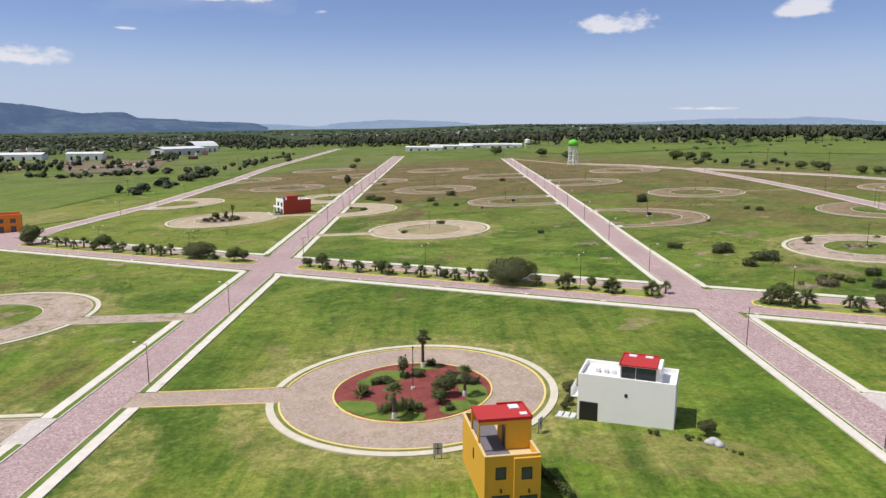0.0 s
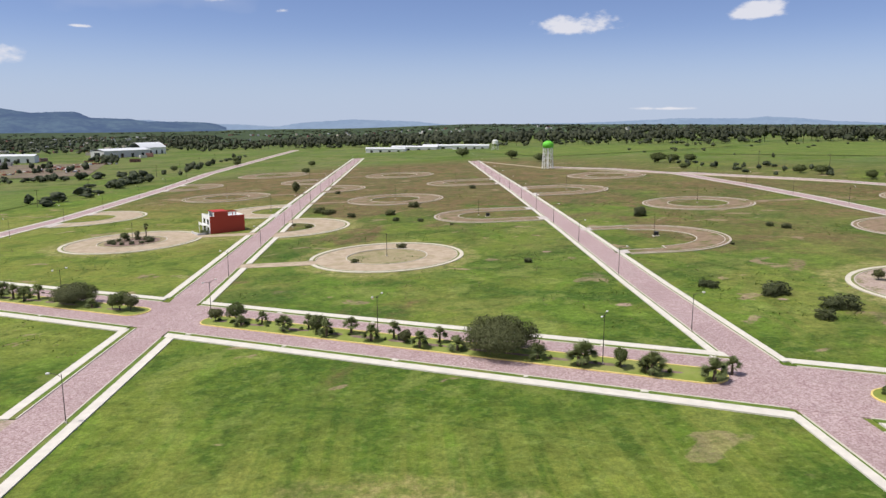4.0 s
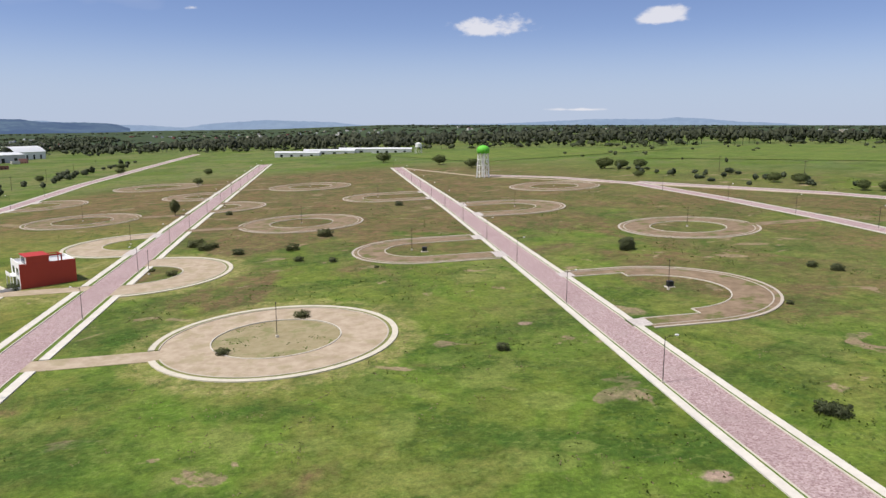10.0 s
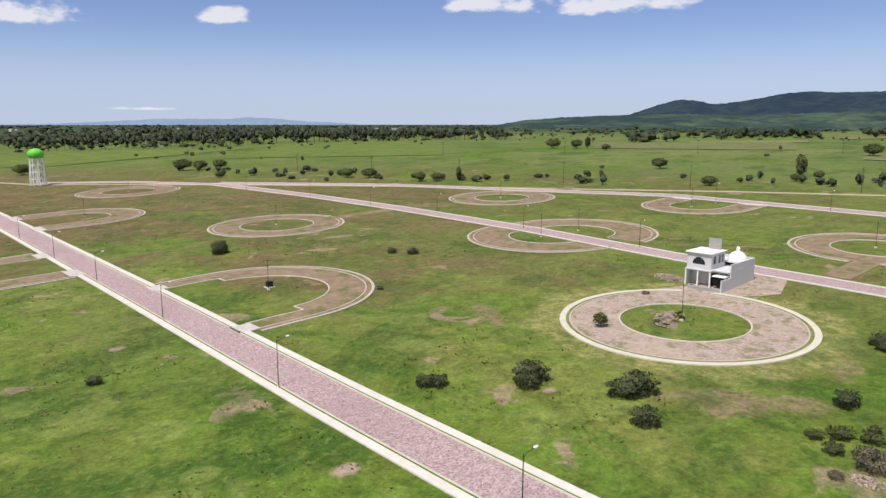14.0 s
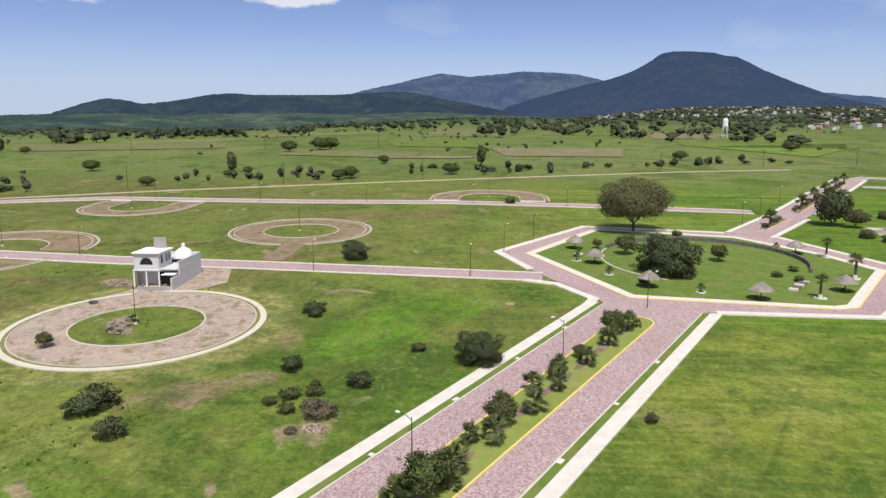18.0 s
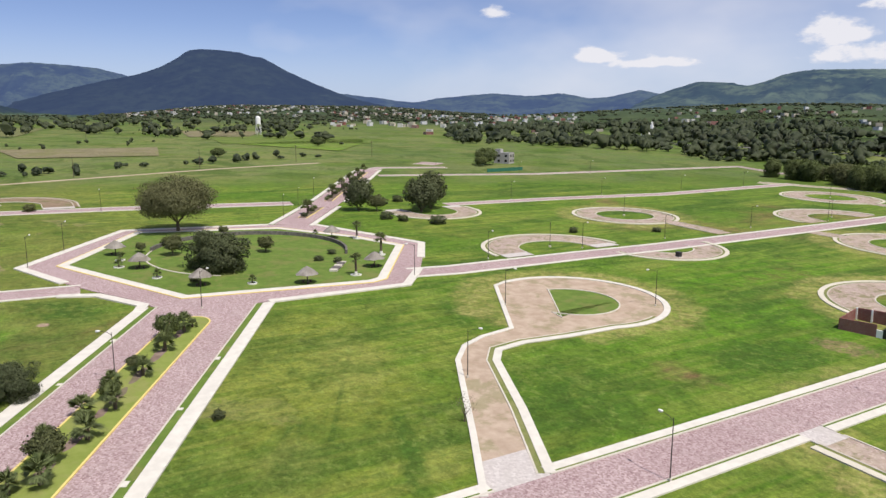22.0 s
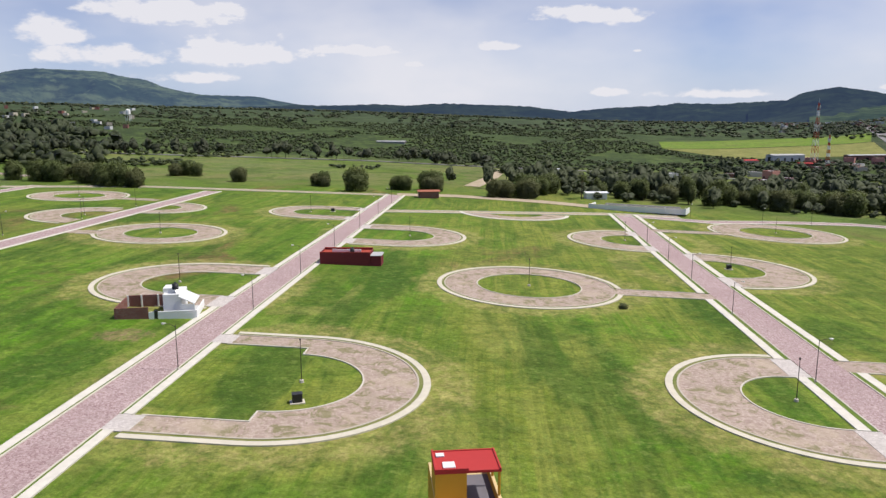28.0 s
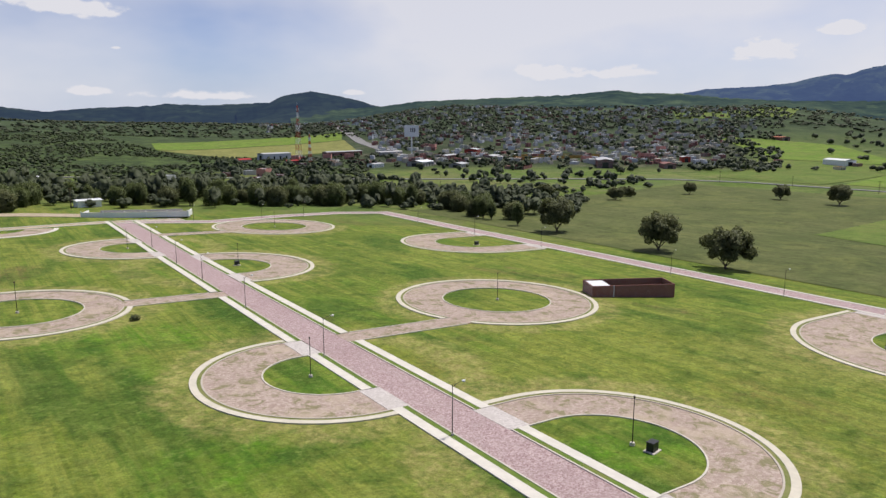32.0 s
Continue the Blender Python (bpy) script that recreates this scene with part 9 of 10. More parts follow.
# ---- distant roads and fields ----
def far_band(name, line, half, mat, label, category, up=0.5):
    """A road laid on the open land, cut in short pieces to follow it."""
    pts = []
    for (xa, ya), (xb, yb) in zip(line[:-1], line[1:]):
        n = max(1, int(math.hypot(xb - xa, yb - ya) / 18))
        pts += [(xa + (xb - xa) * i / n, ya + (yb - ya) * i / n) for i in range(n)]
    pts.append(line[-1])
    L, R = offset_line(pts, -half), offset_line(pts, half)
    verts = [(p[0], p[1], land(p[0], p[1]) + up) for p in L] + [(p[0], p[1], land(p[0], p[1]) + up) for p in R]
    n = len(L)
    verts += [(x, y, z - 1.5) for x, y, z in verts]
    faces = []
    for i in range(n - 1):
        faces += [(i, n + i, n + i + 1, i + 1), (i, i + 1, 2 * n + i + 1, 2 * n + i), (n + i + 1, n + i, 3 * n + i, 3 * n + i + 1)]
    return tagged(mesh_object(name, verts, faces, mat), label, category, kind="structure")


M_ASPHALT = build_dirt("grey asphalt", (0.19, 0.185, 0.18), (0.26, 0.25, 0.245), (0.2, 0.19, 0.18), 0.2)
far_band("road", SOUTH_ROAD, 3.2, M_ASPHALT, "grey country road between scrubland and fields", "road")
far_band("road", [(-430, -520), (-470, -660), (-520, -848), (-612, -1080), (-711, -1328), (-800, -1560)], 8, M_ASPHALT, "wide pale highway climbing to the hillside town", "road")
far_band("track", [(14, -268), (4, -330), (-4, -420)], 4.5, M_TAN, "pale earth track to the country road", "track", 0.25)
far_band("track", [(47, -210), (20, -215), (-20, -206), (-40, -196), (-60, -190)], 5.5, M_TAN, "pale earth forecourt inside the southern gate", "track", 0.12)


def build_field(name, a, b, turn):
    m = Nodes(name, 0.95, 0, 0.1)
    col = m.mix(m.range(m.noise(0.05, 6, 0.65), 0.35, 0.65), a, b)
    # crop rows
    rows = m.noise(1.0, 3, 0.6, m.mapped(0.35, 0.008, 1, turn))
    col = m.mix(m.range(rows, 0.42, 0.58, 0, 0.35), col, tuple(c * 0.72 for c in a))
    # weeds, thin places and tufts
    col = m.mix(m.range(m.noise(0.03, 8, 0.7, m.mapped(1, 1.3, 1, 65), 0.8), 0.50, 0.60, 0, 0.5), col, (0.155, 0.165, 0.052))
    col = m.mix(m.range(m.noise(0.12, 8, 0.72, m.mapped(1.2, 1, 1, 140), 0.6), 0.53, 0.62, 0, 0.5), col, tuple(c * 0.55 for c in a))
    v = m.nd.new("ShaderNodeVectorMath")
    v.operation = "SCALE"
    m.lk.new(col, v.inputs[0])
    m.lk.new(m.range(m.noise(0.6, 9, 0.8), 0.3, 0.7, 0.65, 1.35, False), v.inputs["Scale"])
    m.colour(v.outputs[0])
    m.bump(m.noise(0.9, 5, 0.7), 0.5, 0.2)
    return m.mat


M_FIELD_LIME = build_field("lime green crop", (0.125, 0.205, 0.030), (0.180, 0.250, 0.045), 20)
M_FIELD_STRAW = build_field("yellow-green stubble", (0.19, 0.20, 0.06), (0.26, 0.25, 0.085), 35)
M_YARD = build_field("bare dusty yard", (0.155, 0.125, 0.095), (0.235, 0.185, 0.140), 30)
M_FIELD_GREEN = build_field("green crop", (0.108, 0.160, 0.034), (0.150, 0.195, 0.044), 10)
M_FIELD_WEEDY = build_field("weedy meadow", (0.084, 0.104, 0.034), (0.124, 0.134, 0.050), 45)
M_FIELD_OLIVE = build_field("olive pasture", (0.135, 0.148, 0.058), (0.185, 0.185, 0.082), 25)
M_FIELD_BROWN = build_field("ploughed field", (0.185, 0.165, 0.092), (0.245, 0.210, 0.125), 50)


def field(a, b, c, d, mat, label, up=0.35):
    """A farmed parcel between four corners, draped on the land."""
    n = 14
    verts, faces = [], []
    for i in range(n + 1):
        for j in range(n + 1):
            s, t = i / n, j / n
            x = (a[0] * (1 - s) + b[0] * s) * (1 - t) + (d[0] * (1 - s) + c[0] * s) * t
            y = (a[1] * (1 - s) + b[1] * s) * (1 - t) + (d[1] * (1 - s) + c[1] * s) * t
            verts.append((x, y, land(x, y) + up))
    for i in range(n):
        for j in range(n):
            k = i * (n + 1) + j
            faces.append((k, k + n + 1, k + n + 2, k + 1))
    return tagged(mesh_object("field", verts, faces, mat), label, "field", kind="structure")


field((-262, -682), (-452, -735), (-520, -905), (-215, -800), M_FIELD_STRAW, "yellow-green stubble field below the town")
field((-213, -806), (-520, -912), (-592, -1055), (-236, -930), M_FIELD_LIME, "bright lime-green crop field")
field((-556, -262), (-560, -170), (-800, -190), (-780, -330), M_FIELD_GREEN, "green crop field beyond the western road")
field((-790, -340), (-812, -200), (-990, -370), (-970, -552), M_FIELD_LIME, "bright lime-green field strip")
field((-1150, -760), (-1300, -620), (-1700, -820), (-1500, -1050), M_FIELD_GREEN, "green hillside meadow above the town")
field((-285, -30), (-265, 50), (-400, 75), (-430, -45), M_FIELD_GREEN, "green vegetable field in the west", 0.25)
field((-178, -170), (-178, 90), (-500, 100), (-480, -235), M_FIELD_WEEDY, "dark weedy meadow before the western road", 0.12)
field((-575, -90), (-575, -160), (-720, -185), (-720, -80), M_FIELD_LIME, "bright green crop field beyond the western road")
field((520, 330), (470, 430), (700, 560), (780, 430), M_FIELD_GREEN, "wide green crop field on the plain")
field((428, 120), (428, 52), (508, 40), (507, 131), M_FIELD_BROWN, "ploughed pale brown field on the plain")
field((700, 352), (812, 246), (850, 268), (730, 380), M_FIELD_BROWN, "narrow ploughed strip on the plain")
field((404, 186), (407, 140), (424, 138), (421, 188), M_FIELD_BROWN, "narrow bare strip between two fields")
field((520, 200), (515, 140), (640, 130), (650, 230), M_FIELD_GREEN, "even green crop field on the plain")
field((540, -10), (520, -120), (640, -160), (690, -30), M_FIELD_GREEN, "even green crop field before the town")
field((-190, 330), (-185, 470), (-400, 520), (-420, 340), M_FIELD_GREEN, "green maize field in the west", 0.25)
field((120, 640), (60, 790), (190, 820), (300, 690), M_FIELD_GREEN, "green field before the northern tree belt", 0.3)
field((330, 480), (230, 600), (340, 700), (450, 640), M_FIELD_GREEN, "green field before the northern tree belt", 0.3)

field((441, 437), (493, 315), (585, 351), (547, 513), M_FIELD_OLIVE, "olive pasture on the eastern plain")
field((612, 456), (658, 372), (615, 355), (574, 436), M_FIELD_BROWN, "narrow ploughed strip before the foothills")
field((424, 253), (403, 172), (461, 172), (497, 276), M_FIELD_OLIVE, "dry olive pasture on the eastern plain")
field((700, 200), (690, 120), (900, 90), (930, 210), M_FIELD_OLIVE, "dry olive pasture before the town")
field((660, -10), (650, -60), (780, -110), (800, -30), M_FIELD_BROWN, "ploughed grey-brown field before the town")
field((440, -60), (520, -112), (600, -150), (540, -20), M_FIELD_LIME, "bright green crop strip beside the avenue")
field((-196, 351), (-150, 300), (-165, 280), (-215, 318), M_FIELD_STRAW, "straw-coloured meadow strip beside the western street", 0.2)


# ---- distant buildings ----
M_PINK = plain("faded pink plaster", (0.50, 0.24, 0.20), 0.9, 0, 0.1, 0.5)
M_CREAM = plain("cream plaster", (0.48, 0.43, 0.35), 0.9, 0, 0.1, 0.5)
M_TERRACOTTA = plain("terracotta roof", (0.36, 0.13, 0.08), 0.9, 0, 0.15, 0.5)


def village_house(wall, roof, w, d, h, label):
    """A small flat-roofed house with a parapet, door and windows."""
    root = new("village_house")
    block("wall", root, wall, *ring_wall(w, d, -1.0, h + 0.35, 0.25), bevel=0)
    block("roof", root, roof, (0.25, w - 0.25, 0.25, d - 0.25, h - 0.2, h), bevel=0)
    block("door", root, M_FRAME, (w * 0.45, w * 0.45 + 1.0, -0.04, 0.0, 0, 2.1), bevel=0)
    for x in (w * 0.15, w * 0.72):
        block("window", root, M_DARK, (x, x + 1.3, -0.04, 0.0, 1.0, 2.2), bevel=0)
        block("window", root, M_DARK, (x, x + 1.3, d, d + 0.04, 1.0, 2.2), bevel=0)
    return tagged(root, label, "house")


M_OCHRE_WALL = plain("ochre wall paint", (0.46, 0.27, 0.07), 0.9, 0, 0.15, 0.4)
M_OFFWHITE = plain("weathered whitewash", (0.52, 0.51, 0.48), 0.9, 0, 0.15, 0.4)
HOUSE_KINDS = [Kind(village_house(M_OFFWHITE, M_ROOF_GREY, 9, 8, 3.2, "small white flat-roofed house in the town"), "town houses"),
               Kind(village_house(M_BRICK, M_ROOF_GREY, 10, 7, 3.0, "unplastered brick house in the town"), "town houses"),
               Kind(village_house(M_CREAM, M_TERRACOTTA, 9, 9, 3.4, "cream house with a terracotta roof"), "town houses"),
               Kind(village_house(M_PINK, M_ROOF_GREY, 8, 9, 5.8, "faded pink two-storey house in the town"), "town houses"),
               Kind(village_house(M_GREY_PLASTER, M_TIN, 12, 8, 5.6, "grey two-storey house with a pale roof"), "town houses")]
for a0, a1, r0, r1, n in ((203, 216, 740, 860, 20), (213, 238, 800, 1300, 86), (118, 134, 760, 1050, 14), (137, 150, 800, 1050, 12), (322, 339, 760, 1200, 26), (186, 205, 480, 640, 8), (201, 212, 1300, 1700, 14), (240, 246, 780, 900, 3)):
    xs, ys = polar(n, a0, a1, r0, r1)
    for x, y in zip(xs, ys):
        HOUSE_KINDS[PICK.choice((0, 1, 1, 1, 2, 2, 3))].at(float(x), float(y), PICK.uniform(0.75, 1.1))


def house_specks(label, x, y, mat):
    """Far houses too small to tell apart: plain walls with flat tops."""
    verts, faces = [], []
    for px, py in zip(x, y):
        w, d, h, a, z = PICK.uniform(5, 9), PICK.uniform(4, 8), PICK.uniform(2.8, 5.6), PICK.uniform(0, 3.1), land(px, py)
        m = len(verts)
        ca, sa = math.cos(a), math.sin(a)
        for up in (-1.5, h):
            verts += [(px + ca * u - sa * v, py + sa * u + ca * v, z + up) for u, v in ((0, 0), (w, 0), (w, d), (0, d))]
        faces += [tuple(m + i for i in q) for q in ((4, 5, 6, 7), (0, 1, 5, 4), (1, 2, 6, 5), (2, 3, 7, 6), (3, 0, 4, 7))]
    return tagged(mesh_object("far_houses", verts, faces, mat), label, "houses", kind="stuff")


for mat, share, word in ((M_OFFWHITE, 60, "white"), (M_CREAM, 70, "cream"), (M_BRICK, 45, "brick"), (M_GREY_PLASTER, 45, "grey")):
    parts_xy = [polar(int(share * k), a0, a1, r0, r1) for k, a0, a1, r0, r1 in ((2.6, 208, 238, 1150, 1750), (1.9, 209, 236, 800, 1200), (0.4, 200, 209, 1500, 1800), (2.2, 97, 122, 1450, 2750), (0.8, 112, 131, 1000, 1700), (0.2, 138, 153, 950, 1500), (0.9, 308, 342, 1150, 2300), (0.25, 344, 372, 1500, 2500), (0.12, 376, 400, 1000, 1700))]
    house_specks("distant %s houses of the surrounding towns" % word, np.concatenate([q[0] for q in parts_xy]), np.concatenate([q[1] for q in parts_xy]), mat)


def long_shed(w, d, h, label, arched=False, wall=M_WHITE, roof=M_TIN):
    """A long low shed with a ridged or arched sheet roof and gate openings."""
    root = new("shed")
    block("wall", root, wall, *ring_wall(w, d, -1.2, h, 0.25), bevel=0)
    bm = bmesh.new()
    n = 10 if arched else 2
    prof = [(-0.5 + (d + 1.0) * i / n, h + (d * 0.22 if arched else d * 0.09) * math.sin(math.pi * i / n)) for i in range(n + 1)]
    rows = [[bm.verts.new((x, y, z + k)) for y, z in prof] for x, k in ((-0.6, 0), (w + 0.6, 0), (-0.6, -0.15), (w + 0.6, -0.15))]
    for i in range(n):
        bm.faces.new((rows[0][i], rows[1][i], rows[1][i + 1], rows[0][i + 1]))
        bm.faces.new((rows[2][i + 1], rows[3][i + 1], rows[3][i], rows[2][i]))
    for a, b in ((0, 2), (1, 3)):
        bm.faces.new(rows[a] + rows[b][::-1])
    bm.faces.new((rows[0][0], rows[2][0], rows[3][0], rows[1][0]))
    bm.faces.new((rows[0][-1], rows[1][-1], rows[3][-1], rows[2][-1]))
    part("roof", bm, roof, root, "pale sheet metal roof")
    for x in np.linspace(w * 0.12, w * 0.8, 4):
        block("gate", root, M_DARK, (x, x + w * 0.06, -0.05, 0.0, 0, h * 0.6), bevel=0)
    block("gate", root, M_DARK, (-0.05, 0.0, d * 0.3, d * 0.7, 0, h * 0.75), bevel=0)
    return tagged(root, label, "shed")


def set_down(ob, x, y, turn, sink=0.0):
    ob.matrix_basis = Matrix.Translation((x, y, land(x, y) - sink)) @ Matrix.Rotation(radians(turn), 4, "Z")
    return ob


set_down(long_shed(66, 26, 9.0, "long white warehouse in the north-western fields", False, M_GREY_PLASTER), -362, 935, 58)
set_down(long_shed(40, 30, 9, "white hangar with an arched roof", True), -352, 1030, 58)
set_down(long_shed(52, 24, 7, "white workshop shed beside the scrap yard"), -540, 868, 12)
set_down(long_shed(40, 20, 8, "white workshop with a flat front"), -446, 852, 14)
for x, y, w in ((-44, 852, 44), (-16, 874, 52), (20, 878, 62), (52, 846, 40)):
    set_down(long_shed(w, 13, 4.6, "long low white farm shed before the tree belt"), x, y, -8)
set_down(long_shed(34, 10, 2.4, "long grey farm building in the scrubland", False, M_BLOCK, M_ROOF_GREY), 104, -738, -6)
set_down(long_shed(14, 9, 4.0, "white-roofed shelter among the trees"), -44, -392, 10)
set_down(long_shed(10, 6, 3.2, "white-roofed shelter near the gate"), -52, -236, 8)
set_down(long_shed(12, 7, 3.4, "pale-roofed shed inside the gate"), -14, -262, 4)
set_down(long_shed(9, 6, 3.2, "brick store with a sloping roof", False, M_BRICK, M_TERRACOTTA), 28, -207, 10)
set_down(long_shed(38, 12, 7, "long grey two-storey building below the town", False, M_GREY_PLASTER, M_ROOF_GREY), -290, -650, 196)
set_down(long_shed(15, 10, 4, "house with a red sheet roof below the town", False, M_CREAM, M_RED), -246, -606, 190)
set_down(long_shed(12, 8, 4, "small house with a red roof below the town", False, M_BRICK, M_RED), -292, -590, 170)
set_down(long_shed(58, 9, 6, "long brick wall building beside the highway", False, M_BRICK, M_ROOF_GREY), -374, -664, 196)
set_down(long_shed(44, 9, 5, "grey block building beside the highway", False, M_BLOCK, M_ROOF_GREY), -436, -646, 200)
set_down(long_shed(17, 9, 4, "white house with a flat front", False, M_WHITE, M_ROOF_GREY), -352, -512, 205)
set_down(long_shed(26, 18, 5, "grey block workshop with pale roof", False, M_BLOCK, M_TIN), -402, -500, 208)
set_down(long_shed(20, 14, 4, "grey unfinished block house", False, M_BLOCK, M_ROOF_GREY), -430, -470, 212)
set_down(long_shed(40, 10, 5, "brick store with flat roof at the field edge", False, M_BRICK, M_ROOF_GREY), -478, -566, 214)
set_down(long_shed(24, 16, 7, "brick red hall with a pale roof", False, M_RED_WALL, M_ROOF_GREY), -548, -598, 220)
set_down(long_shed(30, 14, 6, "unplastered brick hall below the town", False, M_BRICK, M_ROOF_GREY), -512, -520, 216)
set_down(long_shed(48, 16, 8, "large unfinished brick hall below the town", False, M_BRICK, M_ROOF_GREY), -560, -384, 226)
set_down(long_shed(26, 12, 5, "brick sheds beside the country road", False, M_BRICK, M_BRICK), -606, -342, 230)
set_down(long_shed(14, 9, 6, "red brick house at the field edge", False, M_RED_WALL, M_ROOF_GREY), -686, -384, 230)
set_down(long_shed(28, 12, 5, "brick sheds on the far field", False, M_BRICK, M_TERRACOTTA), -990, -442, 240)
set_down(long_shed(30, 14, 6, "white shed beside the western fields"), -772, -246, 250)


def walled_yard(w, d, h, wall, label):
    """A large yard closed by plain walls with pillars."""
    root = new("walled_yard")
    block("wall", root, wall, *ring_wall(w, d, -1.5, h, 0.4), bevel=0)
    for x in np.arange(0, w + 0.1, w / 8):
        block("pillar", root, wall, (x - 0.3, x + 0.3, -0.1, 0.5, -1.5, h + 0.4), bevel=0)
    block("yard_floor", root, M_TAN, (0.4, w - 0.4, 0.4, d - 0.4, -0.6, 0.3), label="bare earth yard", bevel=0)
    return tagged(root, label, "yard")


set_down(walled_yard(120, 46, 4.2, M_OCHRE_WALL, "long ochre walled yard below the town"), -548, -520, 166)
set_down(walled_yard(60, 26, 3.6, M_BRICK, "brick walled yard beside the highway"), -446, -560, 212)
set_down(walled_yard(34, 20, 3.2, M_BRICK, "brick walled plot beside the country road"), -470, -420, 214)

# scrap yard: bare reddish ground strewn with heaps
field((-436, 812), (-320, 836), (-255, 640), (-330, 630), M_YARD, "bare reddish yard strewn with scrap", 0.3)


def scrap_heap(seed):
    """A heap of crates, drums and sheets."""
    rg = random.Random(seed)
    root = new("scrap_heap")
    for k in range(9):
        x, y, w, d, h = rg.uniform(-7, 7), rg.uniform(-4, 4), rg.uniform(1.2, 4.5), rg.uniform(1.0, 2.6), rg.uniform(0.8, 2.4)
        block("crate", root, rg.choice((M_WHITE, M_BRICK, M_ROOF_GREY, M_TERRACOTTA, M_TIN, M_FRAME)), (x, x + w, y, y + d, -0.4, h), bevel=0.05)
    return tagged(root, "heap of pale and rusty scrap on bare ground", "scrap", "scrap heaps")


heaps = [Kind(scrap_heap(q), "scrap heaps") for q in (1, 2, 3)]
for k in range(22):
    u, v = PICK.random(), PICK.random()
    heaps[k % 3].at(-425 + 160 * u - 20 * v, 815 - 165 * v + 20 * u, PICK.uniform(0.7, 1.2))

M_MAST_RED = plain("red mast paint", (0.42, 0.06, 0.035), 0.6, 0.2, 0.15, 0.6)


def mast(h, w, label):
    """A lattice mast in red and white bands."""
    root = new("telecom_mast")
    n = 9
    for k in range(n):
        z0, z1 = h * k / n, h * (k + 1) / n
        w0, w1 = w * (1 - 0.82 * k / n), w * (1 - 0.82 * (k + 1) / n)
        c0, c1 = [(sx * w0 / 2, sy * w0 / 2, z0) for sx, sy in ((-1, -1), (1, -1), (1, 1), (-1, 1))], [(sx * w1 / 2, sy * w1 / 2, z1) for sx, sy in ((-1, -1), (1, -1), (1, 1), (-1, 1))]
        for i in range(4):
            for word, p, q, r in (("leg", c0[i], c1[i], 0.17), ("brace", c0[i], c1[(i + 1) % 4], 0.09), ("brace", c0[(i + 1) % 4], c1[i], 0.09), ("girt", c1[i], c1[(i + 1) % 4], 0.09)):
                bm = bmesh.new()
                limb(bm, p, q, r, r * 0.95, 4)
                part(word, bm, M_WHITE if k % 2 else M_MAST_RED, root)
    bm = bmesh.new()
    for a in (0, 2.1, 4.2):
        limb(bm, (1.2 * math.cos(a), 1.2 * math.sin(a), h - 5), (1.2 * math.cos(a), 1.2 * math.sin(a), h - 2.4), 0.4, 0.4, 8)
    limb(bm, (0, 0, h), (0, 0, h + 4), 0.12, 0.05, 5)
    part("antenna", bm, M_WHITE, root, "white drum antennas")
    return tagged(root, label, "mast")


set_down(mast(61, 5.2, "tall red and white lattice telecom mast"), -308, -596, 20)
set_down(mast(31, 3.4, "shorter red and white lattice mast"), -318, -590, 5)


def box_sign():
    root = new("pole_sign")
    bm = bmesh.new()
    limb(bm, (0, 0, -1), (0, 0, 24), 0.9, 0.8, 10)
    part("post", bm, M_WHITE, root)
    s = block("panel", root, M_WHITE, (-9, 9, -2.2, 2.2, 23, 37), label="large white sign box")
    for k in (-4.6, -2.2, 0.2):
        block("bar", s, M_DARK, (k, k + 1.3, -2.26, -2.2, 28.6, 33.6), bevel=0)
        block("bar", s, M_DARK, (k, k + 1.3, 2.2, 2.26, 28.6, 33.6), bevel=0)
    return tagged(root, "large white box sign on a tall post with dark bars", "sign")


set_down(box_sign(), -478, -640, -34)


def small_tower(h, r, label):
    """A small water tower: drum on braced legs."""
    root = new("water_tower")
    bm = bmesh.new()
    feet = [(r * 0.85 * sx, r * 0.85 * sy) for sx, sy in ((-1, -1), (1, -1), (1, 1), (-1, 1))]
    for i, (x, y) in enumerate(feet):
        limb(bm, (x, y, -0.5), (x, y, h * 0.6), 0.2, 0.2, 5)
        a, b = feet[(i + 1) % 4]
        limb(bm, (x, y, 0), (a, b, h * 0.6), 0.1, 0.1, 4)
    part("frame", bm, M_WHITE, root)
    bm = bmesh.new()
    limb(bm, (0, 0, h * 0.58), (0, 0, h * 0.92), r, r, 14)
    limb(bm, (0, 0, h * 0.92), (0, 0, h), r, r * 0.3, 14)
    part("tank", bm, M_WHITE, root, "white round tank")
    return tagged(root, label, "water tower")


set_down(small_tower(10.5, 3.0, "small white water tower before the tree belt"), 94, 803, 10)
set_down(small_tower(17, 3.4, "white water tower above the distant town"), 519, -885, 0)
set_down(small_tower(18, 2.4, "slender white water tower on the plain"), 705, -85, 0)


def church():
    root = new("church")
    block("nave", root, M_WHITE, (0, 10, 0, 24, -1, 8), label="white nave")
    block("tower", root, M_WHITE, (0, 4.5, -4.5, 0, -1, 17), (0.8, 3.7, -3.7, -0.8, 17, 20), label="white bell tower")
    bm = bmesh.new()
    limb(bm, (2.25, -2.25, 20), (2.25, -2.25, 24), 1.5, 0.1, 8)
    part("spire", bm, M_WHITE, root)
    return tagged(root, "white church with a bell tower in the town", "church")


set_down(church(), 560, -470, 20).scale = (0.62, 0.62, 0.62)


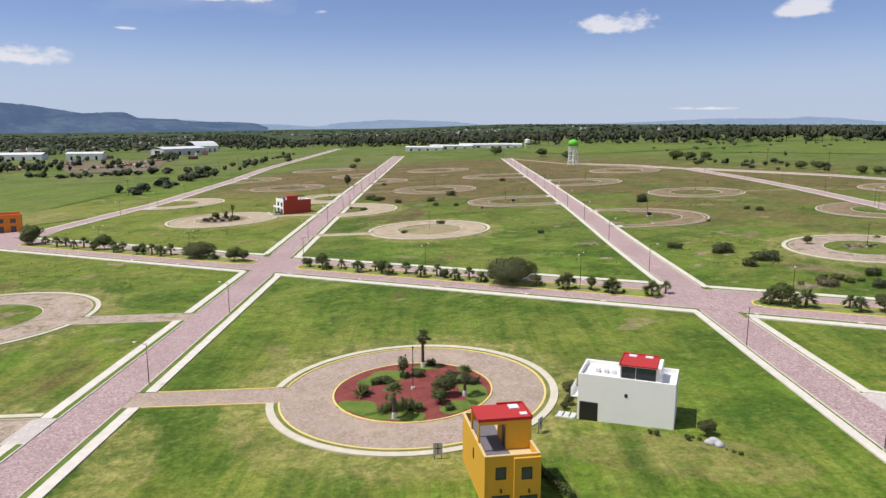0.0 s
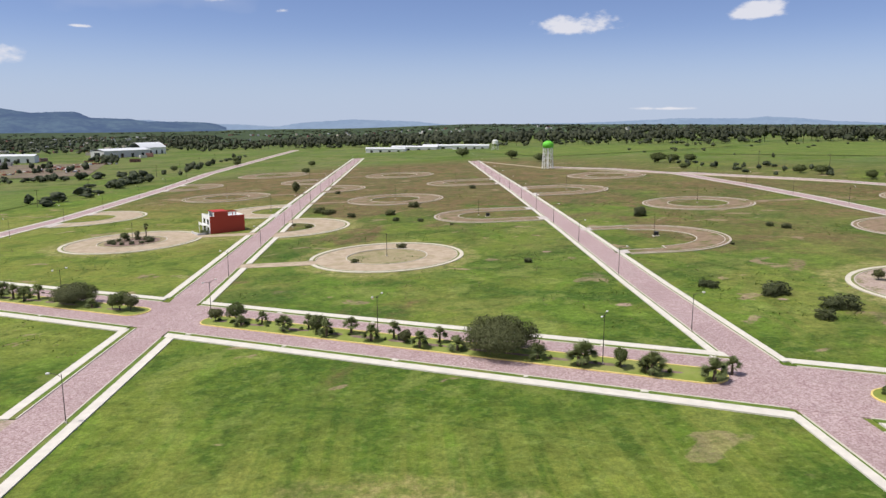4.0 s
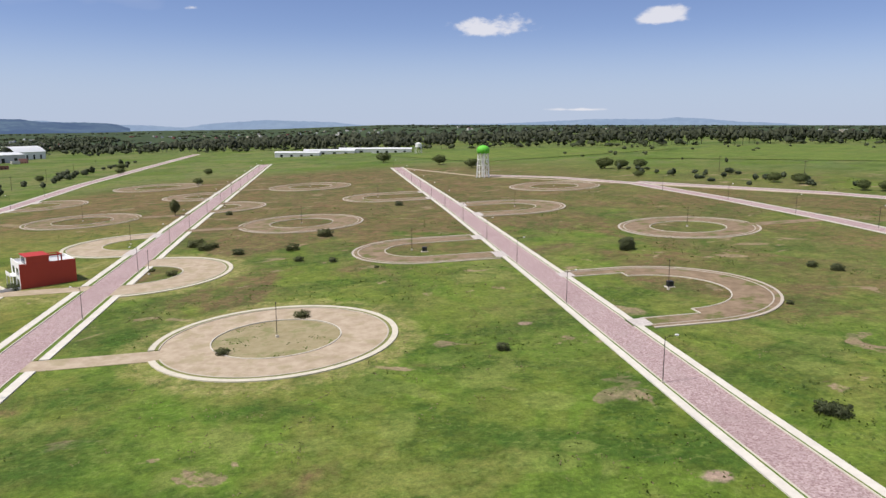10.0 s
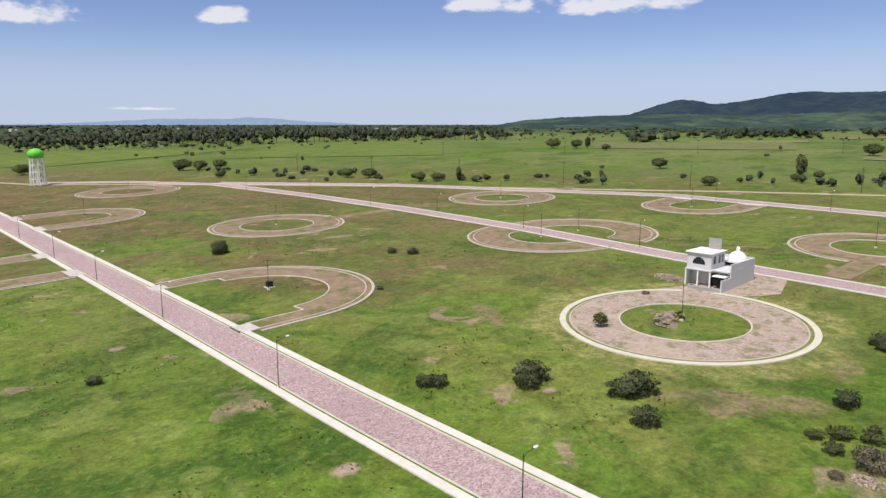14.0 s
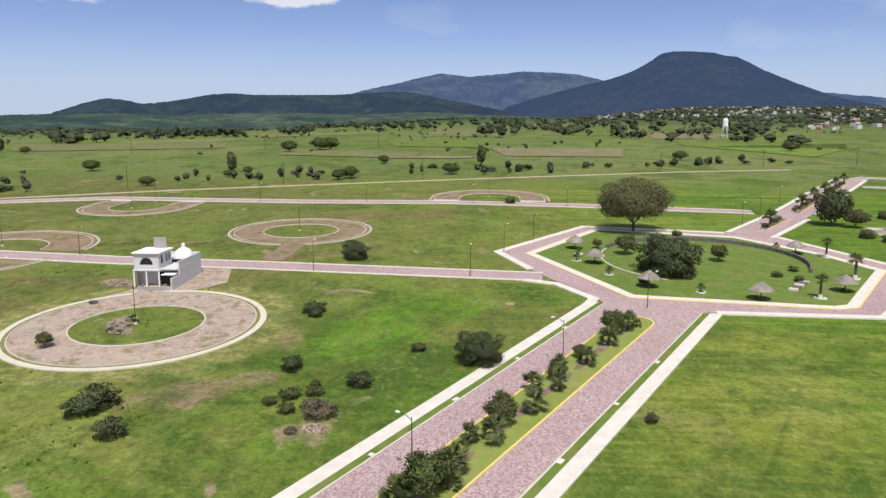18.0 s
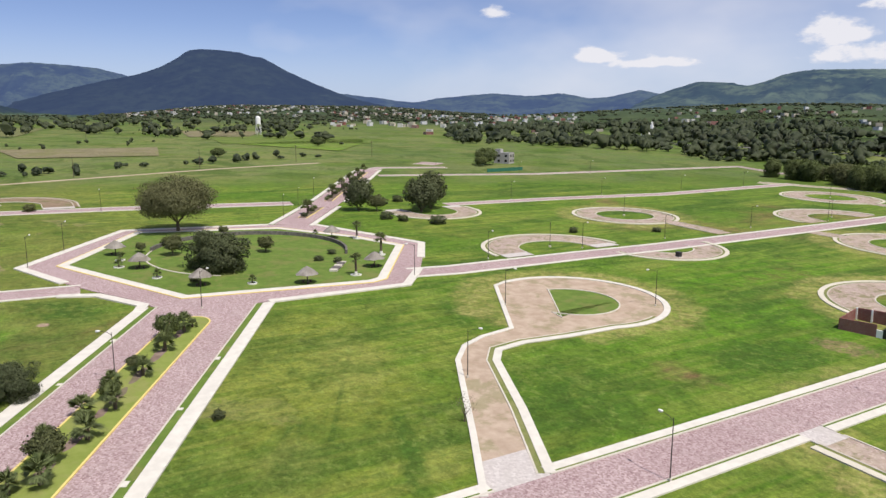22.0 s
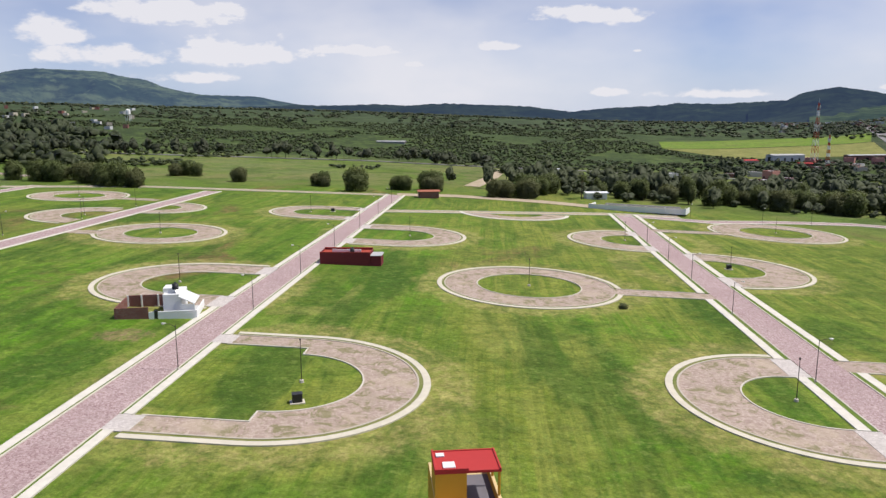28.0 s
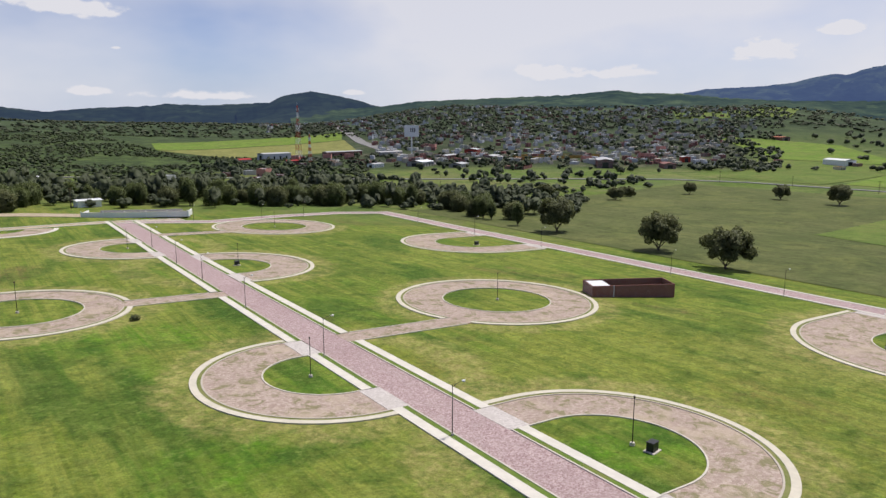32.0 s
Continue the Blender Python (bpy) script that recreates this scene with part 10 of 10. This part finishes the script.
def grey_ruin():
    """Small grey block house with a green fence."""
    root = new("block_house")
    block("wall", root, M_BLOCK, *ring_wall(9, 7, -0.6, 6.0, 0.25), label="bare grey block walls")
    block("roof", root, M_ROOF_GREY, (0.25, 8.75, 0.25, 6.75, 5.6, 5.8))
    block("stair_tower", root, M_BLOCK, (5.4, 8.6, 3.0, 6.6, 5.8, 8.0))
    for x in (1.2, 5.4):
        for z in (0.9, 3.7):
            block("window", root, M_DARK, (x, x + 1.4, 7.0, 7.04, z, z + 1.3), bevel=0)
            block("window", root, M_DARK, (-0.04, 0.0, x * 0.7, x * 0.7 + 1.3, z, z + 1.3), bevel=0)
    return tagged(root, "grey unfinished concrete block house in the meadow", "house")


set_down(grey_ruin(), 328, -118, 30)
root = new("mesh_fence")
for k in range(8):
    block("panel", root, M_GREEN_NET, (k * 3.0 + 0.04, k * 3.0 + 2.96, -0.02, 0.02, 0.05, 1.7), bevel=0)
    block("post", root, M_FRAME, (k * 3.0 - 0.04, k * 3.0 + 0.04, -0.05, 0.05, -0.3, 1.85), bevel=0)
tagged(root, "dark green shade-net fence round a plot", "fence")
set_down(root, 291, -75, -82)

# low white wall at the southern gate
root = new("gate_wall")
block("wall", root, M_WHITE, (0, 40, 0, 0.3, -0.6, 1.7), (0, 0.3, 0.3, 9, -0.6, 1.7), (40, 40.3, 0, 8, -0.6, 1.7), label="low white boundary wall")
block("coping", root, M_KERB, (-0.1, 40.4, -0.08, 0.38, 1.7, 1.82), label="pale coping")
for x in np.arange(0, 40.1, 8.0):
    block("pillar", root, M_WHITE, (x - 0.25, x + 0.25, -0.12, 0.42, -0.6, 2.05))
block("wall", root, M_BLOCK, (4, 36, 11.0, 11.3, -0.6, 1.3), label="grey back wall of the gate court")
block("court", root, M_WALK, (0.3, 40.0, 0.4, 11.0, -0.6, 0.16), label="pale paved court behind the wall")
tagged(root, "low white wall round a paved court beside the southern gate", "wall")
set_down(root, -38.7, -190, 142 + 13)


def pole(h, label):
    root = new("utility_pole")
    bm = bmesh.new()
    limb(bm, (0, 0, -0.6), (0, 0, h), 0.14, 0.09, 7)
    part("post", bm, M_BARK, root)
    block("crossarm", root, M_BARK, (-1.1, 1.1, -0.07, 0.07, h - 0.8, h - 0.62), bevel=0)
    return tagged(root, label, "pole")


poles = Kind(pole(9, "wooden utility pole along a field road"), "utility poles")
for a, b, n in (((330, 480), (690, -60), 9), ((212, 470), (262, 262), 5), ((262, 262), (390, -60), 7), ((334, -402), (7, -438), 7), ((-40, -430), (-300, -320), 5), ((-515, -230), (-526, 70), 6), ((-176, 400), (-185, 760), 7)):
    for i in range(n):
        poles.at(a[0] + (b[0] - a[0]) * i / (n - 1), a[1] + (b[1] - a[1]) * i / (n - 1), 1.0)

# ---- weeds over the plots ----
def near_line(x, y, line, reach):
    hit = np.zeros(len(x), bool)
    for (xa, ya), (xb, yb) in zip(line[:-1], line[1:]):
        dx, dy = xb - xa, yb - ya
        t = np.clip(((x - xa) * dx + (y - ya) * dy) / (dx * dx + dy * dy), 0, 1)
        hit |= np.hypot(x - xa - t * dx, y - ya - t * dy) < reach
    return hit


def on_paving(x, y):
    """True where a street, loop, park or house stands."""
    hit = near_line(x, y, R1, 6.4) | near_line(x, y, R2, 5.2) | near_line(x, y, [(-172, blvd(-172)), (124, blvd(124))], 11.4)
    for spec in LOOPS:
        kind, c, r, ri = spec[:4]
        d = np.hypot(x - c[0], y - c[1])
        hit |= (d > ri - 0.6) & (d < r + 0.5)
        ends = [(c[0], spec[7]), (spec[6], spec[7])] if kind == "ring" else [(c[0], c[1]), (spec[6], c[1])]
        hit |= near_line(x, y, [ends[0], (ends[1][0] + 0.01, ends[1][1])], 3.2 if kind == "ring" else r + 0.3) & (d > ri - 0.6)
    for line in SIDE_STREETS:
        hit |= near_line(x, y, line, 4.8)
    hit |= near_line(x, y, AVENUE, 7) | (np.hypot(x - 158, y - 82) < 50) | ((x > 48) & (x < 118) & (y > 16) & (y < 92))
    for hx, hy, hr in ((21, 76, 12), (8, 68, 9), (60, 5, 12), (38, -47, 12), (-122, 6, 16), (-33, 300, 14), (117, 200, 16), (-170, 266, 14), (100, 200, 18)):
        hit |= np.hypot(x - hx, y - hy) < hr
    return hit


def weeds(label, n, area, mat, size, keep, scale, quads):
    """Low tufts growing in patches."""
    x, y = FAR.uniform(area[0], area[1], n), FAR.uniform(area[2], area[3], n)
    ok = ~on_paving(x, y)
    x, y = clumpy(x[ok], y[ok], scale, keep)
    k = len(x)
    idx = np.repeat(np.arange(k), quads)
    pts = np.stack([x[idx] + FAR.normal(0, size * 2.2, k * quads), y[idx] + FAR.normal(0, size * 2.2, k * quads), np.zeros(k * quads)], 1)
    pts[:, 2] = SLOPE_X * pts[:, 0] + SLOPE_Y * (pts[:, 1] - 121) + FAR.uniform(0.0, size * 0.6, k * quads)
    v, f = leaf_quads(pts, np.full(len(pts), size), FAR)
    up = np.tile(np.array([[0.0, 0.0, 1.0]]), (len(v), 1)) + FAR.normal(0, 0.2, (len(v), 3))
    up /= np.linalg.norm(up, axis=1, keepdims=True)
    return tagged(quads_object("weeds", v, f, mat, None, "", up), label, "weeds", kind="stuff")


M_WEED = leaf_material("meadow weeds", (0.10, 0.155, 0.030), (0.16, 0.225, 0.050))
M_WEED_DRY = leaf_material("dry weeds", (0.15, 0.14, 0.06), (0.24, 0.21, 0.11))
weeds("tall green weeds scattered over the northern plots", 9000, (-140, 250, 160, 420), M_WEED, 0.24, 0.16, 26, 7)
weeds("dry straw tufts scattered over the northern plots", 5000, (-140, 250, 160, 420), M_WEED_DRY, 0.20, 0.14, 20, 6)

# prototypes that found no place
for kind in KINDS_ALL:
    if not kind.used:
        for ob in list(kind.proto.children_recursive) + [kind.proto]:
            bpy.data.objects.remove(ob)
